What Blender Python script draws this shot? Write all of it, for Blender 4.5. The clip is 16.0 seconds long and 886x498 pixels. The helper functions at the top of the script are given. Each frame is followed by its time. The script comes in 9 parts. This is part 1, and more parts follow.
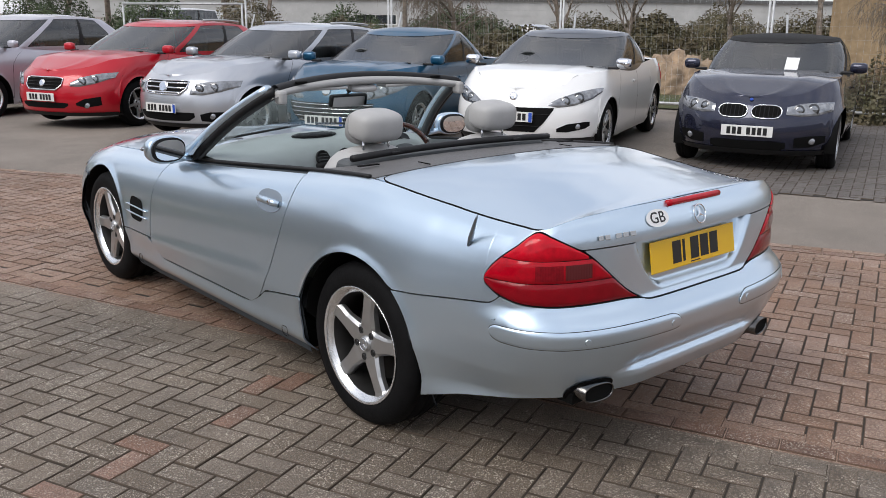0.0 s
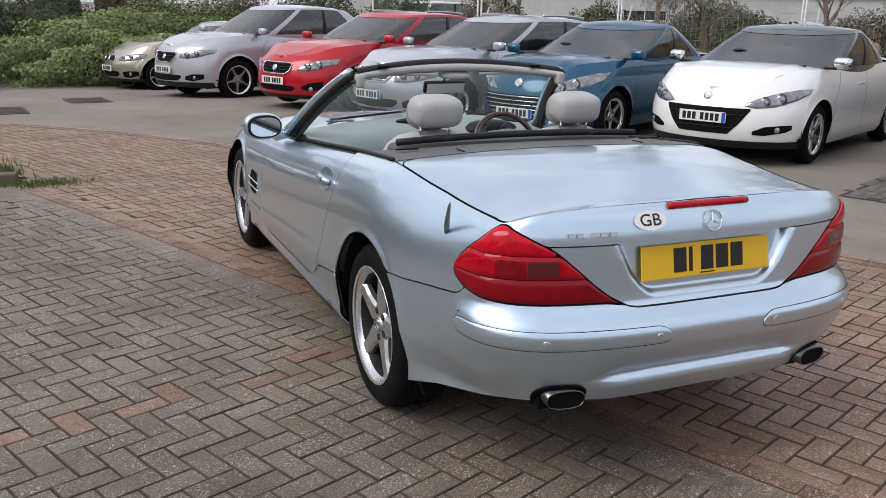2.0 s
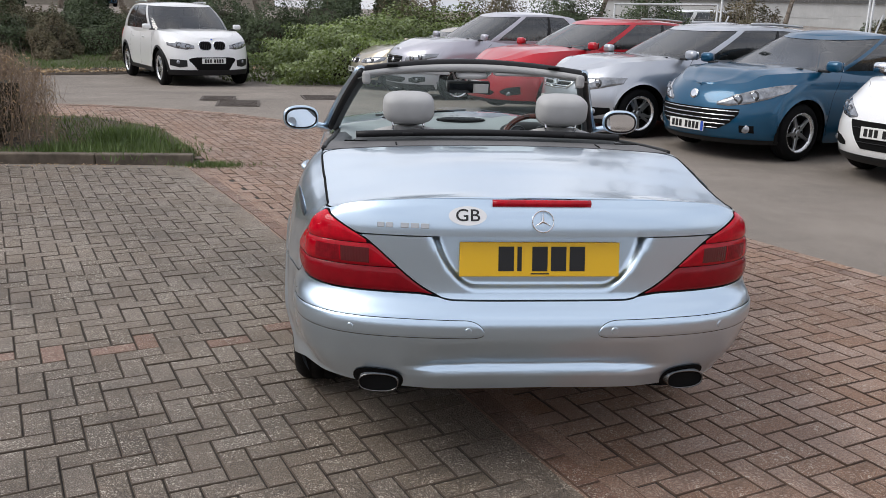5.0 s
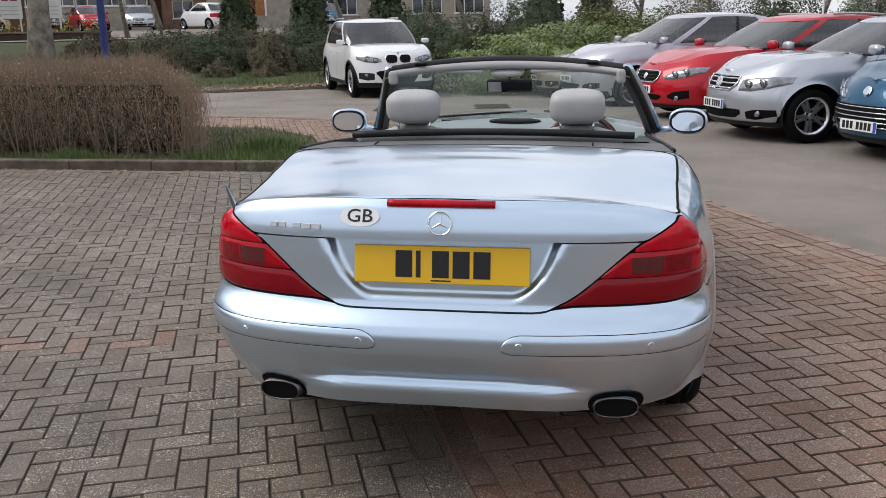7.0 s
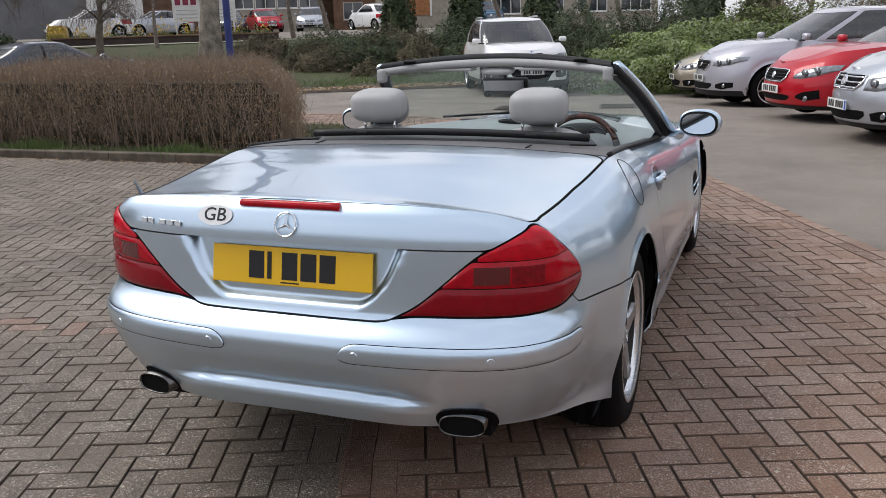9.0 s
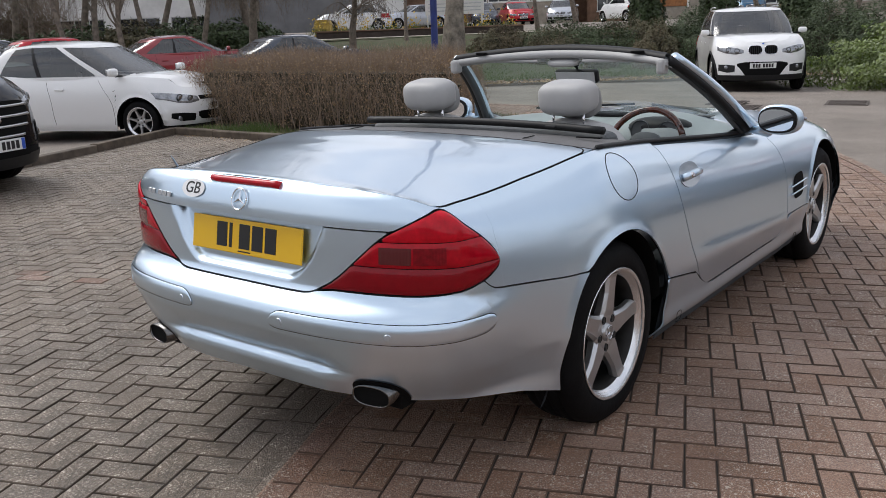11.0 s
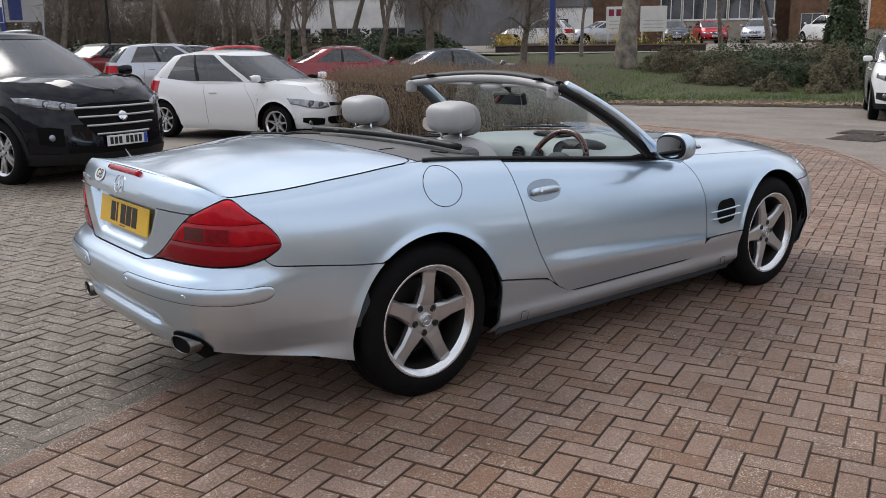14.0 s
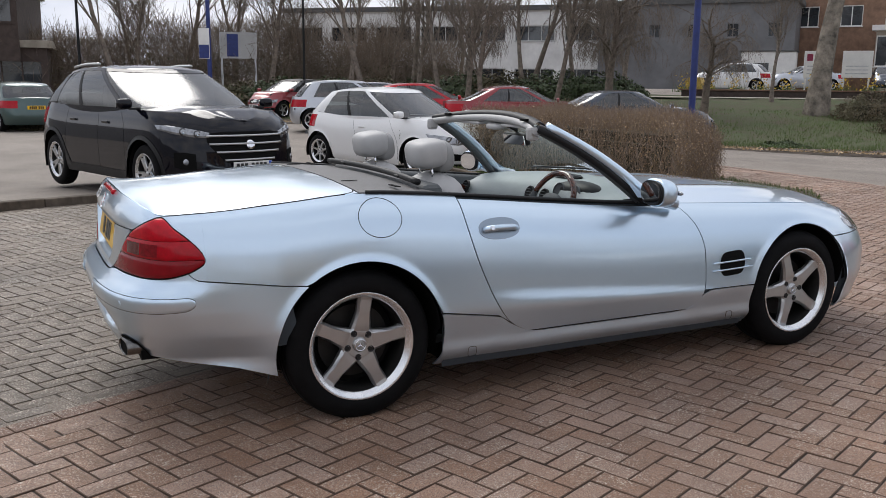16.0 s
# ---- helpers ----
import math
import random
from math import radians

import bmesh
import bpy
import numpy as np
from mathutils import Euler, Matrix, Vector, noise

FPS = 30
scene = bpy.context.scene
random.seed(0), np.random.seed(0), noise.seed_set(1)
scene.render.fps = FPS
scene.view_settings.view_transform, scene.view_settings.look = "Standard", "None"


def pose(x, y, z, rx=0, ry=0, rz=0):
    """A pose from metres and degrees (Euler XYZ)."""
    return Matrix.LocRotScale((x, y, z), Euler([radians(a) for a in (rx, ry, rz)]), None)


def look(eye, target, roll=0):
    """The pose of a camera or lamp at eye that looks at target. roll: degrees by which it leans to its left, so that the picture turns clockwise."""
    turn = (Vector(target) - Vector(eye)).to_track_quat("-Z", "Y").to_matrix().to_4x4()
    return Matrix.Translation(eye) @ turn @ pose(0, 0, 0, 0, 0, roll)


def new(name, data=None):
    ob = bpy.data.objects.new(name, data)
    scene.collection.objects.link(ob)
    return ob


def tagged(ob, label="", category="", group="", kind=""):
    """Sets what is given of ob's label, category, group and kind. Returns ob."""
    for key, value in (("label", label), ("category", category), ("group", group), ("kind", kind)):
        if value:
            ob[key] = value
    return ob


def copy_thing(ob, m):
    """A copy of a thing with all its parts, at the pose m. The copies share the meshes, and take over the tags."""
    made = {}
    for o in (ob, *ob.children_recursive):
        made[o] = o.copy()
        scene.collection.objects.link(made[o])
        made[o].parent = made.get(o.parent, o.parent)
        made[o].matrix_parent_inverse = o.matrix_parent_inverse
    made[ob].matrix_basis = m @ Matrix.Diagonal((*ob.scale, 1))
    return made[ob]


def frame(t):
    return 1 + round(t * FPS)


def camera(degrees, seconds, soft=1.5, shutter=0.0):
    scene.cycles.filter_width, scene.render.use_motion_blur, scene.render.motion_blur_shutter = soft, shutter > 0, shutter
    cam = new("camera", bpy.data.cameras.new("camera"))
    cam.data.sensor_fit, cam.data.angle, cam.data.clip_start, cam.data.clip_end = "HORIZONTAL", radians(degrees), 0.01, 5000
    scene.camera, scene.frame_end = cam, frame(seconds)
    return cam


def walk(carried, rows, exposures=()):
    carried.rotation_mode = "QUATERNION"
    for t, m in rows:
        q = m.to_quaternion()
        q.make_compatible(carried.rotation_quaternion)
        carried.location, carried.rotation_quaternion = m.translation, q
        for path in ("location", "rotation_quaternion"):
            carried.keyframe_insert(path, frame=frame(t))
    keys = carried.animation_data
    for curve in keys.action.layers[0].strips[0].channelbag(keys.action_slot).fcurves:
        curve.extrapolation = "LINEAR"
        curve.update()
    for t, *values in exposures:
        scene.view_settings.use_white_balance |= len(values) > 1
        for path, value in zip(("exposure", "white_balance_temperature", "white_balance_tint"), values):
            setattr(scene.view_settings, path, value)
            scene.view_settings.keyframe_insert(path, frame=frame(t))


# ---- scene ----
cam = camera(53.6, 16.0, soft=0.85)
PATH = [
    (0, (-2.697, -2.616, 1.56), (-1.425, -1.16, 1.049), 0.6),
    (0.5, (-2.52, -2.771, 1.556), (-1.355, -1.231, 1.035), 1.2),
    (1, (-2.337, -2.963, 1.563), (-1.308, -1.333, 1.029), 0.8),
    (1.5, (-2.121, -3.017, 1.544), (-1.216, -1.315, 1.009), 0.8),
    (2, (-1.909, -3.077, 1.533), (-1.125, -1.314, 1.004), 1.2),
    (2.5, (-1.682, -3.236, 1.537), (-1.057, -1.412, 1.004), 1.2),
    (3, (-1.463, -3.319, 1.527), (-0.982, -1.45, 1.002), 0.5),
    (3.5, (-1.228, -3.411, 1.532), (-0.818, -1.521, 1.022), 0.5),
    (4, (-0.999, -3.592, 1.538), (-0.66, -1.689, 1.026), 0.4),
    (4.2, (-0.924, -3.601, 1.541), (-0.612, -1.698, 1.012), 0.9),
    (6.5, (0.203, -3.397, 1.472), (0.015, -1.472, 0.962), -0.7),
    (7, (0.425, -3.337, 1.456), (0.097, -1.429, 0.954), -1.0),
    (7.5, (0.717, -3.343, 1.45), (0.252, -1.465, 0.941), -0.5),
    (8, (0.95, -3.256, 1.425), (0.374, -1.406, 0.926), -1.2),
    (8.2, (1.019, -3.201, 1.428), (0.42, -1.358, 0.933), -1.5),
    (10.3, (1.808, -2.761, 1.409), (0.78, -1.122, 0.9), -1.7),
    (10.5, (1.915, -2.726, 1.4), (0.812, -1.136, 0.894), -2.0),
    (11, (2.154, -2.662, 1.397), (0.966, -1.131, 0.903), -2.1),
    (11.5, (2.4, -2.719, 1.43), (1.211, -1.184, 0.952), -1.9),
    (12, (2.7, -2.646, 1.432), (1.436, -1.161, 0.988), -1.3),
    (12.5, (2.912, -2.53, 1.436), (1.575, -1.105, 1.013), -1.0),
    (13, (3.102, -2.393, 1.426), (1.718, -1.009, 1.014), -1.4),
    (13.5, (3.353, -2.279, 1.432), (1.899, -0.977, 0.995), -0.8),
    (14, (3.508, -2.122, 1.426), (2.004, -0.886, 0.97), -0.6),
    (14.5, (3.635, -1.924, 1.442), (2.033, -0.806, 1.011), -1.2),
    (15, (3.897, -1.721, 1.446), (2.212, -0.72, 1.047), -1.4),
    (15.5, (4.045, -1.518, 1.434), (2.323, -0.578, 1.047), -1.1),
    (16, (4.189, -1.297, 1.423), (2.43, -0.418, 1.053), 0.6),
]
walk(cam, [(t, look(eye, target, roll)) for t, eye, target, roll in PATH])

# ---- light ----
world = bpy.data.worlds.new("sky")
scene.world = world
world.use_nodes = True
SUN_EL, SUN_AZ = 47.0, -92.0  # azimuth from +y, clockwise
wn = world.node_tree
sky = wn.nodes.new("ShaderNodeTexSky")
sky.sky_type, sky.sun_disc = "NISHITA", False
sky.sun_elevation, sky.sun_rotation = radians(SUN_EL), radians(SUN_AZ)
sky.air_density, sky.dust_density, sky.ozone_density = 1.0, 1.2, 1.0
bg = wn.nodes["Background"]
# broken cloud over the clear sky
tc = wn.nodes.new("ShaderNodeTexCoord")
mp = wn.nodes.new("ShaderNodeMapping")
mp.inputs["Scale"].default_value = (1.0, 1.0, 2.6)
nz = wn.nodes.new("ShaderNodeTexNoise")
nz.inputs["Scale"].default_value, nz.inputs["Detail"].default_value, nz.inputs["Roughness"].default_value = 2.2, 7.0, 0.55
rp = wn.nodes.new("ShaderNodeValToRGB")
rp.color_ramp.elements[0].color = (0.62, 0.62, 0.62, 1)
rp.color_ramp.elements[0].position, rp.color_ramp.elements[1].position = 0.33, 0.58
mx = wn.nodes.new("ShaderNodeMixRGB")
nz2 = wn.nodes.new("ShaderNodeTexNoise")
nz2.inputs["Scale"].default_value, nz2.inputs["Detail"].default_value = 4.5, 6.0
rp2 = wn.nodes.new("ShaderNodeValToRGB")
rp2.color_ramp.elements[0].position, rp2.color_ramp.elements[1].position = 0.36, 0.66
rp2.color_ramp.elements[0].color, rp2.color_ramp.elements[1].color = (0.56, 0.61, 0.70, 1), (0.88, 0.89, 0.91, 1)
ml2 = wn.nodes.new("ShaderNodeMixRGB")
ml2.blend_type = "MULTIPLY"
ml2.inputs[0].default_value, ml2.inputs[1].default_value = 1.0, (9.9, 9.75, 10.0, 1)
wn.links.new(mp.outputs["Vector"], nz2.inputs["Vector"])
wn.links.new(nz2.outputs["Fac"], rp2.inputs["Fac"])
wn.links.new(rp2.outputs["Color"], ml2.inputs[2])
wn.links.new(ml2.outputs["Color"], mx.inputs[2])
wn.links.new(tc.outputs["Generated"], mp.inputs["Vector"])
wn.links.new(mp.outputs["Vector"], nz.inputs["Vector"])
wn.links.new(nz.outputs["Fac"], rp.inputs["Fac"])
wn.links.new(rp.outputs["Color"], mx.inputs[0])
wn.links.new(sky.outputs["Color"], mx.inputs[1])
wn.links.new(mx.outputs["Color"], bg.inputs["Color"])
bg.inputs["Strength"].default_value = 0.09
sun = new("sun", bpy.data.lights.new("sun", "SUN"))
sun.data.energy, sun.data.angle, sun.data.color = 1.5, radians(37), (1.0, 0.97, 0.93)
az, el = radians(SUN_AZ), radians(SUN_EL)
SUN_FROM = Vector((math.sin(az) * math.cos(el), math.cos(az) * math.cos(el), math.sin(el)))
sun.matrix_world = look(SUN_FROM * 50, (0, 0, 0))
scene.view_settings.exposure = 0.46


# ---- materials ----
def material(name, color, rough=0.5, metal=0.0, coat=0.0, spec=0.5, vary=0.0, scale=8.0, bump=0.0, bscale=60.0, trans=0.0, rand=0.0, island=0.0, detail=4.0, color2=None, coat_rough=0.03, speck=0.0, fleck=0.0):
    """Principled material with colour variation at two scales, fine relief and change from piece to piece."""
    m = bpy.data.materials.new(name)
    m.use_nodes = True
    nt = m.node_tree
    b = nt.nodes["Principled BSDF"]
    b.inputs["Base Color"].default_value = (*color, 1)
    b.inputs["Roughness"].default_value, b.inputs["Metallic"].default_value = rough, metal
    b.inputs["Coat Weight"].default_value, b.inputs["Coat Roughness"].default_value = coat, coat_rough
    b.inputs["Specular IOR Level"].default_value = spec
    b.inputs["Transmission Weight"].default_value = trans
    co = nt.nodes.new("ShaderNodeTexCoord")
    last = None
    if vary or color2:
        n1 = nt.nodes.new("ShaderNodeTexNoise")
        n1.inputs["Scale"].default_value, n1.inputs["Detail"].default_value, n1.inputs["Roughness"].default_value = scale, detail, 0.65
        nt.links.new(co.outputs["Object"], n1.inputs["Vector"])
        r = nt.nodes.new("ShaderNodeValToRGB")
        c2 = color2 or tuple(c * (1 - vary) for c in color)
        r.color_ramp.elements[0].color, r.color_ramp.elements[1].color = (*c2, 1), (*(min(1, c * (1 + vary * 0.6)) for c in color), 1)
        r.color_ramp.elements[0].position, r.color_ramp.elements[1].position = 0.32, 0.68
        nt.links.new(n1.outputs["Fac"], r.inputs["Fac"])
        last = r.outputs["Color"]
    for on, src in ((rand, "rand"), (island, "island")):
        if not on:
            continue
        if src == "rand":
            o = nt.nodes.new("ShaderNodeObjectInfo").outputs["Random"]
        else:
            o = nt.nodes.new("ShaderNodeNewGeometry").outputs["Random Per Island"]
        hs = nt.nodes.new("ShaderNodeHueSaturation")
        ml = nt.nodes.new("ShaderNodeMath")
        ml.operation = "MULTIPLY_ADD"
        ml.inputs[1].default_value, ml.inputs[2].default_value = on, 1 - on / 2
        nt.links.new(o, ml.inputs[0])
        nt.links.new(ml.outputs[0], hs.inputs["Value"])
        ms = nt.nodes.new("ShaderNodeMath")
        ms.operation = "MULTIPLY_ADD"
        ms.inputs[1].default_value, ms.inputs[2].default_value = -on * 0.9, 1 + on * 0.35
        nt.links.new(o, ms.inputs[0])
        nt.links.new(ms.outputs[0], hs.inputs["Saturation"])
        if last:
            nt.links.new(last, hs.inputs["Color"])
        else:
            hs.inputs["Color"].default_value = (*color, 1)
        last = hs.outputs["Color"]
    if speck:
        n3 = nt.nodes.new("ShaderNodeTexNoise")
        n3.inputs["Scale"].default_value, n3.inputs["Detail"].default_value, n3.inputs["Roughness"].default_value = 210.0, 3.0, 0.8
        nt.links.new(co.outputs["Object"], n3.inputs["Vector"])
        r3 = nt.nodes.new("ShaderNodeMapRange")
        r3.inputs["From Min"].default_value, r3.inputs["From Max"].default_value = 0.36, 0.66
        r3.inputs["To Min"].default_value, r3.inputs["To Max"].default_value = 1 - speck, 1 + speck
        nt.links.new(n3.outputs["Fac"], r3.inputs["Value"])
        h3 = nt.nodes.new("ShaderNodeHueSaturation")
        nt.links.new(last, h3.inputs["Color"])
        nt.links.new(r3.outputs["Result"], h3.inputs["Value"])
        last = h3.outputs["Color"]
    if fleck and last:
        # pale chips of aggregate, in two sizes
        n5 = nt.nodes.new("ShaderNodeTexNoise")
        n5.inputs["Scale"].default_value, n5.inputs["Detail"].default_value = 4.0, 6.0
        nt.links.new(co.outputs["Object"], n5.inputs["Vector"])
        r5 = nt.nodes.new("ShaderNodeMapRange")
        r5.inputs["From Min"].default_value, r5.inputs["From Max"].default_value, r5.inputs["To Min"].default_value = 0.40, 0.60, 0.3
        nt.links.new(n5.outputs["Fac"], r5.inputs["Value"])
        for sc, lo, am in ((190.0, 0.603, fleck), (85.0, 0.652, fleck * 0.9)):
            n4 = nt.nodes.new("ShaderNodeTexNoise")
            n4.inputs["Scale"].default_value, n4.inputs["Detail"].default_value = sc, 1.0
            nt.links.new(co.outputs["Object"], n4.inputs["Vector"])
            r4 = nt.nodes.new("ShaderNodeMapRange")
            r4.inputs["From Min"].default_value, r4.inputs["From Max"].default_value = lo, lo + 0.05
            r4.inputs["To Max"].default_value = am
            nt.links.new(n4.outputs["Fac"], r4.inputs["Value"])
            m4 = nt.nodes.new("ShaderNodeMixRGB")
            m4.inputs[2].default_value = (0.70, 0.63, 0.53, 1)
            m5 = nt.nodes.new("ShaderNodeMath")
            m5.operation = "MULTIPLY"
            nt.links.new(r4.outputs["Result"], m5.inputs[0])
            nt.links.new(r5.outputs["Result"], m5.inputs[1])
            nt.links.new(m5.outputs[0], m4.inputs[0])
            nt.links.new(last, m4.inputs[1])
            last = m4.outputs["Color"]
    if last:
        nt.links.new(last, b.inputs["Base Color"])
    if bump:
        n2 = nt.nodes.new("ShaderNodeTexNoise")
        n2.inputs["Scale"].default_value, n2.inputs["Detail"].default_value = bscale, 5.0
        nt.links.new(co.outputs["Object"], n2.inputs["Vector"])
        bu = nt.nodes.new("ShaderNodeBump")
        bu.inputs["Strength"].default_value, bu.inputs["Distance"].default_value = bump, 0.01
        nt.links.new(n2.outputs["Fac"], bu.inputs["Height"])
        nt.links.new(bu.outputs["Normal"], b.inputs["Normal"])
    return m


def glass_material(name, tint, ior=1.5, gain=1.0, rough=0.02):
    """Thin tinted pane: clear with a Fresnel gloss."""
    m = bpy.data.materials.new(name)
    m.use_nodes = True
    nt = m.node_tree
    nt.nodes.remove(nt.nodes["Principled BSDF"])
    tr, gl, fr, mix = (nt.nodes.new("ShaderNode" + k) for k in ("BsdfTransparent", "BsdfGlossy", "Fresnel", "MixShader"))
    tr.inputs["Color"].default_value = (*tint, 1)
    gl.inputs["Roughness"].default_value = rough
    gl.inputs["Color"].default_value = (gain, gain, gain, 1)
    fr.inputs["IOR"].default_value = ior
    nt.links.new(fr.outputs[0], mix.inputs[0])
    nt.links.new(tr.outputs[0], mix.inputs[1])
    nt.links.new(gl.outputs[0], mix.inputs[2])
    nt.links.new(mix.outputs[0], nt.nodes["Material Output"].inputs["Surface"])
    return m


def car_paint(name, color, metal=0.55, rough=0.3, spec=0.5, coat=1.0):
    return material(name, color, rough, metal, coat=coat, spec=spec, vary=0.06, scale=900.0, detail=1.0)


M = dict(
    silver=car_paint("silver_blue_paint", (0.615, 0.745, 0.865), 0.91, 0.29, coat=1.0),
    # mid-dark tone that puts the shade of the panel gaps into colour
    gap_shade=material("panel_gap_shade", (0.055, 0.065, 0.075), 0.7, spec=0.2),
    gap=material("gap_black", (0.006, 0.006, 0.006), 0.8, spec=0.1),
    black=material("black_plastic", (0.012, 0.012, 0.013), 0.5, spec=0.3, vary=0.2, scale=30),
    rubber=material("tyre_rubber", (0.006, 0.006, 0.0065), 0.7, spec=0.12, vary=0.35, scale=12, bump=0.15, bscale=90),
    alloy=material("alloy_silver", (0.52, 0.525, 0.53), 0.34, 0.9, coat=0.4, vary=0.05, scale=6),
    rim=material("polished_rim", (0.80, 0.81, 0.82), 0.26, 0.9, vary=0.05, scale=9),
    chrome=material("chrome", (0.82, 0.83, 0.85), 0.08, 1.0),
    red_lens=material("red_lens", (0.34, 0.003, 0.008), 0.1, coat=0.5, spec=0.2, vary=0.15, scale=2.0),
    dark_lens=material("smoked_lens", (0.10, 0.004, 0.008), 0.12, coat=0.7),
    clear_lens=material("clear_lens", (0.30, 0.31, 0.33), 0.1, 0.6, coat=1.0, vary=0.5, scale=14),
    plate_y=material("yellow_plate", (0.85, 0.50, 0.012), 0.35, coat=0.4),
    plate_w=material("white_plate", (0.75, 0.75, 0.73), 0.35, coat=0.4),
    ink=material("black_ink", (0.01, 0.01, 0.011), 0.4),
    white=material("white_vinyl", (0.8, 0.8, 0.8), 0.4),
    leather=material("grey_leather", (0.42, 0.415, 0.41), 0.5, vary=0.08, scale=5, bump=0.12, bscale=300),
    dash=material("blue_grey_dash", (0.33, 0.365, 0.37), 0.55, vary=0.08, scale=5, bump=0.12, bscale=260),
    trim=material("dark_grey_trim", (0.075, 0.082, 0.088), 0.6, vary=0.12, scale=8, bump=0.1, bscale=260),
    shelf=material("charcoal_leathercloth", (0.115, 0.112, 0.112), 0.55, vary=0.12, scale=10, bump=0.2, bscale=260),
    wood=material("burr_wood", (0.085, 0.020, 0.009), 0.15, coat=0.7, vary=0.6, scale=26, color2=(0.025, 0.007, 0.004)),
    glass=glass_material("clear_glass", (0.80, 0.86, 0.84)),
    car_glass=glass_material("tinted_car_glass", (0.30, 0.34, 0.34), 1.9, rough=0.13),
    pipe=material("sooty_steel", (0.16, 0.155, 0.15), 0.25, 1.0, vary=0.3, scale=30),
    mirror=material("mirror_glass", (0.85, 0.86, 0.88), 0.02, 1.0),
)


# ---- mesh helpers ----
def mesh_object(name, verts, faces, mat, parent=None, label="", smooth=True):
    me = bpy.data.meshes.new(name)
    me.from_pydata([tuple(v) for v in np.asarray(verts, float).tolist()], [], [tuple(f) for f in faces])
    me.validate()
    if smooth:
        me.shade_smooth()
    me.materials.append(mat)
    ob = new(name, me)
    if parent:
        ob.parent = parent
    if label:
        ob["label"] = label
    return ob


def part(name, bm, mat, parent, label="", smooth=False):
    me = bpy.data.meshes.new(name)
    bm.normal_update()
    bm.to_mesh(me)
    bm.free()
    if smooth:
        me.shade_smooth()
    me.materials.append(mat)
    ob = new(name, me)
    ob.parent = parent
    if label:
        ob["label"] = label
    return ob


def thing(name, m, label, category, group="", kind=""):
    ob = new(name)
    ob.empty_display_size = 0.2
    ob.matrix_basis = m
    return tagged(ob, label, category, group, kind)


def grid_faces(nu, nv, flip=False, wrap=False):
    out = []
    for i in range(nu - (0 if wrap else 1)):
        for j in range(nv - 1):
            a, b = i * nv + j, ((i + 1) % nu) * nv + j
            out.append((a, a + 1, b + 1, b) if flip else (a, b, b + 1, a + 1))
    return out


def box_bm(sx, sy, sz, at=(0, 0, 0), bevel=0.0, seg=2, bm=None, rot=None):
    bm = bm or bmesh.new()
    m = Matrix.Translation(at) @ (rot.to_4x4() if rot else Matrix.Identity(4)) @ Matrix.Diagonal((sx, sy, sz, 1))
    made = bmesh.ops.create_cube(bm, size=1, matrix=m)
    if bevel:
        edges = list({e for v in made["verts"] for e in v.link_edges})
        bmesh.ops.bevel(bm, geom=edges, offset=bevel, segments=seg, affect="EDGES", profile=0.5)
    return bm


def curve_tube(points, r, seg=8, closed=False, bm=None, flat=1.0):
    """A tube along points; flat squashes it upright."""
    bm = bm or bmesh.new()
    pts = [Vector(p) for p in points]
    n, rings = len(pts), []
    up0 = Vector((0, 0, 1))
    for i, p in enumerate(pts):
        a = pts[(i - 1) % n] if (closed or i) else pts[i]
        b = pts[(i + 1) % n] if (closed or i < n - 1) else pts[i]
        d = (b - a).normalized()
        side = d.cross(up0)
        side = side.normalized() if side.length > 1e-4 else Vector((1, 0, 0))
        up = side.cross(d)
        rr = r[i] if hasattr(r, "__len__") else r
        rings.append([bm.verts.new(p + side * math.cos(t) * rr + up * math.sin(t) * rr * flat) for t in (2 * math.pi * k / seg for k in range(seg))])
    for i in range(n if closed else n - 1):
        A, B = rings[i], rings[(i + 1) % n]
        for k in range(seg):
            bm.faces.new((A[k], A[(k + 1) % seg], B[(k + 1) % seg], B[k]))
    if not closed:
        bm.faces.new(rings[0][::-1])
        bm.faces.new(rings[-1])
    bmesh.ops.recalc_face_normals(bm, faces=bm.faces)
    return bm


def lathe(profile, seg=40, axis="x", bm=None):
    """Turns (r, a) pairs round an axis."""
    bm = bm or bmesh.new()
    rings = []
    for k in range(seg):
        t = 2 * math.pi * k / seg
        ring = []
        for r, a in profile:
            c, s = r * math.cos(t), r * math.sin(t)
            ring.append(bm.verts.new((a, c, s) if axis == "x" else (c, s, a)))
        rings.append(ring)
    for k in range(seg):
        A, B = rings[k], rings[(k + 1) % seg]
        for i in range(len(profile) - 1):
            bm.faces.new((A[i], A[i + 1], B[i + 1], B[i]))
    bmesh.ops.remove_doubles(bm, verts=bm.verts, dist=1e-5)
    bmesh.ops.recalc_face_normals(bm, faces=bm.faces)
    return bm


def prism(outline, y0, y1, plane="xz", bm=None, bevel=0.0):
    """A flat outline given depth. plane xz: depth along y; xy: along z; yz: along x."""
    bm = bm or bmesh.new()

    def put(a, b, d):
        return {"xz": (a, d, b), "xy": (a, b, d), "yz": (d, a, b)}[plane]

    A = [bm.verts.new(put(a, b, y0)) for a, b in outline]
    B = [bm.verts.new(put(a, b, y1)) for a, b in outline]
    n = len(outline)
    fs = [bm.faces.new(A), bm.faces.new(B[::-1])]
    for i in range(n):
        fs.append(bm.faces.new((A[i], B[i], B[(i + 1) % n], A[(i + 1) % n])))
    bmesh.ops.recalc_face_normals(bm, faces=fs)
    if bevel:
        bmesh.ops.bevel(bm, geom=list(fs[1].edges) + list(fs[0].edges), offset=bevel, segments=2, affect="EDGES")
    return bm


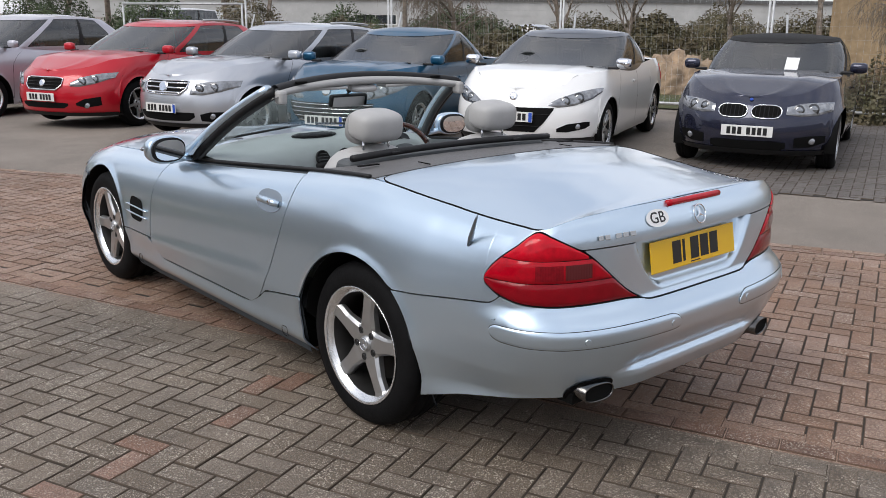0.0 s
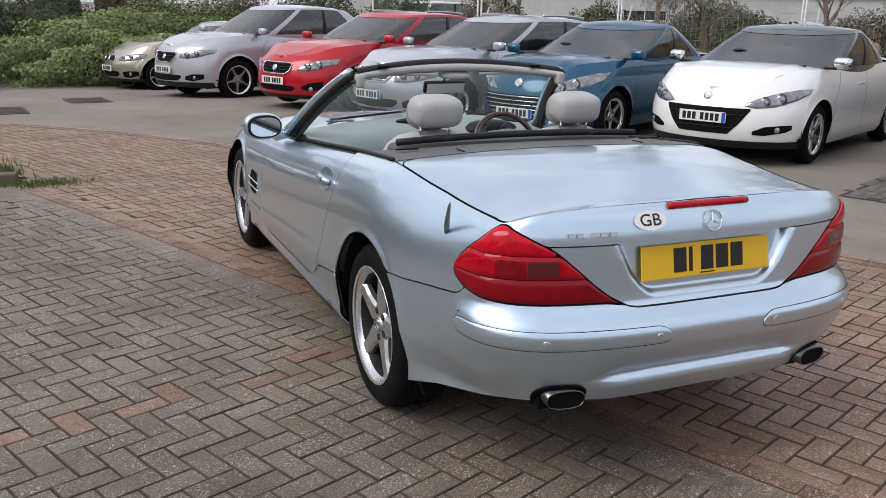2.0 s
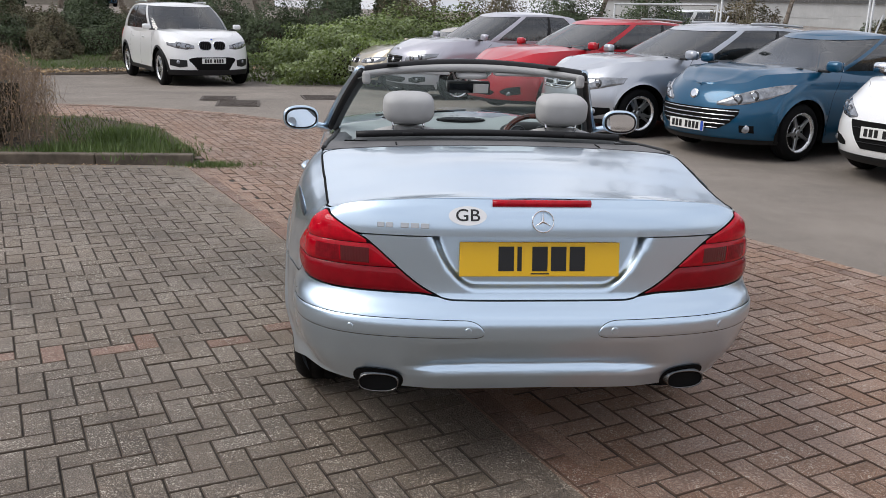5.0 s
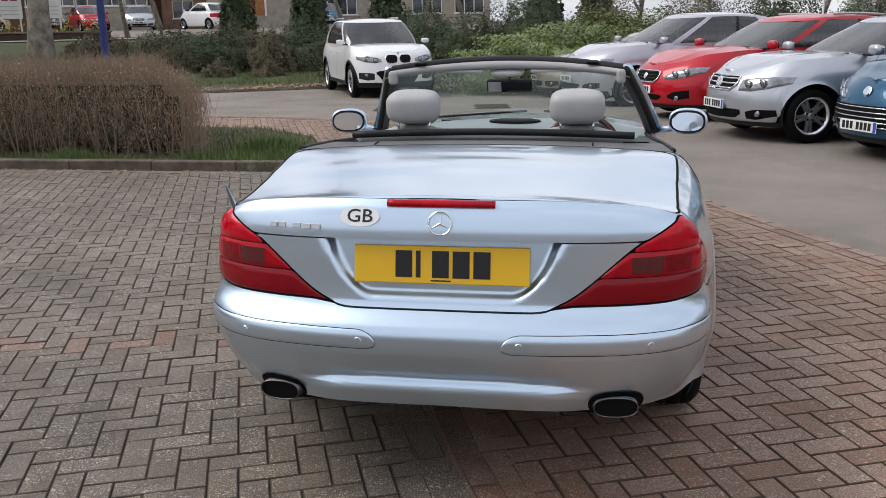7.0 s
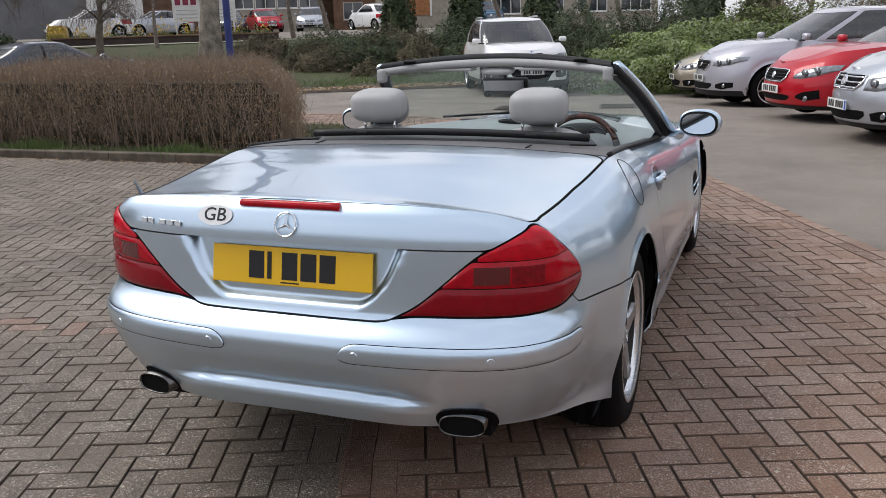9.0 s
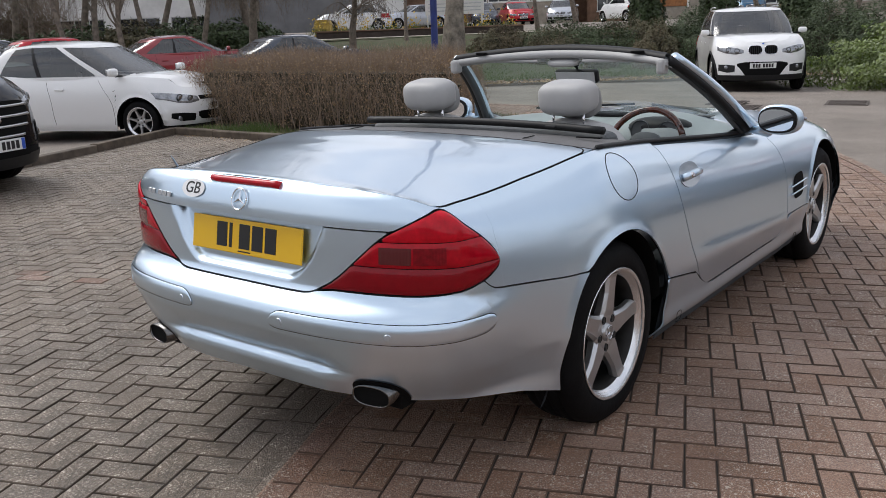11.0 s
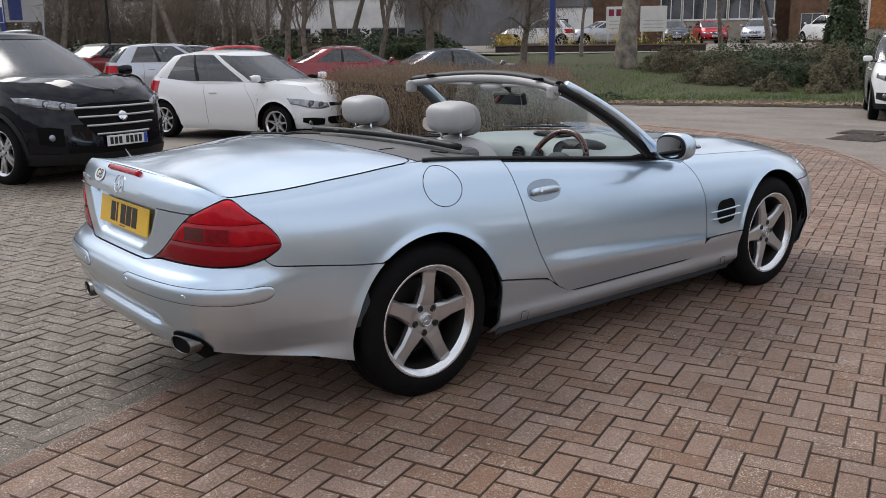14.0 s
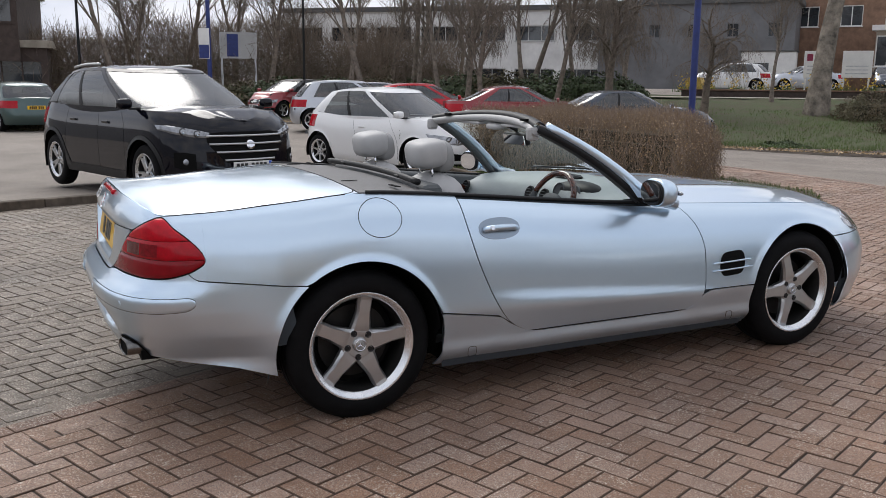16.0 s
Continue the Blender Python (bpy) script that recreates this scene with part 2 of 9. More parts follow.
def knots(pairs):
    """A smooth function through (x, y) pairs, without overshoot."""
    xs, ys = (np.array(v, float) for v in zip(*pairs))
    h = np.diff(xs)
    d = np.diff(ys) / h
    m = np.r_[d[0], np.where(d[:-1] * d[1:] > 0, 2 * d[:-1] * d[1:] / np.where(d[:-1] + d[1:] == 0, 1, d[:-1] + d[1:]), 0), d[-1]]

    def at(x):
        x = np.clip(np.asarray(x, float), xs[0], xs[-1])
        i = np.clip(np.searchsorted(xs, x) - 1, 0, len(h) - 1)
        t = (x - xs[i]) / h[i]
        return ys[i] * (1 + 2 * t) * (1 - t) ** 2 + m[i] * h[i] * t * (1 - t) ** 2 + ys[i + 1] * t * t * (3 - 2 * t) + m[i + 1] * h[i] * t * t * (t - 1)

    return at


class Shell:
    """Half of a body: plan outlines stacked over z. q: -1 at the rear middle, 0..1 along the side, 2 at the front middle."""

    def __init__(self, rear, front, width, prof, zs, Lr, nr, Lf, nf, z0=0.2, swell=None):
        self.rear, self.front, self.width, self.prof, self.zs, self.z0 = rear, front, width, prof, zs, z0
        self.Lr, self.nr, self.Lf, self.nf, self.swell = Lr, nr, Lf, nf, swell

    def y_of(self, q, z):
        q = np.asarray(q, float)
        yr, yf = self.rear(z), self.front(z)
        out = (yr + self.Lr) * (1 - q) + (yf - self.Lf) * q
        for cap, n in ((q < 0, self.nr), (q > 1, self.nf)):
            a = np.where(q < 0, 1 + q, 2 - q) * np.pi / 2
            c, s = np.abs(np.cos(a)), np.abs(np.sin(a))
            d = 1 - c * (c**n + s**n) ** (-1 / n)
            out = np.where(cap, np.where(q < 0, yr + self.Lr * d, yf - self.Lf * d), out)
        return out

    def at_y(self, y, z):
        y, z = np.broadcast_arrays(np.asarray(y, float), np.asarray(z, float))
        yr, yf = self.rear(z), self.front(z)
        ex = np.ones_like(y)
        c = np.clip(1 - (y - yr) / self.Lr, 0, 1)
        ex = ex * (1 - c**self.nr) ** (1 / self.nr)
        c = np.clip(1 - (yf - y) / self.Lf, 0, 1)
        ex = ex * (1 - c**self.nf) ** (1 / self.nf)
        x = self.width(y) * self.prof((z - self.z0) / (self.zs(y) - self.z0)) * ex
        if self.swell is not None:
            x = x + self.swell(y, z) * ex
        return np.stack([x, y, z], -1)

    def at(self, q, z):
        q, z = np.broadcast_arrays(np.asarray(q, float), np.asarray(z, float))
        y = self.y_of(q, z)
        p = self.at_y(y, z)
        for cap, n in ((q < 0, self.nr), (q > 1, self.nf)):  # the exact outline near the middle, where y hardly changes
            a = np.where(q < 0, 1 + q, 2 - q) * np.pi / 2
            c, s = np.abs(np.cos(a)), np.abs(np.sin(a))
            ex = s * (c**n + s**n) ** (-1 / n)
            x = self.width(y) * self.prof((z - self.z0) / (self.zs(y) - self.z0)) * ex
            if self.swell is not None:
                x = x + self.swell(y, z) * ex
            p[..., 0] = np.where(cap, x, p[..., 0])
        return p


def shell_panel(name, P, mat, parent, side, label="", thick=0.0, both=True):
    """A panel from an (nu, nv, 3) array of places on the right half; side -1 mirrors it. A lip turns inwards round its edge."""
    P = np.array(P, float)
    nu, nv = P.shape[:2]
    V, F = P.reshape(-1, 3), grid_faces(nu, nv)
    du, dv = np.gradient(P, axis=0), np.gradient(P, axis=1)
    N = np.cross(du, dv)
    N /= np.linalg.norm(N, axis=-1, keepdims=True) + 1e-9
    if thick:
        rim = [(i, 0) for i in range(nu)] + [(nu - 1, j) for j in range(1, nv)] + [(i, nv - 1) for i in range(nu - 2, -1, -1)] + [(0, j) for j in range(nv - 2, 0, -1)]
        base = len(V)
        V = np.concatenate([V, [P[i, j] - N[i, j] * thick for i, j in rim]])
        n = len(rim)
        F = F + [(rim[k][0] * nv + rim[k][1], base + k, base + (k + 1) % n, rim[(k + 1) % n][0] * nv + rim[(k + 1) % n][1]) for k in range(n)]
    V = V.copy()
    if side < 0:
        V[:, 0] *= -1
        F = [f[::-1] for f in F]
    ob = mesh_object(name, V, F, mat, parent, label)
    if thick:
        me = ob.data
        nf = (nu - 1) * (nv - 1)
        sharp = np.zeros(len(me.edges), bool)
        edge_key = {tuple(sorted(e.vertices)): e.index for e in me.edges}
        n = len(rim)
        for k in range(n):
            a, b = rim[k][0] * nv + rim[k][1], rim[(k + 1) % n][0] * nv + rim[(k + 1) % n][1]
            i = edge_key.get((min(a, b), max(a, b)))
            if i is not None:
                me.edges[i].use_edge_sharp = True
    return ob


# ---- the silver-blue roadster ----
WHEEL_R, HUB_Z, ARCH_R = 0.33, 0.325, 0.372
AXLES = (0.0, 2.56)


def arch_z(y, low, radius=ARCH_R, hub=HUB_Z, axles=AXLES):
    """Lower edge of a side: the sill, or the wheel arch where there is one."""
    y = np.asarray(y, float)
    out = np.broadcast_to(np.asarray(low, float), y.shape).copy()
    for a in axles:
        k = np.clip(radius**2 - (y - a) ** 2, 0, None)
        out = np.where(np.abs(y - a) < radius, np.maximum(out, hub + np.sqrt(k)), out)
    return out


def arch_lip(y, z, radius=ARCH_R, hub=HUB_Z, axles=AXLES, rise=0.007):
    out = 0.0
    for a in axles:
        r = np.hypot(y - a, z - hub)
        out = out + rise * np.exp(-(((r - radius) / 0.020) ** 2))
    return out * np.clip((z - 0.22) / 0.12, 0, 1)


sl_rear = knots([(0.16, -0.78), (0.22, -0.835), (0.30, -0.895), (0.40, -0.950), (0.48, -0.981), (0.535, -0.998), (0.565, -1.0), (0.590, -0.993), (0.610, -0.976), (0.632, -0.949), (0.66, -0.930), (0.72, -0.925), (0.80, -0.922), (0.86, -0.919), (0.895, -0.911), (0.93, -0.895), (0.957, -0.870), (1.0, -0.83)])
sl_front = knots([(0.16, 3.41), (0.25, 3.50), (0.40, 3.54), (0.50, 3.55), (0.58, 3.52), (0.66, 3.46), (0.72, 3.37), (0.80, 3.15), (1.0, 2.6)])
sl_width = knots([(-1.0, 0.80), (-0.6, 0.812), (-0.3, 0.862), (0.0, 0.882), (0.4, 0.876), (0.9, 0.868), (1.6, 0.866), (2.2, 0.876), (2.56, 0.884), (2.9, 0.866), (3.2, 0.83), (3.6, 0.74)])
sl_prof = knots([(-0.1, 0.90), (0.0, 0.955), (0.07, 0.974), (0.13, 0.976), (0.22, 0.988), (0.285, 0.998), (0.32, 1.002), (0.45, 0.996), (0.6, 0.987), (0.75, 0.966), (0.87, 0.930), (0.95, 0.885), (1.0, 0.832), (1.1, 0.76)])
sl_belt = knots([(-0.95, 0.958), (-0.87, 0.957), (-0.84, 0.944), (-0.77, 0.907), (-0.6, 0.912), (-0.3, 0.938), (0.03, 0.966), (0.3, 0.951), (0.6, 0.926), (1.0, 0.889), (1.5, 0.849), (2.0, 0.826), (2.56, 0.800), (2.9, 0.768), (3.1, 0.748), (3.35, 0.69), (3.6, 0.62)])


def sl_edge_share(y):
    """Share of the full width that the lid's side edge reaches: the shoulders grow squarer towards the tail."""
    edge = np.interp(y, [-1.0, -0.77, -0.37, 0.03, 0.4], [0.672, 0.682, 0.710, 0.728, 0.728])
    c = np.clip(1 - (y + 0.911) / 0.53, 0, 0.9)
    full = sl_width(y) * (1 - c**3.4) ** (1 / 3.4)
    return np.clip(edge / full - 0.832, 0, 0.15)


sl_square = knots([(v, float(sl_edge_share(v))) for v in (-0.95, -0.83, -0.77, -0.70, -0.62, -0.54, -0.46, -0.38, -0.28, 0.0)])


def sl_swell(y, z):
    """Arch lips, and the squarer shoulders of the tail."""
    t = np.clip((z - 0.2) / (sl_belt(y) - 0.2), 0, 1)
    a, b = np.clip((y - 0.50) / 0.35, 0, 1), np.clip((2.10 - y) / 0.25, 0, 1)
    c = np.clip((0.530 - 0.075 * (y - 0.5) - z) / 0.055, 0, 1)
    fold = 0.009 * c * c * (3 - 2 * c) * a * a * (3 - 2 * a) * b * b * (3 - 2 * b)
    k = np.clip((-0.30 - y) / 0.35, 0, 1)
    u, v = np.clip((0.53 - z) / 0.20, 0, 1), np.clip((0.335 - z) / 0.075, 0, 1)
    tuck = (-0.044 * u**1.5 + 0.022 * v * v * (3 - 2 * v)) * k * k * (3 - 2 * k)
    return arch_lip(y, z) + fold + tuck + sl_width(y) * np.where(y < -0.28, sl_square(np.clip(y, -0.95, 0.0)), 0.0) * t**3


SL = Shell(sl_rear, sl_front, sl_width, sl_prof, sl_belt, 0.53, 3.4, 0.75, 2.3, swell=sl_swell)
sl_crown = knots([(-0.875, 0.0), (-0.84, 0.018), (-0.77, 0.058), (-0.5, 0.062), (-0.2, 0.046), (0.03, 0.026), (0.4, 0.016), (1.5, 0.04), (1.9, 0.055), (2.6, 0.055), (3.1, 0.05), (3.33, 0.04), (3.44, 0.0)])


def span_z(sh, q, za, zb, nv, gap=0.0025):
    t = np.linspace(0, 1, nv)[None, :]
    q = np.broadcast_to(np.asarray(q, float)[:, None], (len(q), nv))
    a, b = (np.asarray(v, float)[:, None] for v in (za, zb))
    z = (a + gap) * (1 - t) + (b - gap) * t
    return q, z


def side_rows(sh, y, za, zb, nv, front=None, rear=None, gap=0.0025, fade=0.35):
    """Columns at y, whose ends lean with the curves rear(z) and front(z)."""
    y = np.asarray(y, float)
    y0, y1 = y[0], y[-1]
    t = np.linspace(0, 1, nv)[None, :]
    yy = np.repeat(y[:, None], nv, 1)
    for _ in range(8):
        lo, hi = za(yy), zb(yy)
        z = (lo + gap) * (1 - t) + (hi - gap) * t
        yy = np.repeat(y[:, None], nv, 1)
        if rear is not None:
            k = np.clip(1 - (y - y0) / fade, 0, 1)[:, None]
            yy = yy + (rear(z) + gap - y0) * k * k * (3 - 2 * k)
        if front is not None:
            k = np.clip(1 - (y1 - y) / fade, 0, 1)[:, None]
            yy = yy + (front(z) - gap - y1) * k * k * (3 - 2 * k)
    return sh.at_y(yy, z)


def arch_columns(a, y0, y1, n0, n1, radius=ARCH_R):
    """Column places close together round an arch."""
    th = np.linspace(0, np.pi, 34)
    c = a - (radius + 0.0008) * np.cos(th)
    return np.r_[np.linspace(y0, c[0] - 0.004, n0), c, np.linspace(c[-1] + 0.004, y1, n1)]


def build_wheel(name, parent, m, R=WHEEL_R, width=0.235, rim=0.231, spokes=5, style="star", alloy="alloy", twin=False):
    """Tyre, rim, spokes, brake disc and hub; the outer face looks along +x."""
    w = new(name)
    w.empty_display_size = 0.1
    w.parent = parent
    w.matrix_basis = m
    h = width / 2
    tyre = lathe([(rim - 0.004, -h + 0.02), (rim + 0.02, -h), (R - 0.03, -h + 0.006), (R - 0.008, -h + 0.03), (R - 0.001, -h + 0.06), (R - 0.007, -h + 0.064), (R - 0.007, -h + 0.072), (R, -h + 0.076), (R, -0.006), (R - 0.007, -0.004), (R - 0.007, 0.004), (R, 0.006), (R, h - 0.076), (R - 0.007, h - 0.072), (R - 0.007, h - 0.064), (R - 0.001, h - 0.06), (R - 0.008, h - 0.03), (R - 0.03, h - 0.006), (rim + 0.022, h), (rim + 0.006, h - 0.006), (rim - 0.004, h - 0.016)], 56)
    part("tyre", tyre, M["rubber"], w, smooth=True)
    # barrel in near-black steel: the shade inside the rim is in its colour
    part("barrel", lathe([(rim - 0.01, -h + 0.02), (rim - 0.035, -h + 0.05), (rim - 0.035, h - 0.06), (rim - 0.024, h - 0.030)], 56), M["disc"], w, smooth=True)
    part("rim", lathe([(rim - 0.024, h - 0.031), (rim - 0.022, h - 0.028), (rim - 0.014, h - 0.02), (rim - 0.006, h - 0.014), (rim + 0.001, h - 0.008), (rim + 0.006, h - 0.003), (rim + 0.002, h - 0.001), (rim - 0.006, h - 0.006)], 56), M["rim"], w, smooth=True)
    part("brake_disc", lathe([(0.0, h - 0.12), (rim - 0.07, h - 0.12), (rim - 0.07, h - 0.135), (0.0, h - 0.135)], 32), M["disc"], w)
    part("wheel_well", lathe([(0.0, h - 0.15), (rim - 0.036, h - 0.15), (rim - 0.036, h - 0.148)], 24), M["gap"], w)
    spoke_me = None
    a0 = h - 0.05
    for k in range(spokes):
        for d in ((-0.16, 0.16) if twin else (0.0,)):
            if spoke_me is None:
                bm = bmesh.new()
                r0, r1, r2 = 0.05, rim * 0.62, rim - 0.016
                w0, w1, w2 = (0.050, 0.032, 0.036) if not twin else (0.02, 0.013, 0.014)
                if style == "thin":
                    w0, w1, w2 = 0.03, 0.018, 0.02
                rings = []
                for r, ww, out, dp in ((r0, w0, 0.012, 0.035), (rim * 0.36, (w0 + w1) * 0.52, 0.017, 0.035), (r1, w1, 0.020, 0.03), (rim * 0.85, (w1 + w2) * 0.5, 0.02, 0.028), (r2, w2, 0.026, 0.02)):
                    rings.append([bm.verts.new((a0 + o, s, r)) for s, o in ((-ww, out - dp), (-ww * 0.98, out - 0.012), (-ww * 0.72, out), (ww * 0.72, out), (ww * 0.98, out - 0.012), (ww, out - dp))])
                for A, B in zip(rings, rings[1:]):
                    for i in range(6):
                        bm.faces.new((A[i], A[(i + 1) % 6], B[(i + 1) % 6], B[i]))
                bm.faces.new(rings[0]), bm.faces.new(rings[-1])
                bmesh.ops.recalc_face_normals(bm, faces=bm.faces)
                sp = part("spoke", bm, M[alloy], w)
                spoke_me = sp.data
            else:
                sp = new("spoke", spoke_me)
                sp.parent = w
            sp.matrix_basis = pose(0, 0, 0, (360 / spokes) * k + math.degrees(d))
    part("hub", lathe([(0.0, a0 + 0.006), (0.036, a0 + 0.010), (0.052, a0 + 0.014), (0.078, a0 + 0.012), (0.082, a0 - 0.02), (0.06, a0 - 0.03)], 32), M[alloy], w, smooth=True)
    part("centre_cap", lathe([(0.0, a0 + 0.021), (0.026, a0 + 0.020), (0.031, a0 + 0.016), (0.033, a0 + 0.008)], 24), M[alloy], w, smooth=True)
    if style == "star":
        star_badge("cap_emblem", 0.024, w, pose(a0 + 0.0235, 0, 0, 0, 0, 90))
    # bolts coloured dark to stand for the shade in their holes
    bolt_me = None
    for k in range(5):
        t = 2 * math.pi * (k + 0.5) / 5
        if bolt_me is None:
            b = part("wheel_bolt", lathe([(0.0, 0.0015), (0.008, 0.0015), (0.010, -0.001), (0.014, 0.0012), (0.0155, -0.004)], 12), M["bolt"], w)
            bolt_me = b.data
        else:
            b = new("wheel_bolt", bolt_me)
            b.parent = w
        b.location = (a0 + 0.0145, 0.056 * math.sin(t), 0.056 * math.cos(t))
    return w


# dark steel of the disc, also painted shade for the barrel behind the spokes
M["disc"] = material("disc_and_barrel_shade_steel", (0.030, 0.029, 0.028), 0.5, 0.6, vary=0.2, scale=20)
# near-black metal with the bolt holes' shade in its colour
M["bolt"] = material("bolt_hole_shade", (0.035, 0.035, 0.036), 0.4, 0.7)


def star_badge(name, r, parent, m, mat="chrome"):
    """A plain three-armed ring emblem, standing upright and facing -y."""
    bm = curve_tube([(r * math.cos(t), 0, r * math.sin(t)) for t in np.linspace(0, 2 * math.pi, 41)[:-1]], r * 0.075, 6, closed=True)
    for k in range(3):
        t = math.pi / 2 + k * 2 * math.pi / 3
        tip = (r * math.cos(t), r * math.sin(t))
        w = 0.13 * r
        a = bm.verts.new((tip[0], 0, tip[1]))
        b = bm.verts.new((w * math.cos(t + 1.57), 0, w * math.sin(t + 1.57)))
        c = bm.verts.new((w * math.cos(t - 1.57), 0, w * math.sin(t - 1.57)))
        d = bm.verts.new((0, -0.10 * r, 0))
        bm.faces.new((a, b, d)), bm.faces.new((a, d, c))
    ob = part(name, bm, M[mat], parent)
    ob.matrix_basis = m
    return ob


def text_part(name, body, size, depth, mat, parent, m, wide=1.0, bold=0.0):
    """Lettering in the built-in font, as a mesh facing +z of m."""
    cu = bpy.data.curves.new(name, "FONT")
    cu.body, cu.size, cu.extrude, cu.align_x, cu.align_y = body, size, depth, "CENTER", "CENTER"
    cu.resolution_u, cu.offset = 3, bold
    tmp = bpy.data.objects.new(name, cu)
    scene.collection.objects.link(tmp)
    dg = bpy.context.evaluated_depsgraph_get()
    me = bpy.data.meshes.new_from_object(tmp.evaluated_get(dg))
    bpy.data.objects.remove(tmp)
    bpy.data.curves.remove(cu)
    me.transform(Matrix.Diagonal((wide, 1, 1, 1)))
    me.materials.clear()
    me.materials.append(mat)
    ob = new(name, me)
    ob.parent = parent
    ob.matrix_basis = m
    return ob


def plate_part(parent, m, mat, bars=7, euro=False, w=0.52, h=0.111):
    """A registration plate facing +z of m: its characters are plain bars."""
    p = part("number_plate", box_bm(w, h, 0.006, bevel=0.003), mat, parent)
    p.matrix_basis = m
    bw, gap_w = w * 0.075, w * 0.032
    total = bars * bw + (bars - 1) * gap_w + gap_w * 2
    x = -total / 2 + (0.02 if euro else 0)
    for k in range(bars):
        if k == (2 if bars < 7 else 4):
            x += gap_w * 2
        b = part("plate_bar", box_bm(bw, h * 0.68, 0.002), M["ink"], p)
        b.location = (x + bw / 2, 0, 0.0042)
        x += bw + gap_w
    if euro:
        b = part("plate_band", box_bm(w * 0.075, h * 0.94, 0.002), M["blue_band"], p)
        b.location = (-w * 0.452, 0, 0.004)
    return p


M["blue_band"] = material("blue_band", (0.02, 0.08, 0.45), 0.4)


def build_roadster():
    car = thing("convertible_car", pose(0, 0, 0), "silver-blue metallic two-seat convertible with its roof folded away, on block paving", "car")
    seam = knots([(-1.02, 0.70), (-0.72, 0.70), (-0.694, 0.687), (-0.677, 0.670), (-0.657, 0.659), (-0.588, 0.650), (-0.464, 0.636), (-0.332, 0.621), (-0.255, 0.616), (0.0, 0.61)])
    yd = knots([(0.28, 0.86), (0.31, 0.80), (0.35, 0.725), (0.42, 0.66), (0.55, 0.59), (0.7, 0.53), (0.85, 0.495), (0.97, 0.485)])
    yw = knots([(0.28, 1.70), (0.31, 1.78), (0.36, 1.845), (0.45, 1.87), (0.6, 1.865), (0.72, 1.83), (0.82, 1.76), (0.92, 1.66)])
    # lamp outline over x at the tail: inner tip, top, outer tail
    qs = np.linspace(-1, 0.3, 400)

    def q_at(x, z):
        return float(np.interp(x, SL.at(qs, np.full_like(qs, z))[:, 0], qs))

    def q_back(y, z):
        return float(np.interp(y, SL.y_of(qs, np.full_like(qs, z)), qs))

    y_tail, y_seam = -0.627, -0.694
    q_in, q_top = q_at(0.333, 0.655), q_at(0.683, 0.899)
    q_out, q_s = q_back(y_tail, 0.737), q_back(y_seam, 0.687)
    lamp_lo = knots([(q_in, 0.651), (q_at(0.40, 0.66), 0.658), (q_at(0.507, 0.66), 0.659), (q_at(0.632, 0.66), 0.659), (q_back(-0.78, 0.668), 0.666), (q_s, 0.687), (q_back(-0.652, 0.709), 0.709), (q_back(-0.634, 0.722), 0.722), (q_out, 0.735)])
    lamp_hi = knots([(q_in, 0.655), (q_at(0.376, 0.676), 0.678), (q_at(0.582, 0.84), 0.843), (q_top, 0.902), (q_back(-0.73, 0.854), 0.858), (q_back(-0.671, 0.803), 0.806), (q_back(-0.638, 0.763), 0.765), (q_out, 0.739)])
    lid_lo = knots([(-1.0, 0.640), (q_at(0.15, 0.643), 0.640), (q_at(0.27, 0.643), 0.6405), (q_at(0.31, 0.65), 0.645), (q_in, 0.655)])

    def lid_low(q):
        return np.where(q < q_in, lid_lo(q), lamp_hi(np.clip(q, q_in, q_top)))

    def belt_q(q):
        z = np.full_like(q, 0.93)
        for _ in range(8):
            z = SL.zs(SL.y_of(q, z))
        return z

    G = 0.0026

    def lifted(P, d):
        n = np.cross(np.gradient(P, axis=0), np.gradient(P, axis=1))
        return P + n / (np.linalg.norm(n, axis=-1, keepdims=True) + 1e-9) * d[..., None]

    def lens_band(name, za, zb, mat, parent, side, bulge, base, label="", qa=None, qb=None, ribs=0.0):
        """One level band of the tail lamp, bulging between za and zb."""
        s_ = 0.5 - 0.5 * np.cos(np.linspace(0, np.pi, 70))
        q = (q_in + 0.005 if qa is None else qa) * (1 - s_) + (q_out - 0.0012 if qb is None else qb) * s_
        lo, hi = np.maximum(lamp_lo(q) + 0.004, za), np.minimum(lamp_hi(q) - 0.004, zb)
        ok = hi > lo + 0.002
        q, lo, hi = q[ok], lo[ok], hi[ok]
        Q, Z = span_z(SL, q, lo, hi, 14, 0.0)
        t = (Z - lo[:, None]) / (hi - lo)[:, None]
        h = np.clip((hi - lo) / (0.5 * (zb - za)), 0, 1)[:, None]
        puff = base + bulge * h * (1 - (2 * t - 1) ** 4) + ribs * np.sin(Q * 900)
        return shell_panel(name, lifted(SL.at(Q, Z), puff), M[mat], parent, side, label, thick=0.004)

    for side in (1, -1):
        # rear face of the boot lid: above and below the cross line
        q = np.r_[np.linspace(-1, q_in, 60), np.linspace(q_in, q_top, 28)[1:]]
        lo, hi = lid_low(q), belt_q(q)
        lip = np.minimum(0.843, hi)
        k = lo < 0.840
        Q, Z = span_z(SL, q[k], lo[k], np.maximum(lip[k], lo[k] + 0.004), 36)
        P = SL.at(Q, Z)
        # plate recess
        ax = np.abs(P[..., 0])
        zb = 0.664 + 0.05 * np.clip((ax - 0.20) / 0.09, 0, 1) ** 2
        half = np.interp(Z, [0.66, 0.677, 0.709, 0.77, 0.851], [0.22, 0.262, 0.294, 0.328, 0.364])
        ins = np.clip((half - ax) / 0.034, 0, 1) * np.clip((Z - zb) / 0.024, 0, 1)
        ins = ins * ins * (3 - 2 * ins)
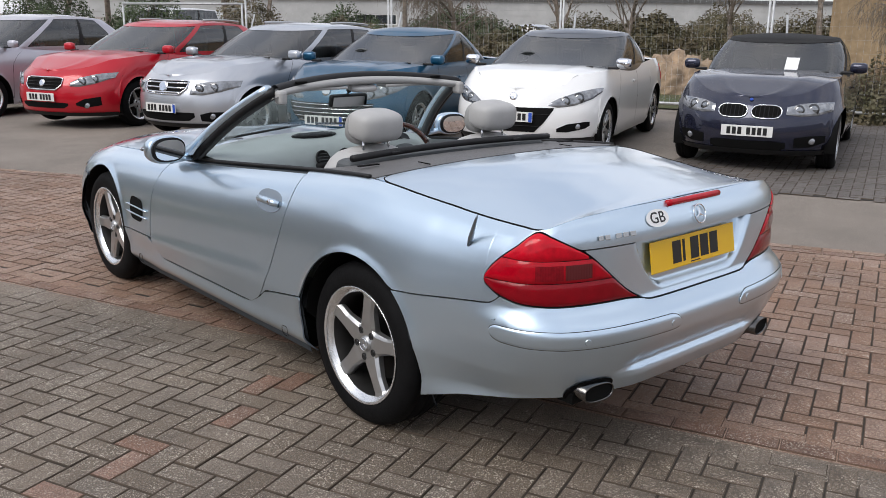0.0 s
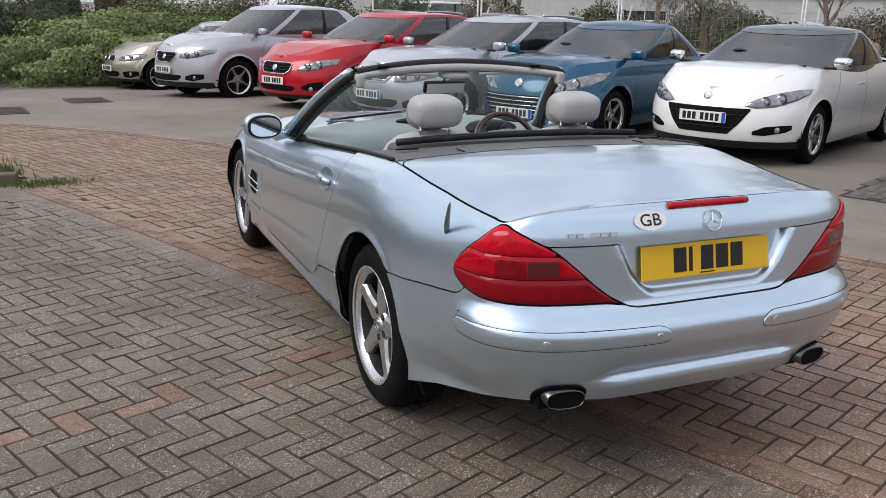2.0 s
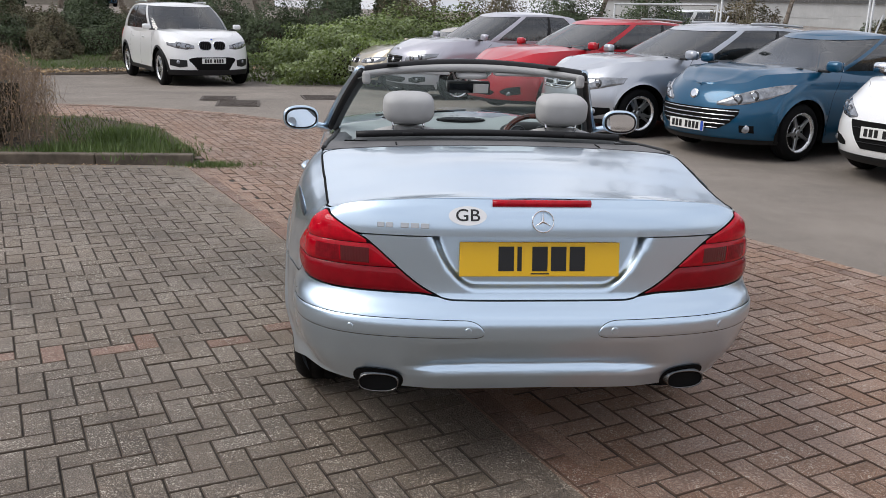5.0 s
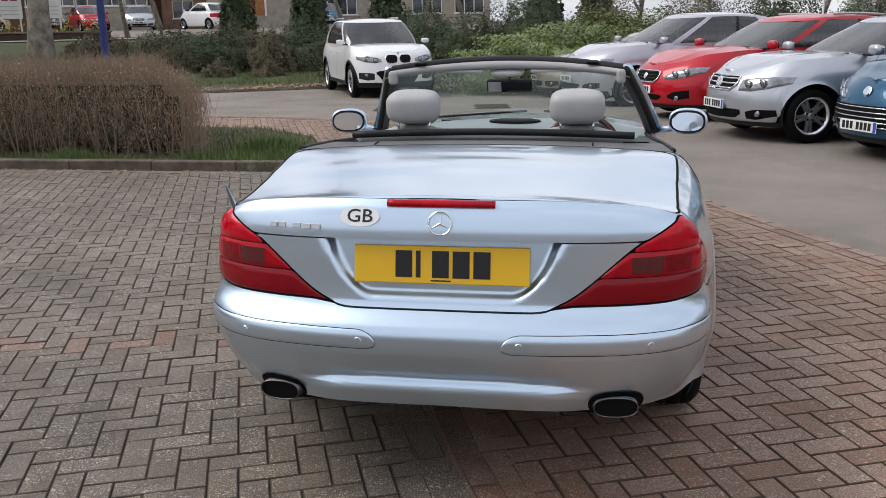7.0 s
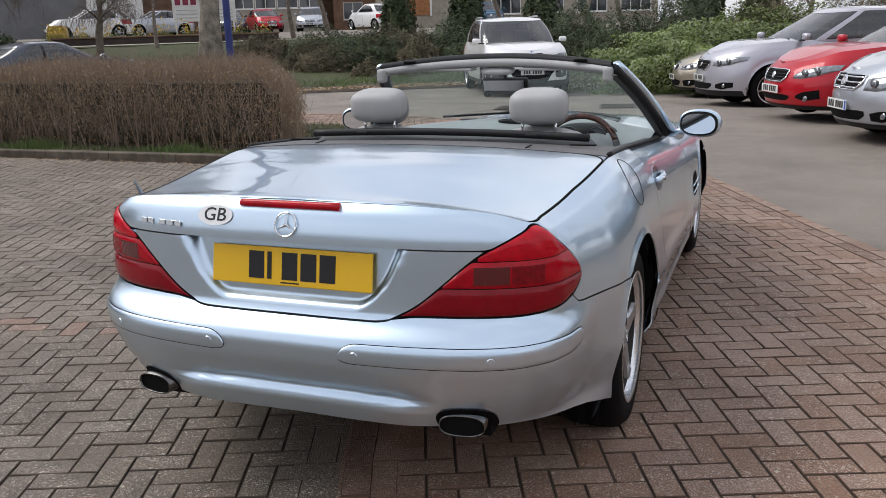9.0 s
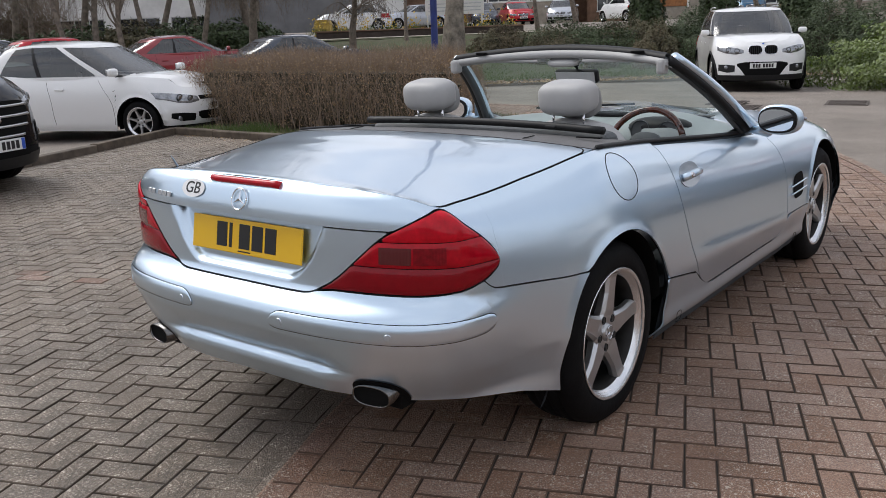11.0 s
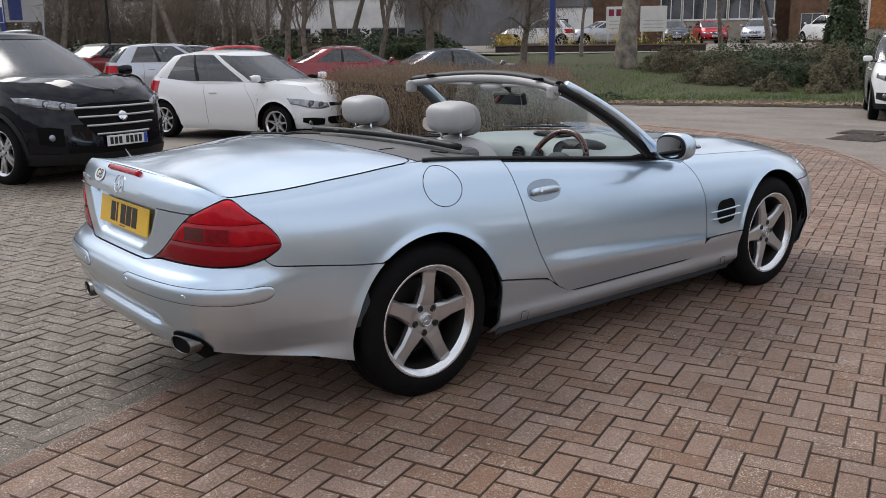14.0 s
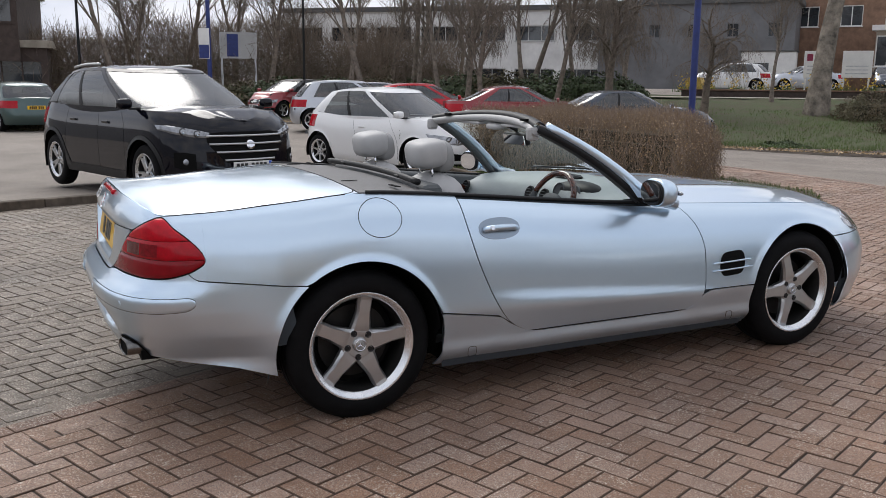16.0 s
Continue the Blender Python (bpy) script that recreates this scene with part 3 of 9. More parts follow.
        P[..., 1] += 0.026 * ins + 0.014 * ins * np.clip((Z - 0.72) / 0.12, 0, 1)
        shell_panel("boot_lid_lower", P, M["silver"], car, side, thick=0.012)
        Q, Z = span_z(SL, q, np.maximum(0.843, lo), hi, 14, 0.0016)
        P = SL.at(Q, Z)
        shell_panel("boot_lid_edge", P[: np.argmax(q >= q_top - 1e-6) + 1], M["silver"], car, side, thick=0.006)
        # tail lamp: a dark housing and three bulging lens bands
        sq = 0.5 - 0.5 * np.cos(np.linspace(0, np.pi, 64))
        q = (q_in + 0.003) * (1 - sq) + (q_out - 0.0006) * sq
        Q, Z = span_z(SL, q, lamp_lo(q), lamp_hi(q), 20, 0.0012)
        lamp = shell_panel("tail_lamp", lifted(SL.at(Q, Z), np.full_like(Z, -0.003)), M["gap"], car, side, "dark red wrap-round tail lamp", thick=0.02)
        # top band in brighter red, with reflected light put into its colour
        lens_band("upper_lens", 0.8135, 0.93, "red_sheen", lamp, side, 0.006, 0.001)
        lens_band("middle_lens", 0.7395, 0.8115, "red_lens", lamp, side, 0.006, 0.001)
        lens_band("lower_lens", 0.60, 0.7375, "red_deep", lamp, side, 0.007, 0.001)
        lens_band("indicator_lens", 0.750, 0.799, "dark_lens", lamp, side, 0.0005, 0.0068, "smoked ribbed window", q_at(0.545, 0.775), q_at(0.635, 0.775), 0.0003)
        lens_band("reversing_lens", 0.750, 0.799, "smoke_lens", lamp, side, 0.0005, 0.0068, "smoked ribbed window", q_at(0.64, 0.775), q_at(0.715, 0.775), 0.0003)
        # bumper: rear face and corner back to the arch
        q0 = np.linspace(-1, q_in, 30)
        q1 = np.linspace(q_in, q_s, 44)[1:]
        y_end = -0.30
        qe = float(np.interp(y_end, SL.y_of(np.linspace(-0.3, 0.3, 200), np.full(200, 0.4)), np.linspace(-0.3, 0.3, 200)))
        q = np.r_[q0, q1, np.linspace(q_s, max(qe, q_s + 0.02), 30)[1:]]
        hi = np.where(q < q_in, lid_lo(np.clip(q, -1, q_in)), lamp_lo(np.clip(q, q_in, q_s)))
        nv = 44
        t = np.linspace(0, 1, nv)[None, :]
        Q = np.repeat(q[:, None], nv, 1)
        bot = np.interp(q, [-1.0, -0.45, -0.15, q[-1]], [0.334, 0.322, 0.284, 0.243])
        k = np.clip((Q - q_s) / (q[-1] - q_s), 0, 1)
        hi = np.repeat(hi[:, None], nv, 1)
        for _ in range(8):
            Z = bot[:, None] * (1 - t) + (hi - G) * t
            lim = -np.sqrt(np.clip((ARCH_R + 0.001) ** 2 - (Z - HUB_Z) ** 2, 0, None))
            Y = SL.y_of(np.full_like(Z, q_s), Z) * (1 - k) + lim * k
            hi = np.where(Q > q_s, seam(Y), hi)
        Y = np.where(Q > q_s, Y, SL.y_of(Q, Z))
        P = np.where((Q > q_s)[..., None], SL.at_y(Y, Z), SL.at(Q, Z))
        ax = P[..., 0]
        # lower valance step and the cut-outs for the tail pipes
        line = 0.421 - 0.012 * np.clip((ax - 0.2) / 0.22, 0, 1)
        out = np.clip((0.46 - ax) / 0.12, 0, 1)
        P[..., 1] += out * (0.022 * np.clip((Z - line + 0.03) / 0.03, 0, 1) * np.clip((line + 0.10 - Z) / 0.10, 0, 1) ** 1.3 - 0.014 * np.clip((line - Z) / 0.006, 0, 1))
        # rubbing strip groove
        P = P.copy()
        shell_panel("rear_bumper", P, M["silver"], car, side, thick=0.02)
        # rubbing strip
        sq = 0.5 - 0.5 * np.cos(np.linspace(0, np.pi, 80))
        qa, qb = q_at(0.184, 0.555), q_back(-0.676, 0.565)
        q = qa * (1 - sq) + qb * sq
        pq = SL.at(q, np.full_like(q, 0.565))
        run = np.r_[0, np.cumsum(np.linalg.norm(np.diff(pq, axis=0), axis=1))]
        top = np.interp(run, [0, 0.25, 0.5, 0.62, 0.8], [0.588, 0.591, 0.590, 0.592, 0.596])
        low = np.interp(run, [0, 0.25, 0.5, 0.62, 0.8], [0.533, 0.534, 0.532, 0.535, 0.548])
        e0, e1 = np.clip(1 - run / 0.06, 0, 1), np.clip(1 - (run[-1] - run) / 0.05, 0, 1)
        tip0, tip1 = 0.549, 0.571
        top = tip0 + (top - tip0) * np.sqrt(1 - e0**2)
        low = tip0 + (low - tip0) * np.sqrt(1 - e0**3)
        top = tip1 + (top - tip1) * np.sqrt(1 - e1**2)
        low = tip1 + (low - tip1) * np.sqrt(1 - e1**2)
        Q, Z = span_z(SL, q, low - 0.0022, top + 0.0022, 14, 0.0)
        shell_panel("strip_seat", lifted(SL.at(Q, Z), np.full_like(Z, 0.0012)), M["gap"], car, side)
        Q, Z = span_z(SL, q[1:-1], low[1:-1], top[1:-1], 14, 0.0)
        t = np.linspace(0, 1, 14)[None, :] * np.ones((78, 1))
        strip = shell_panel("rubbing_strip", lifted(SL.at(Q, Z), 0.0016 + 0.003 * (1 - (2 * t - 1) ** 6)), M["silver"], car, side, thick=0.004)
        for xs_, zs_ in ((0.235, 0.558), (0.605, 0.556)):
            qq = q_at(xs_, zs_)
            p0 = SL.at(np.array([qq, qq + 0.01]), np.array([zs_, zs_]))
            d = p0[1] - p0[0]
            n = Vector((d[1], -d[0], 0)).normalized()
            sen = part("parking_sensor", lathe([(0, 0.0025), (0.010, 0.002), (0.0115, 0.0)], 20, "z"), M["silver"], strip)
            c = Vector(p0[0]) + n * 0.0045
            sm = (Vector((0, 0, 1)).rotation_difference(n)).to_matrix().to_4x4()
            if side < 0:
                c.x, n.x = -c.x, -n.x
                sm = (Vector((0, 0, 1)).rotation_difference(n)).to_matrix().to_4x4()
            sen.matrix_basis = Matrix.Translation(c) @ sm
        # rear wing (quarter panel)
        y = np.unique(np.r_[arch_columns(0.0, -0.776, 0.75, 30, 16), np.linspace(-0.66, y_tail - 0.0004, 16), y_tail + 0.0004, np.linspace(y_tail + 0.01, -0.47, 14)])
        qq = np.linspace(q_top, q_out, 200)
        up_y, up_z = SL.y_of(qq, lamp_hi(qq)), lamp_hi(qq)
        qq = np.linspace(q_s, q_out, 120)
        dn_y, dn_z = SL.y_of(qq, lamp_lo(qq)), lamp_lo(qq)

        def quarter_low(yy):
            return np.where(yy < y_tail, np.interp(yy, up_y, up_z), np.maximum(arch_z(yy, 0.0), np.where(yy < 0, seam(yy), np.interp(yy, [0.36, 0.66, 0.72], [0.442, 0.395, 0.352]))))

        yc = np.linspace(y_seam + 0.003, y_tail + 0.0004, 24)
        P = side_rows(SL, yc, seam, lambda v: np.interp(v, dn_y, dn_z), 10, gap=0.0022)
        shell_panel("wing_corner", P, M["silver"], car, side, thick=0.0)
        P = side_rows(SL, y, quarter_low, SL.zs, 34, front=yd, fade=0.6)
        quarter = shell_panel("rear_wing", P, M["silver"], car, side, thick=0.005)
        # door
        y = np.linspace(0.75, 1.85, 50)
        P = side_rows(SL, y, lambda v: np.full_like(v, 0.305), lambda v: SL.zs(v) - 0.012, 34, front=yw, rear=yd, fade=0.55)
        door = shell_panel("door", P, M["silver"], car, side, thick=0.005)
        # front wing
        y = arch_columns(2.56, 1.85, 3.44, 16, 16)

        def wing_low(yy):
            return np.maximum(arch_z(yy, 0.0), np.where(yy > 2.7, 0.615, 0.40))

        P = side_rows(SL, y, wing_low, SL.zs, 32, rear=yw)
        shell_panel("front_wing", P, M["silver"], car, side, thick=0.005)
        # sill
        y = np.r_[np.linspace(0.372, 0.60, 8), np.linspace(0.62, 1.95, 30), np.linspace(1.98, 2.188, 8)]

        def sill_top(yy):
            zt = np.interp(yy, [0.3, 0.36, 0.66, 0.72, 0.80, 0.86, 1.70, 1.78, 1.845, 1.87, 2.3], [0.440, 0.440, 0.393, 0.350, 0.312, 0.302, 0.302, 0.312, 0.36, 0.398, 0.398])
            return zt

        P = side_rows(SL, y, lambda v: np.interp(v, [0.37, 1.0, 2.2], [0.186, 0.180, 0.172]), sill_top, 16, front=lambda z: 2.56 - np.sqrt(ARCH_R**2 - (z - HUB_Z) ** 2), rear=lambda z: np.sqrt(ARCH_R**2 - (z - HUB_Z) ** 2), fade=0.2)
        P[..., 0] += 0.005 * np.exp(-(((P[..., 2] - 0.262) / 0.030) ** 2)) - 0.035 * np.clip((0.250 - P[..., 2]) / 0.07, 0, 1) ** 1.5
        shell_panel("sill", P, M["silver"], car, side, thick=0.006)
        # front bumper
        q = np.linspace(0.84, 2.0, 50)
        nv = 20
        t = np.linspace(0, 1, nv)[None, :]
        Z = 0.19 * (1 - t) + 0.612 * t + 0 * q[:, None]
        Q = np.repeat(q[:, None], nv, 1)
        Y = SL.y_of(Q, Z)
        lim = 2.56 + np.sqrt(np.clip(ARCH_R**2 - (Z - HUB_Z) ** 2, 0, None))
        P = np.where((Y < 3.05)[..., None], SL.at_y(np.maximum(Y, lim), Z), SL.at(Q, Z))
        shell_panel("front_bumper", P, M["silver"], car, side, thick=0.02)
        # inner hull that shows in the gaps, its dark colour standing for their shade
        y = np.r_[np.linspace(-0.40, 0.42, 30), np.linspace(0.5, 2.1, 24), np.linspace(2.15, 2.97, 30), 3.05, 3.15, 3.25]
        P = side_rows(SL, y, lambda v: arch_z(v, 0.17, ARCH_R + 0.004), SL.zs, 20)
        P[..., 0] -= 0.014
        shell_panel("inner_hull", P, M["gap_shade"], car, side)
        q = np.linspace(-1, 0.05, 50)
        Z = 0.36 * (1 - t) + (belt_q(q) - 0.02)[:, None] * t
        P = SL.at(np.repeat(q[:, None], nv, 1), Z)
        du, dv = np.gradient(P, axis=0), np.gradient(P, axis=1)
        N = np.cross(du, dv)
        P = P - N / (np.linalg.norm(N, axis=-1, keepdims=True) + 1e-9) * 0.04
        P[..., 0] = np.maximum(P[..., 0], 0)
        shell_panel("inner_hull", P, M["gap_shade"], car, side)
        # wheel housing
        for a in AXLES:
            th = np.linspace(-0.25, np.pi + (0.25 if a == 0 else 0.0), 30)
            rr = ARCH_R - 0.001
            xo = np.where((th > 0.02) & (th < np.pi - 0.02), 0.845, 0.79)
            P = np.stack([np.stack([np.full(30, 0.50), xo], -1), np.broadcast_to((a - rr * np.cos(th))[:, None], (30, 2)), np.broadcast_to((HUB_Z + rr * np.sin(th))[:, None], (30, 2))], -1)
            shell_panel("wheel_housing", P, M["gap"], car, side)
            part("housing_wall", box_bm(0.02, 0.70, 0.50, (side * 0.5, a, 0.43)), M["gap"], car)
        # wheels
        for a in AXLES:
            build_wheel("wheel", car, pose(side * 0.728, a, WHEEL_R - 0.004, 20 if a else -8, 0, 0 if side > 0 else 180))
        # black waist seal along the door and the rear wing
        ys = np.linspace(0.06, 1.62, 40)
        pts = SL.at_y(ys, SL.zs(ys) - 0.004)
        part("waist_seal", curve_tube([(side * (p[0] - 0.006), p[1], p[2] + 0.007) for p in pts], 0.010, 8, flat=0.9), M["black"], car, smooth=True)
    # boot lid top
    y = np.r_[-0.8698, -0.869, -0.867, -0.863, -0.857, -0.849, -0.839, -0.826, -0.81, -0.79, np.linspace(-0.76, 0.028, 34)]
    s = np.linspace(-1, 1, 61)
    xe = np.maximum(SL.at_y(y, SL.zs(y))[:, 0] - 0.005 * np.clip((y + 0.80) / 0.05, 0, 1), 0)
    X = xe[:, None] * s[None, :]
    Zt = SL.zs(y)[:, None] + sl_crown(y)[:, None] * (1 - np.abs(s[None, :]) ** 2.2)
    for sx in (1, -1):
        ys = np.linspace(-0.775, 0.03, 60)
        ed = SL.at_y(ys, SL.zs(ys))
        bend = np.clip((ys + 0.065) / 0.095, 0, 1)
        inset = 0.075 * (1 - np.sqrt(1 - bend**2))
        ed[:, 0] -= inset
        ed[:, 2] += sl_crown(ys) * (1 - (1 - inset / 0.728) ** 2.2)
        part("lid_gutter", curve_tube([(sx * (e[0] - 0.0035), e[1], e[2] - 0.0025) for e in ed], 0.0042, 6), M["gap"], car, smooth=True)
    P = np.stack([X, np.repeat(y[:, None], 61, 1), Zt], -1)
    lid = shell_panel("boot_lid", P[:, ::-1], M["silver"], car, 1, thick=0.01)
    # bonnet
    y = np.r_[np.linspace(1.72, 3.1, 36), np.linspace(3.13, 3.42, 14)]
    xe = SL.at_y(y, SL.zs(y))[:, 0]
    X = xe[:, None] * s[None, :]
    ridge = 0.010 * np.exp(-(((np.abs(s) - 0.55) / 0.12) ** 2))
    Zt = SL.zs(y)[:, None] + sl_crown(y)[:, None] * (1 - np.abs(s[None, :]) ** 2.6) + ridge[None, :] * np.clip((3.2 - y) / 0.8, 0, 1)[:, None]
    P = np.stack([X, np.repeat(y[:, None], 61, 1), Zt], -1)
    shell_panel("bonnet", P[:, ::-1], M["silver"], car, 1, thick=0.01)
    return car, SL, q_at, belt_q


# lens red lightened to carry the sheen along the lamp's top
M["red_sheen"] = material("sheen_red_lens", (0.54, 0.002, 0.015), 0.14, coat=0.35, spec=0.15, vary=0.25, scale=30)
M["red_lens"] = material("red_lens", (0.42, 0.001, 0.011), 0.14, coat=0.35, spec=0.15, vary=0.25, scale=30)
M["red_deep"] = material("deep_red_lens", (0.235, 0.0008, 0.007), 0.14, coat=0.35, spec=0.15, vary=0.12, scale=18, bump=0.15, bscale=160)
M["smoke_lens"] = material("smoked_red_lens", (0.22, 0.003, 0.010), 0.2, coat=0.4, spec=0.12, vary=0.3, scale=60)
roadster, SL, sl_q_at, sl_belt_q = build_roadster()


# ---- lie of the land ----
def smooth01(v):
    v = np.clip(v, 0, 1)
    return v * v * (3 - 2 * v)


def lie(x, y):
    """Height of the land: level round the car, rising to a bank and a terrace beyond the road."""
    x, y = np.asarray(x, float), np.asarray(y, float)
    d = (-0.60 * x + 0.80 * y) - 22.5
    out = 0.9 * smooth01(d / 14.0) + 0.35 * smooth01((d - 14) / 12.0)
    dip = 0.2 * smooth01((y - 10.5) / 6.0) * smooth01((16.0 - d) / 12.0) + 0.12 * smooth01((-x - 7.5) / 3.0) * smooth01((7.0 - y) / 3.0 + 0.4)
    return -0.004 + out - dip


# ---- parked cars ----
def grid_join(grids, side):
    V, F, base = [], [], 0
    for P in grids:
        nu, nv = P.shape[:2]
        F += [tuple(i + base for i in f) for f in grid_faces(nu, nv)]
        V.append(P.reshape(-1, 3))
        base += nu * nv
    V = np.concatenate(V).copy()
    if side < 0:
        V[:, 0] *= -1
        F = [f[::-1] for f in F]
    return V, F


def push(P, d):
    du, dv = np.gradient(P, axis=0), np.gradient(P, axis=1)
    N = np.cross(du, dv)
    N /= np.linalg.norm(N, axis=-1, keepdims=True) + 1e-9
    return P + N * (d[..., None] if hasattr(d, "shape") else d)


class Cabin(Shell):
    """A shell whose roof line falls away towards the front and the rear."""
    arch = None

    def at(self, q, z):
        p = super().at(q, z)
        lo, hi, yc, half, front, rear = self.arch
        k = np.clip((p[..., 2] - lo) / (hi - lo), 0, 1) ** 1.6
        yn = (p[..., 1] - yc) / half
        p[..., 2] = p[..., 2] - k * np.where(yn > 0, front, rear) * np.abs(yn) ** 2.0
        return p


def build_car(spec, m, label, group="parked cars"):
    """A closed car from its sizes: body panels with arches, glazed cabin, lamps, grille, mirrors, wheels."""
    g = dict(L=4.5, W=1.8, H=1.45, wb=2.65, fo=0.85, R=0.32, paint=None, hood=0.98, nose=0.72, belt=0.98, tail=1.0, scr=(1.05, 0.25), back=(-1.75, -1.25), doors=4, grille="slats", roof=None, rails=False, rear=False, spokes=5, twin=False, plate=0.45, low=0.20, glassy=True, lamp=(1.30, 1.66, 0.60, 0.735), cladding=False, euro=False, wash=1.0)
    g.update(spec)
    L, W, H, R = g["L"], g["W"], g["H"], g["R"]
    fa = L / 2 - g["fo"]
    ax = (fa - g["wb"], fa)
    AR = R + 0.05
    paint = g["paint"]
    car = thing(g.get("name", "parked_car"), m, label, "car", group)
    hl = L / 2
    rear = knots([(0.15, -hl + 0.16), (0.25, -hl + 0.06), (0.45, -hl), (0.6, -hl + 0.015), (0.8, -hl + 0.05), (1.0, -hl + 0.10), (1.3, -hl + 0.2)])
    front = knots([(0.15, hl - 0.14), (0.25, hl - 0.04), (0.40, hl), (0.52, hl - 0.01), (g["nose"] - 0.05, hl - 0.08), (g["nose"] + 0.05, hl - 0.18), (1.2, hl - 0.6)])
    width = knots([(-hl, W / 2 - 0.09), (-hl + 0.5, W / 2 - 0.03), (ax[0], W / 2), (0, W / 2 - 0.012), (fa, W / 2), (hl - 0.4, W / 2 - 0.04), (hl, W / 2 - 0.12)])
    prof = knots([(-0.1, 0.9), (0, 0.945), (0.08, 0.975), (0.25, 0.99), (0.5, 1.0), (0.72, 0.985), (0.88, 0.95), (1.0, 0.90)])
    sy, st = g["scr"]
    by, bt = g["back"]
    belt = knots([(-hl, g["tail"] - 0.04), (by - 0.05, g["tail"]), ((by + sy) / 2, g["belt"]), (sy, g["hood"]), ((sy + hl) / 2, g["hood"] * 0.66 + g["nose"] * 0.34 + 0.035), (hl - 0.34, g["nose"] + 0.085), (hl - 0.16, g["nose"] + 0.035), (hl, g["nose"] - 0.01)])
    sh = Shell(rear, front, width, prof, belt, 0.6, 2.8, 0.7, 2.35, z0=0.2, swell=lambda y, z: arch_lip(y, z, AR, R, ax, 0.010))

    def q_y(y, z=0.5):
        qq = np.linspace(-1, 2, 900)
        return np.interp(y, sh.y_of(qq, np.full(900, z)), qq)

    base = np.r_[np.linspace(-1, 2, 70), *[q_y(a - AR * np.cos(np.linspace(0, np.pi, 22))) for a in ax], *[q_y(np.array([a - AR - 0.004, a + AR + 0.004])) for a in ax]]
    base = np.unique(np.clip(base, -1, 2).round(5))

    def body(q, nv, lo=None, hi=None):
        t = np.linspace(0, 1, nv)[None, :]
        Q = np.repeat(q[:, None], nv, 1)
        Z = np.full(Q.shape, 0.6)
        for _ in range(18):
            Y = sh.y_of(Q, Z)
            a = arch_z(Y, g["low"], AR, R, ax) if lo is None else lo(Y)
            Z = 0.4 * Z + 0.6 * (a * (1 - t) + (belt(Y) if hi is None else hi(Y)) * t)
        return sh.at(Q, Z)

    cut = [-1.0]
    if g["doors"] == 4:
        cut += [float(q_y(ax[0] + AR + 0.02)), float(q_y(sy - 1.12)), float(q_y(min(sy - 0.05, fa - AR - 0.04)))]
    else:
        cut += [float(q_y(sy - 1.32)), float(q_y(min(sy - 0.05, fa - AR - 0.04)))]
    cut += [2.0]
    names = ["rear_quarter"] + ["door"] * (len(cut) - 3) + ["front_wing"]
    for side in (1, -1):
        for a, b, nm in zip(cut, cut[1:], names):
            q = np.unique(np.r_[a + (0.0012 if a > -1 else 0), base[(base > a) & (base < b)], b - (0.0012 if b < 2 else 0)])
            pn = shell_panel(nm, body(q, 16), paint, car, side)
            if nm == "door":
                yh = float(sh.y_of(np.array(a + 0.08 * (b - a) + 0.02), np.array(0.8)))
                zh = float(belt(np.array(yh))) - 0.17
                xh = float(sh.at_y(np.array(yh + 0.09), np.array(zh))[0])
                part("door_handle", box_bm(0.02, 0.17, 0.03, (side * (xh + 0.014), yh + 0.09, zh), 0.008), paint, pn)
        q = base
        inner = body(q, 8)
        inner[..., 0] -= 0.012 * (inner[..., 0] > 0.05)
        inner[..., 1] *= 0.996
        shell_panel("inner_hull", inner, M["gap"], car, side)
        if g["cladding"]:
            q = base[(base > -0.6) & (base < 1.7)]
            shell_panel("lower_cladding", push(body(q, 5, hi=lambda v: np.maximum(arch_z(v, 0.36, AR + 0.05, R, ax), arch_z(v, g["low"], AR, R, ax) + 0.02)), 0.006), M["black"], car, side)
        else:
            q = base[(base > q_y(ax[0] + AR)) & (base < q_y(fa - AR))]
            shell_panel("sill_strip", push(body(q, 4, lo=lambda v: np.full_like(v, g["low"] - 0.02), hi=lambda v: np.full_like(v, g["low"] + 0.075)), 0.006), paint, car, side)
        for a in ax:
            th = np.linspace(-0.3, np.pi + 0.3, 20)
            P = np.stack([np.broadcast_to(np.array([[W / 2 - 0.38, W / 2 - 0.03]]), (20, 2)), np.broadcast_to((a - AR * np.cos(th))[:, None], (20, 2)), np.broadcast_to((R + AR * np.sin(th))[:, None], (20, 2))], -1)
            shell_panel("wheel_housing", P, M["gap"], car, side)
            build_wheel("wheel", car, pose(side * (W / 2 - 0.125), a, R - 0.003, 20 * a, 0, 0 if side > 0 else 180), R, 0.20, R * 0.68, g["spokes"], "thin", "alloy", g["twin"])
        # tail lamp
        q = np.linspace(-0.62, -0.08, 14)
        Z = np.linspace(g["tail"] - 0.30, g["tail"] - 0.08, 8)[None, :] + 0 * q[:, None]
        shell_panel("tail_lamp", push(sh.at(np.repeat(q[:, None], 8, 1), Z), 0.006), M["red_lens"], car, side, thick=0.01)
        # door mirror
        ym = sy - 0.16
        zm = float(belt(np.array(ym))) + 0.07
        mir = box_bm(0.185, 0.10, 0.12, (side * (W / 2 + 0.055), ym, zm), 0.045, 3)
        mo = part("door_mirror", mir, g.get("mirror", paint), car, smooth=True)
        part("mirror_arm", box_bm(0.14, 0.05, 0.03, (side * (W / 2 - 0.06), ym + 0.01, zm - 0.055), 0.01), M["black"], mo)
        part("mirror_glass", box_bm(0.15, 0.004, 0.095, (side * (W / 2 + 0.06), ym - 0.052, zm), 0.0), M["mirror"], mo)
    # bonnet and boot
    s = np.linspace(-1, 1, 31)
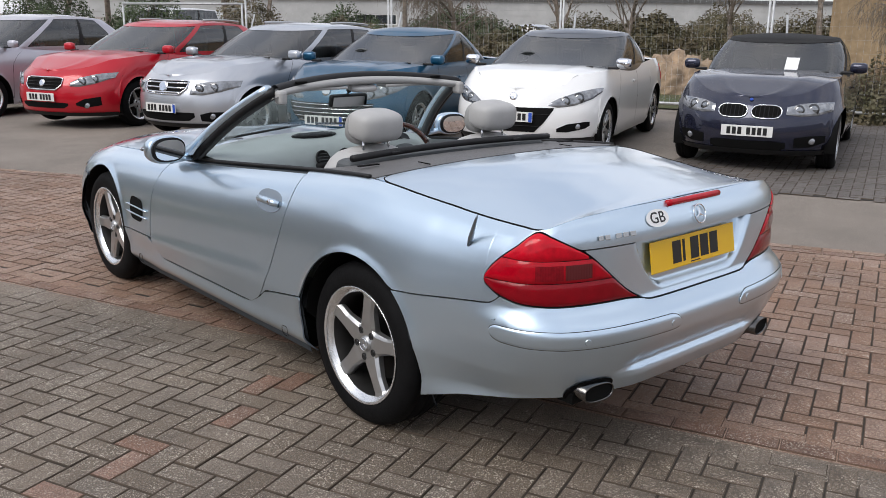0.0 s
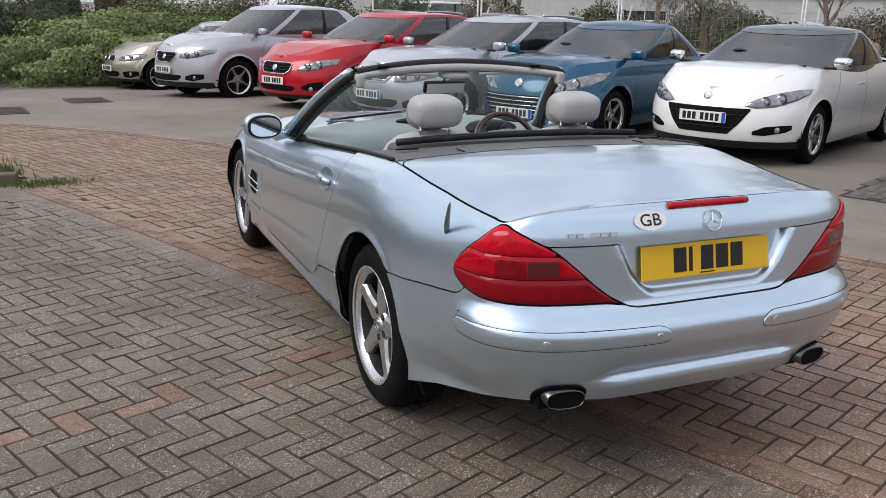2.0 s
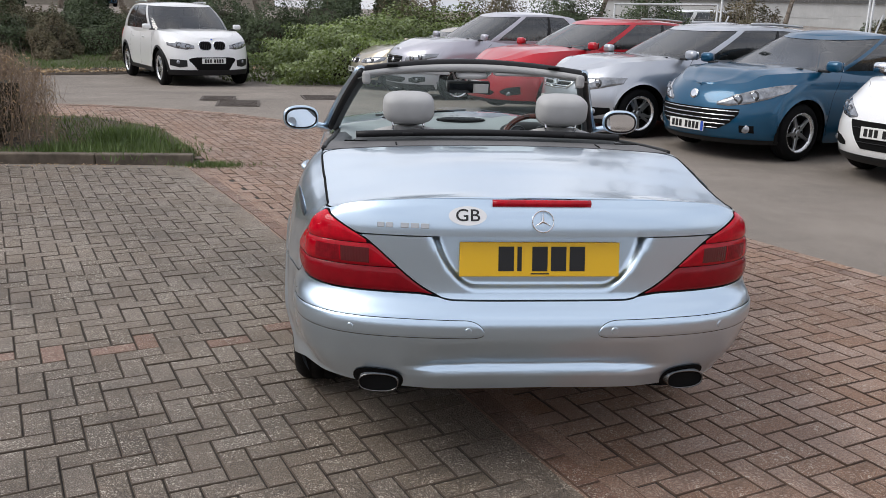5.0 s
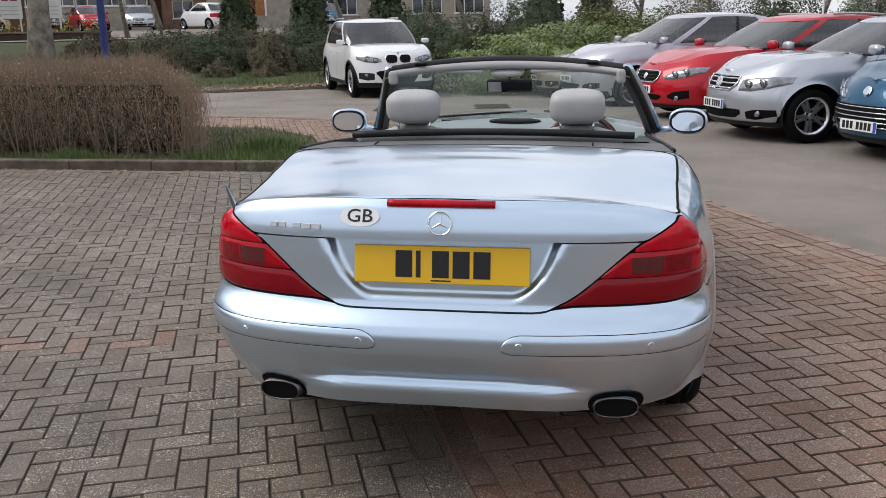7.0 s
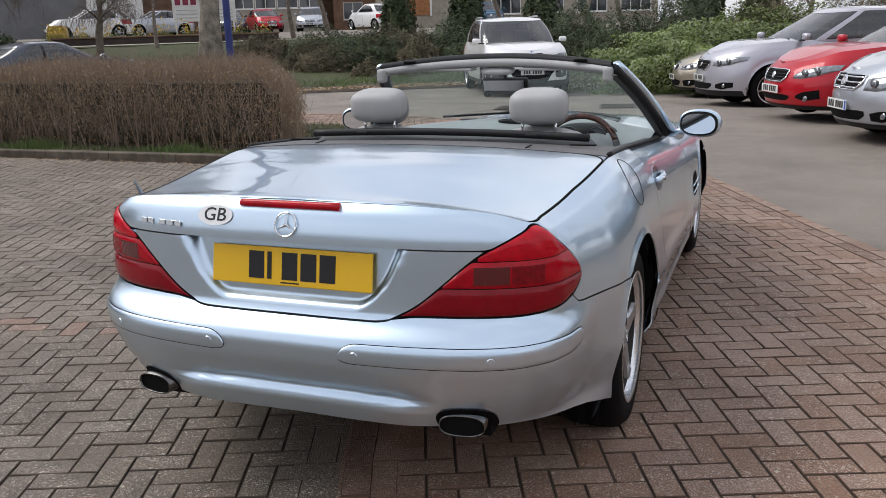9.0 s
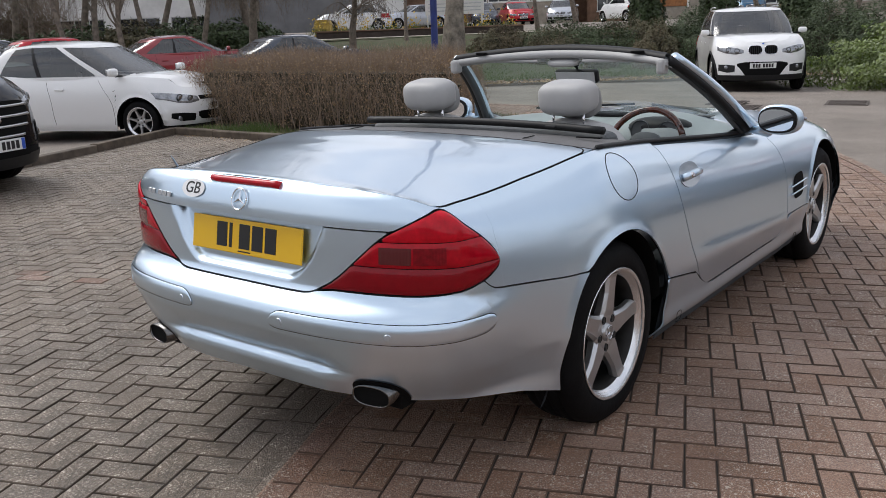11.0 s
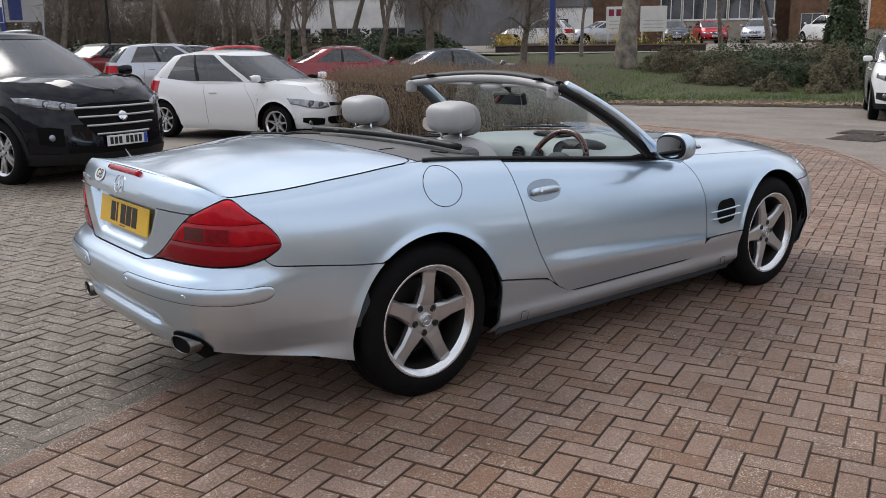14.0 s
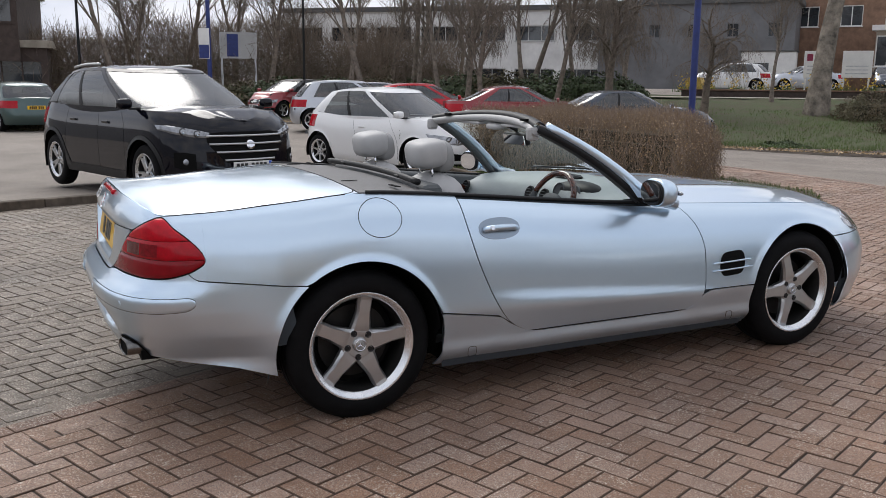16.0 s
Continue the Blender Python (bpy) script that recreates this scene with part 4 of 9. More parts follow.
    for nm, y0, y1, crown in (("bonnet", sy - 0.12, float(front(np.array(g["nose"]))) - 0.001, g.get("crown", 0.038)), ("boot_lid", float(rear(np.array(g["tail"]))) + 0.02, by + 0.10, 0.03)):
        if nm == "bonnet":
            y = np.r_[np.linspace(y0, y1 - 0.12, 18), y1 - 0.08, y1 - 0.05, y1 - 0.03, y1 - 0.015, y1 - 0.006, y1]
            end = np.clip((y1 - y) / 0.25, 0, 1) ** 0.5
        else:
            y = np.r_[y0, y0 + 0.006, y0 + 0.015, y0 + 0.03, y0 + 0.05, np.linspace(y0 + 0.08, max(y1, y0 + 0.2), 10)]
            end = np.clip((y - y0) / 0.2, 0, 1) ** 0.5
        xe = sh.at_y(y, belt(y))[:, 0]
        Zt = belt(y)[:, None] + (crown * end)[:, None] * (1 - np.abs(s) ** 2.4)[None, :]
        if nm == "bonnet":
            Zt = Zt + (0.008 * end)[:, None] * np.exp(-(((np.abs(s) - 0.62) / 0.1) ** 2))[None, :]
        P = np.stack([xe[:, None] * s[None, :], np.repeat(y[:, None], 31, 1), Zt], -1)
        shell_panel(nm, P[:, ::-1], paint, car, 1, thick=0.008)
    # cabin
    zb0 = (g["hood"] + g["belt"]) / 2 - 0.02
    top = H - 0.045
    cr = lambda z, a, b, c: a + (b - a) * np.clip((z - zb0) / (top - zb0), 0, 1) ** c
    gh = Cabin(lambda z: cr(np.asarray(z, float), by, bt, 1.15), lambda z: cr(np.asarray(z, float), sy, st, 1.12), knots([(by, W / 2 - 0.13), ((by + sy) / 2, W / 2 - 0.075), (sy, W / 2 - 0.10)]), knots([(0, 1.0), (0.4, 0.965), (0.8, 0.875), (1.0, 0.79)]), lambda y: np.full_like(np.asarray(y, float), top), 0.42, 2.6, 0.42, 2.5, z0=zb0)
    gh.arch = (zb0, top, bt + (st - bt) * 0.58, (st - bt) * 0.55, 0.045, g.get("fall", 0.075))
    roof_mat = g["roof"] or paint
    zl, zh = zb0 + 0.035, top - 0.035
    B = g.get("pillar", 0.47)
    three = g["doors"] != 4
    for side in (1, -1):
        def piece(q0, q1, za, zb_, n=12, v=8, off=0.0):
            q = np.linspace(q0, q1, n)
            Z = za + (zb_ - za) * np.linspace(0, 1, v)[None, :] + 0 * q[:, None]
            P = gh.at(np.repeat(q[:, None], v, 1), Z)
            return push(P, off) if off else P

        frame_parts = [piece(-1, 2, zh, top, 60, 3), piece(-1, 2, zb0 - 0.05, zl, 60, 3), piece(0.96, 1.105, zl, zh), piece(-0.25, 0.10, zl, zh)]
        V, F = grid_join(frame_parts, side)
        mesh_object("cabin_frame", V, F, roof_mat, car)
        V, F = grid_join([piece(B - 0.02, B + 0.02, zl, zh, 4)], side)
        mesh_object("door_pillar", V, F, M["black"], car)
        for nm, q0, q1 in (("windscreen", 1.105, 2.0), ("side_window", B + 0.02, 0.96), ("side_window", 0.10, B - 0.02), ("rear_window", -1.0, -0.25)):
            ob = mesh_object(nm, *grid_join([piece(q0, q1, zl, zh, 20, 8, -0.004)], side), M["car_glass"], car)
        if g["rails"]:
            pts = [gh.at(np.array(q), np.array(top))for q in np.linspace(0.02, 0.9, 10)]
            part("roof_rail", curve_tube([(side * (p[0] - 0.015), p[1], p[2] + 0.045) for p in pts], 0.018, 8), g.get("rail_mat", M["alloy"]), car, smooth=True)
    qr = np.linspace(-1, 2, 40)
    ring = gh.at(qr, np.full(40, top))
    rr = np.linspace(1, 0, 9)
    Z = ring[:, 2:3] + 0.045 * (1 - rr[None, :] ** 2.2) * (ring[:, 0:1] / ring[:, 0].max()) ** 1.5
    X = ring[:, 0:1] * rr[None, :]
    Y = ring[:, 1:2] + 0 * rr[None, :]
    for side in (1, -1):
        shell_panel("roof", np.stack([X, Y, Z], -1), roof_mat, car, side)
    # inside: dark tub, two seats, fascia
    part("cabin_tub", box_bm(W - 0.30, sy - by - 0.1, 0.05, (0, (sy + by) / 2, zb0 - 0.32)), M["trim"], car)
    for sx in (0.36, -0.36):
        seat = box_bm(0.46, 0.16, 0.62, (sx, (sy + by) / 2 + 0.05, zb0 + 0.0), 0.06, 2)
        so = part("front_seat", seat, M["trim"], car)
        part("headrest", box_bm(0.25, 0.10, 0.17, (sx, (sy + by) / 2 + 0.0, min(zb0 + 0.40, H - 0.20)), 0.04, 2), M["trim"], so)
    part("rear_bench", box_bm(W - 0.5, 0.18, 0.5, (0, by + 0.55, zb0 - 0.06), 0.06, 2), M["trim"], car)
    part("dashboard", box_bm(W - 0.34, 0.40, 0.16, (0, sy - 0.32, zb0 - 0.03), 0.05, 2), M["trim"], car)
    sw = [(0.36 + 0.18 * math.cos(t), sy - 0.62 + 0.07 * math.sin(t), zb0 + 0.02 + 0.17 * math.sin(t)) for t in np.linspace(0, 2 * math.pi, 25)[:-1]]
    part("steering_wheel", curve_tube(sw, 0.014, 6, closed=True), M["trim"], car)
    # front: lamps, grille, intakes, plate, badge, wipers
    qf = np.linspace(1.0, 2.0, 240)

    def on_front(x, z, off=0.0):
        """Places on the nose at x across and z up, off proud of it."""
        x, z = np.broadcast_arrays(np.asarray(x, float), np.asarray(z, float))
        q = np.empty_like(x)
        for k in np.ndindex(x.shape):
            q[k] = np.interp(-x[k], -sh.at(qf, np.full(240, z[k]))[:, 0], qf)
        P = sh.at(q, z)
        return push(P, off) if off and P.ndim == 3 else P

    def patch(name, mat, cols, off=0.004, middle=False, parent=None, puff=0.0, n=18, v=7, lab=""):
        """A field of the nose between lower and upper heights given at places across."""
        cx, cl, ch = (np.array(c) for c in zip(*cols))
        x = np.linspace(cx[0], cx[-1], n)
        lo, hi = np.interp(x, cx, cl)[:, None], np.interp(x, cx, ch)[:, None]
        t = np.linspace(0, 1, v)[None, :]
        P = on_front(np.repeat(x[:, None], v, 1), lo * (1 - t) + hi * t)
        u = np.linspace(-1, 1, n)[:, None]
        P = P[::-1]
        P = push(P, off + puff * (1 - (2 * t - 1) ** 4) * (1 - u**6) * np.ones_like(P[..., 0]))
        if middle:
            P[-1, :, 0] = 0
            V1, F1 = grid_join([P], 1)
            V2, F2 = grid_join([P], -1)
            return [mesh_object(name, np.concatenate([V1, V2]), F1 + [tuple(i + len(V1) for i in f) for f in F2], mat, parent or car, lab)]
        return [shell_panel(name, P, mat, parent or car, sd, lab, thick=0.006) for sd in (1, -1)]

    def disc(name, x, z, r, mat, parent, sd, off=0.012):
        p = on_front(np.array([abs(x)]), np.array([z]))[0]
        nrm = Vector((sd * 0.40 * min(1, abs(x) / 0.6), 0.9, 0.12)).normalized()
        o = part(name, lathe([(0, 0.010), (r * 0.7, 0.007), (r, 0.0)], 16, "z"), mat, parent)
        o.matrix_basis = Matrix.Translation((sd * p[0] + nrm.x * off, p[1] + nrm.y * off, p[2] + nrm.z * off)) @ Vector((0, 0, 1)).rotation_difference(nrm).to_matrix().to_4x4()
        return o

    zn, hw_ = g["nose"], W / 2
    gk = g["grille"]
    fy = lambda z, x=0.0: float(front(np.array(z)))
    nz_ = zn - 0.05
    fr = dict(
        lamp=[(0.44, nz_ - 0.10, nz_ - 0.03), (0.60, nz_ - 0.11, nz_ + 0.02), (0.80 * hw_ / 0.88, nz_ - 0.07, nz_ + 0.04)],
        grille=[(0.0, nz_ - 0.13, nz_ + 0.02), (0.25, nz_ - 0.13, nz_ + 0.02), (0.32, nz_ - 0.08, nz_ + 0.02)],
        intake=[(0.0, 0.27, 0.39), (0.34, 0.28, 0.39), (0.42, 0.33, 0.38)],
        side=[(0.50, 0.28, 0.38), (0.62, 0.27, 0.40), (0.76, 0.32, 0.40)],
        fog=(0.64, 0.34, 0.038),
        eyes=(0.58, 0.70),
    )
    fr.update(g.get("front", {}))
    lamps = patch("headlamp", M["clear_lens"], fr["lamp"], 0.004, puff=0.012)
    lx, llo, lhi = zip(*fr["lamp"])
    for sd, ob in zip((1, -1), lamps):
        for x in fr["eyes"]:
            z = (np.interp(x, lx, llo) + np.interp(x, lx, lhi)) / 2
            r = min(0.05, 0.40 * (np.interp(x, lx, lhi) - np.interp(x, lx, llo)))
            disc("lamp_surround", x, z, r * 1.25, M["lamp_dark"], ob, sd, 0.013)
            disc("lamp_lens", x, z, r, M["lamp_eye"], ob, sd, 0.016)
    if fr["intake"]:
        patch("lower_intake", M["gap"], fr["intake"], 0.004, True)
    if fr["side"]:
        for sd, ob in zip((1, -1), patch("side_intake", fr.get("side_mat", M["gap"]), fr["side"], 0.004)):
            if fr["fog"]:
                disc("fog_lamp", fr["fog"][0], fr["fog"][1], fr["fog"][2], M["clear_lens"], ob, sd, 0.008)
    patch("front_lip", M["black"], [(0.0, g["low"] - 0.01, g["low"] + fr.get("lip", 0.045)), (0.92 * hw_, g["low"] - 0.01, g["low"] + fr.get("lip", 0.045))], 0.005, True)
    if gk == "kidney":
        zc, kw, kh = fr.get("kidney", (zn - 0.085, 0.115, 0.06))
        cols = [(0.02 + 2 * kw * u, zc - kh * (1 - abs(2 * u - 1) ** 4) ** 0.5, zc + kh * (1 - abs(2 * u - 1) ** 4) ** 0.5) for u in np.linspace(0.01, 0.99, 15)]
        for sx, k in zip((1, -1), patch("kidney_grille", M["gap"], cols, 0.005, n=21)):
            loop = [(c[0], c[2]) for c in cols] + [(c[0], c[1]) for c in cols[::-1]]
            pts = [on_front(np.array([x]), np.array([z]))[0] for x, z in loop]
            part("grille_surround", curve_tube([(sx * p[0], p[1] + 0.008, p[2]) for p in pts], 0.008, 6, closed=True), M["chrome"], k, smooth=True)
            for i in range(6):
                xk = 0.02 + 2 * kw * (i + 1) / 7
                p0 = on_front(np.array([xk, xk]), np.array([zc - kh * 0.8, zc + kh * 0.8]))
                part("grille_slat", curve_tube([(sx * p[0], p[1] + 0.008, p[2]) for p in p0], 0.005, 4), M["black"], k)
    else:
        gr = patch("grille", M["gap"], fr["grille"], 0.005, True)[0]
        gx, gl, gh_ = (np.array(c) for c in zip(*fr["grille"]))
        n = g.get("slats", 4)
        for i in range(n):
            zc = gl.min() + (gh_.max() - gl.min()) * (i + 0.5) / n
            xs = np.linspace(0, gx[-1], 60)
            xs = xs[(np.interp(xs, gx, gl) < zc - 0.004) & (np.interp(xs, gx, gh_) > zc + 0.004)]
            if len(xs) < 4:
                continue
            pts = on_front(np.linspace(0, xs[-1], 9), np.full(9, zc))
            line = [(-p[0], p[1] + 0.010, p[2]) for p in pts[:0:-1]] + [(p[0], p[1] + 0.010, p[2]) for p in pts]
            part("grille_slat", curve_tube(line, fr.get("slat_r", 0.008), 6), g.get("slat_mat", M["chrome"]), gr, smooth=True)
        if fr.get("rim"):
            k = len(gx)
            loop = [(x, z) for x, z in zip(gx, gh_)] + [(x, z) for x, z in zip(gx[::-1], gl[::-1])]
            pts = [on_front(np.array([x]), np.array([z]))[0] for x, z in loop]
            line = [(p[0], p[1] + 0.012, p[2]) for p in pts] + [(-p[0], p[1] + 0.012, p[2]) for p in pts[::-1]]
            part("grille_surround", curve_tube(line, 0.011, 6, closed=True), M["chrome"], gr, smooth=True)
    zbg = fr.get("badge", zn - 0.05)
    rb = 0.019 if gk == "kidney" else fr.get("badge_r", 0.05)
    bp = on_front(np.array([0.001]), np.array([zbg]))[0]
    bd = part("badge", lathe([(0, 0.010), (rb * 0.7, 0.009), (rb, 0.003), (rb, 0)], 24, "z"), M["chrome"] if gk != "kidney" else M["blue_band"], car)
    bd.matrix_basis = pose(0, bp[1] + 0.012, bp[2], -72 if gk != "kidney" else -40, 0, 0)
    plate_part(car, pose(0, fy(g["plate"]) + 0.022, g["plate"], -90, 180, 0) @ pose(0, 0, 0, 0, 0, 180), M["plate_w"], euro=g["euro"])
    plate_part(car, pose(0, float(rear(np.array(0.72))) - 0.015, 0.72, 90), M["plate_y"])
    for sx in (0.25, -0.35):
        part("wiper", curve_tube([(sx + 0.28, sy - 0.02, zb0 + 0.045), (sx, sy + 0.01, zb0 + 0.04), (sx - 0.28, sy - 0.03, zb0 + 0.055)], 0.009, 5), M["black"], car)
    part("underbody", box_bm(W - 0.5, L - 0.9, 0.1, (0, 0, 0.27)), M["gap"], car)
    return car


M["lamp_dark"] = material("lamp_dark_bezel", (0.05, 0.052, 0.056), 0.15, 0.5, coat=1.0)
M["lamp_eye"] = material("lamp_eye", (0.30, 0.31, 0.33), 0.05, 0.8, coat=1.0)
M["fabric"] = material("black_roof_fabric", (0.014, 0.014, 0.015), 0.85, vary=0.2, scale=40, bump=0.2, bscale=400)
PAINT = dict(
    red=car_paint("red_paint", (0.46, 0.004, 0.016), 0.1, 0.3, 0.3, 0.7),
    silver=car_paint("plain_silver_paint", (0.50, 0.52, 0.56), 0.7, 0.3),
    lilac=car_paint("lilac_silver_paint", (0.50, 0.49, 0.54), 0.55, 0.32),
    blue=car_paint("petrol_blue_paint", (0.002, 0.072, 0.150), 0.4, 0.28, 0.4, 0.8),
    white=car_paint("white_paint", (0.82, 0.82, 0.815), 0.0, 0.3),
    navy=car_paint("navy_paint", (0.020, 0.023, 0.048), 0.6, 0.26, 0.4, 1.0),
    gold=car_paint("champagne_paint", (0.40, 0.35, 0.27), 0.65, 0.32),
    black=car_paint("black_paint", (0.003, 0.003, 0.007), 0.0, 0.1, 0.1, 0.5),
    maroon=car_paint("maroon_paint", (0.24, 0.014, 0.020), 0.3, 0.3),
    slate=car_paint("slate_paint", (0.045, 0.055, 0.075), 0.5, 0.28),
    green=car_paint("dark_green_paint", (0.05, 0.09, 0.085), 0.5, 0.3),
)

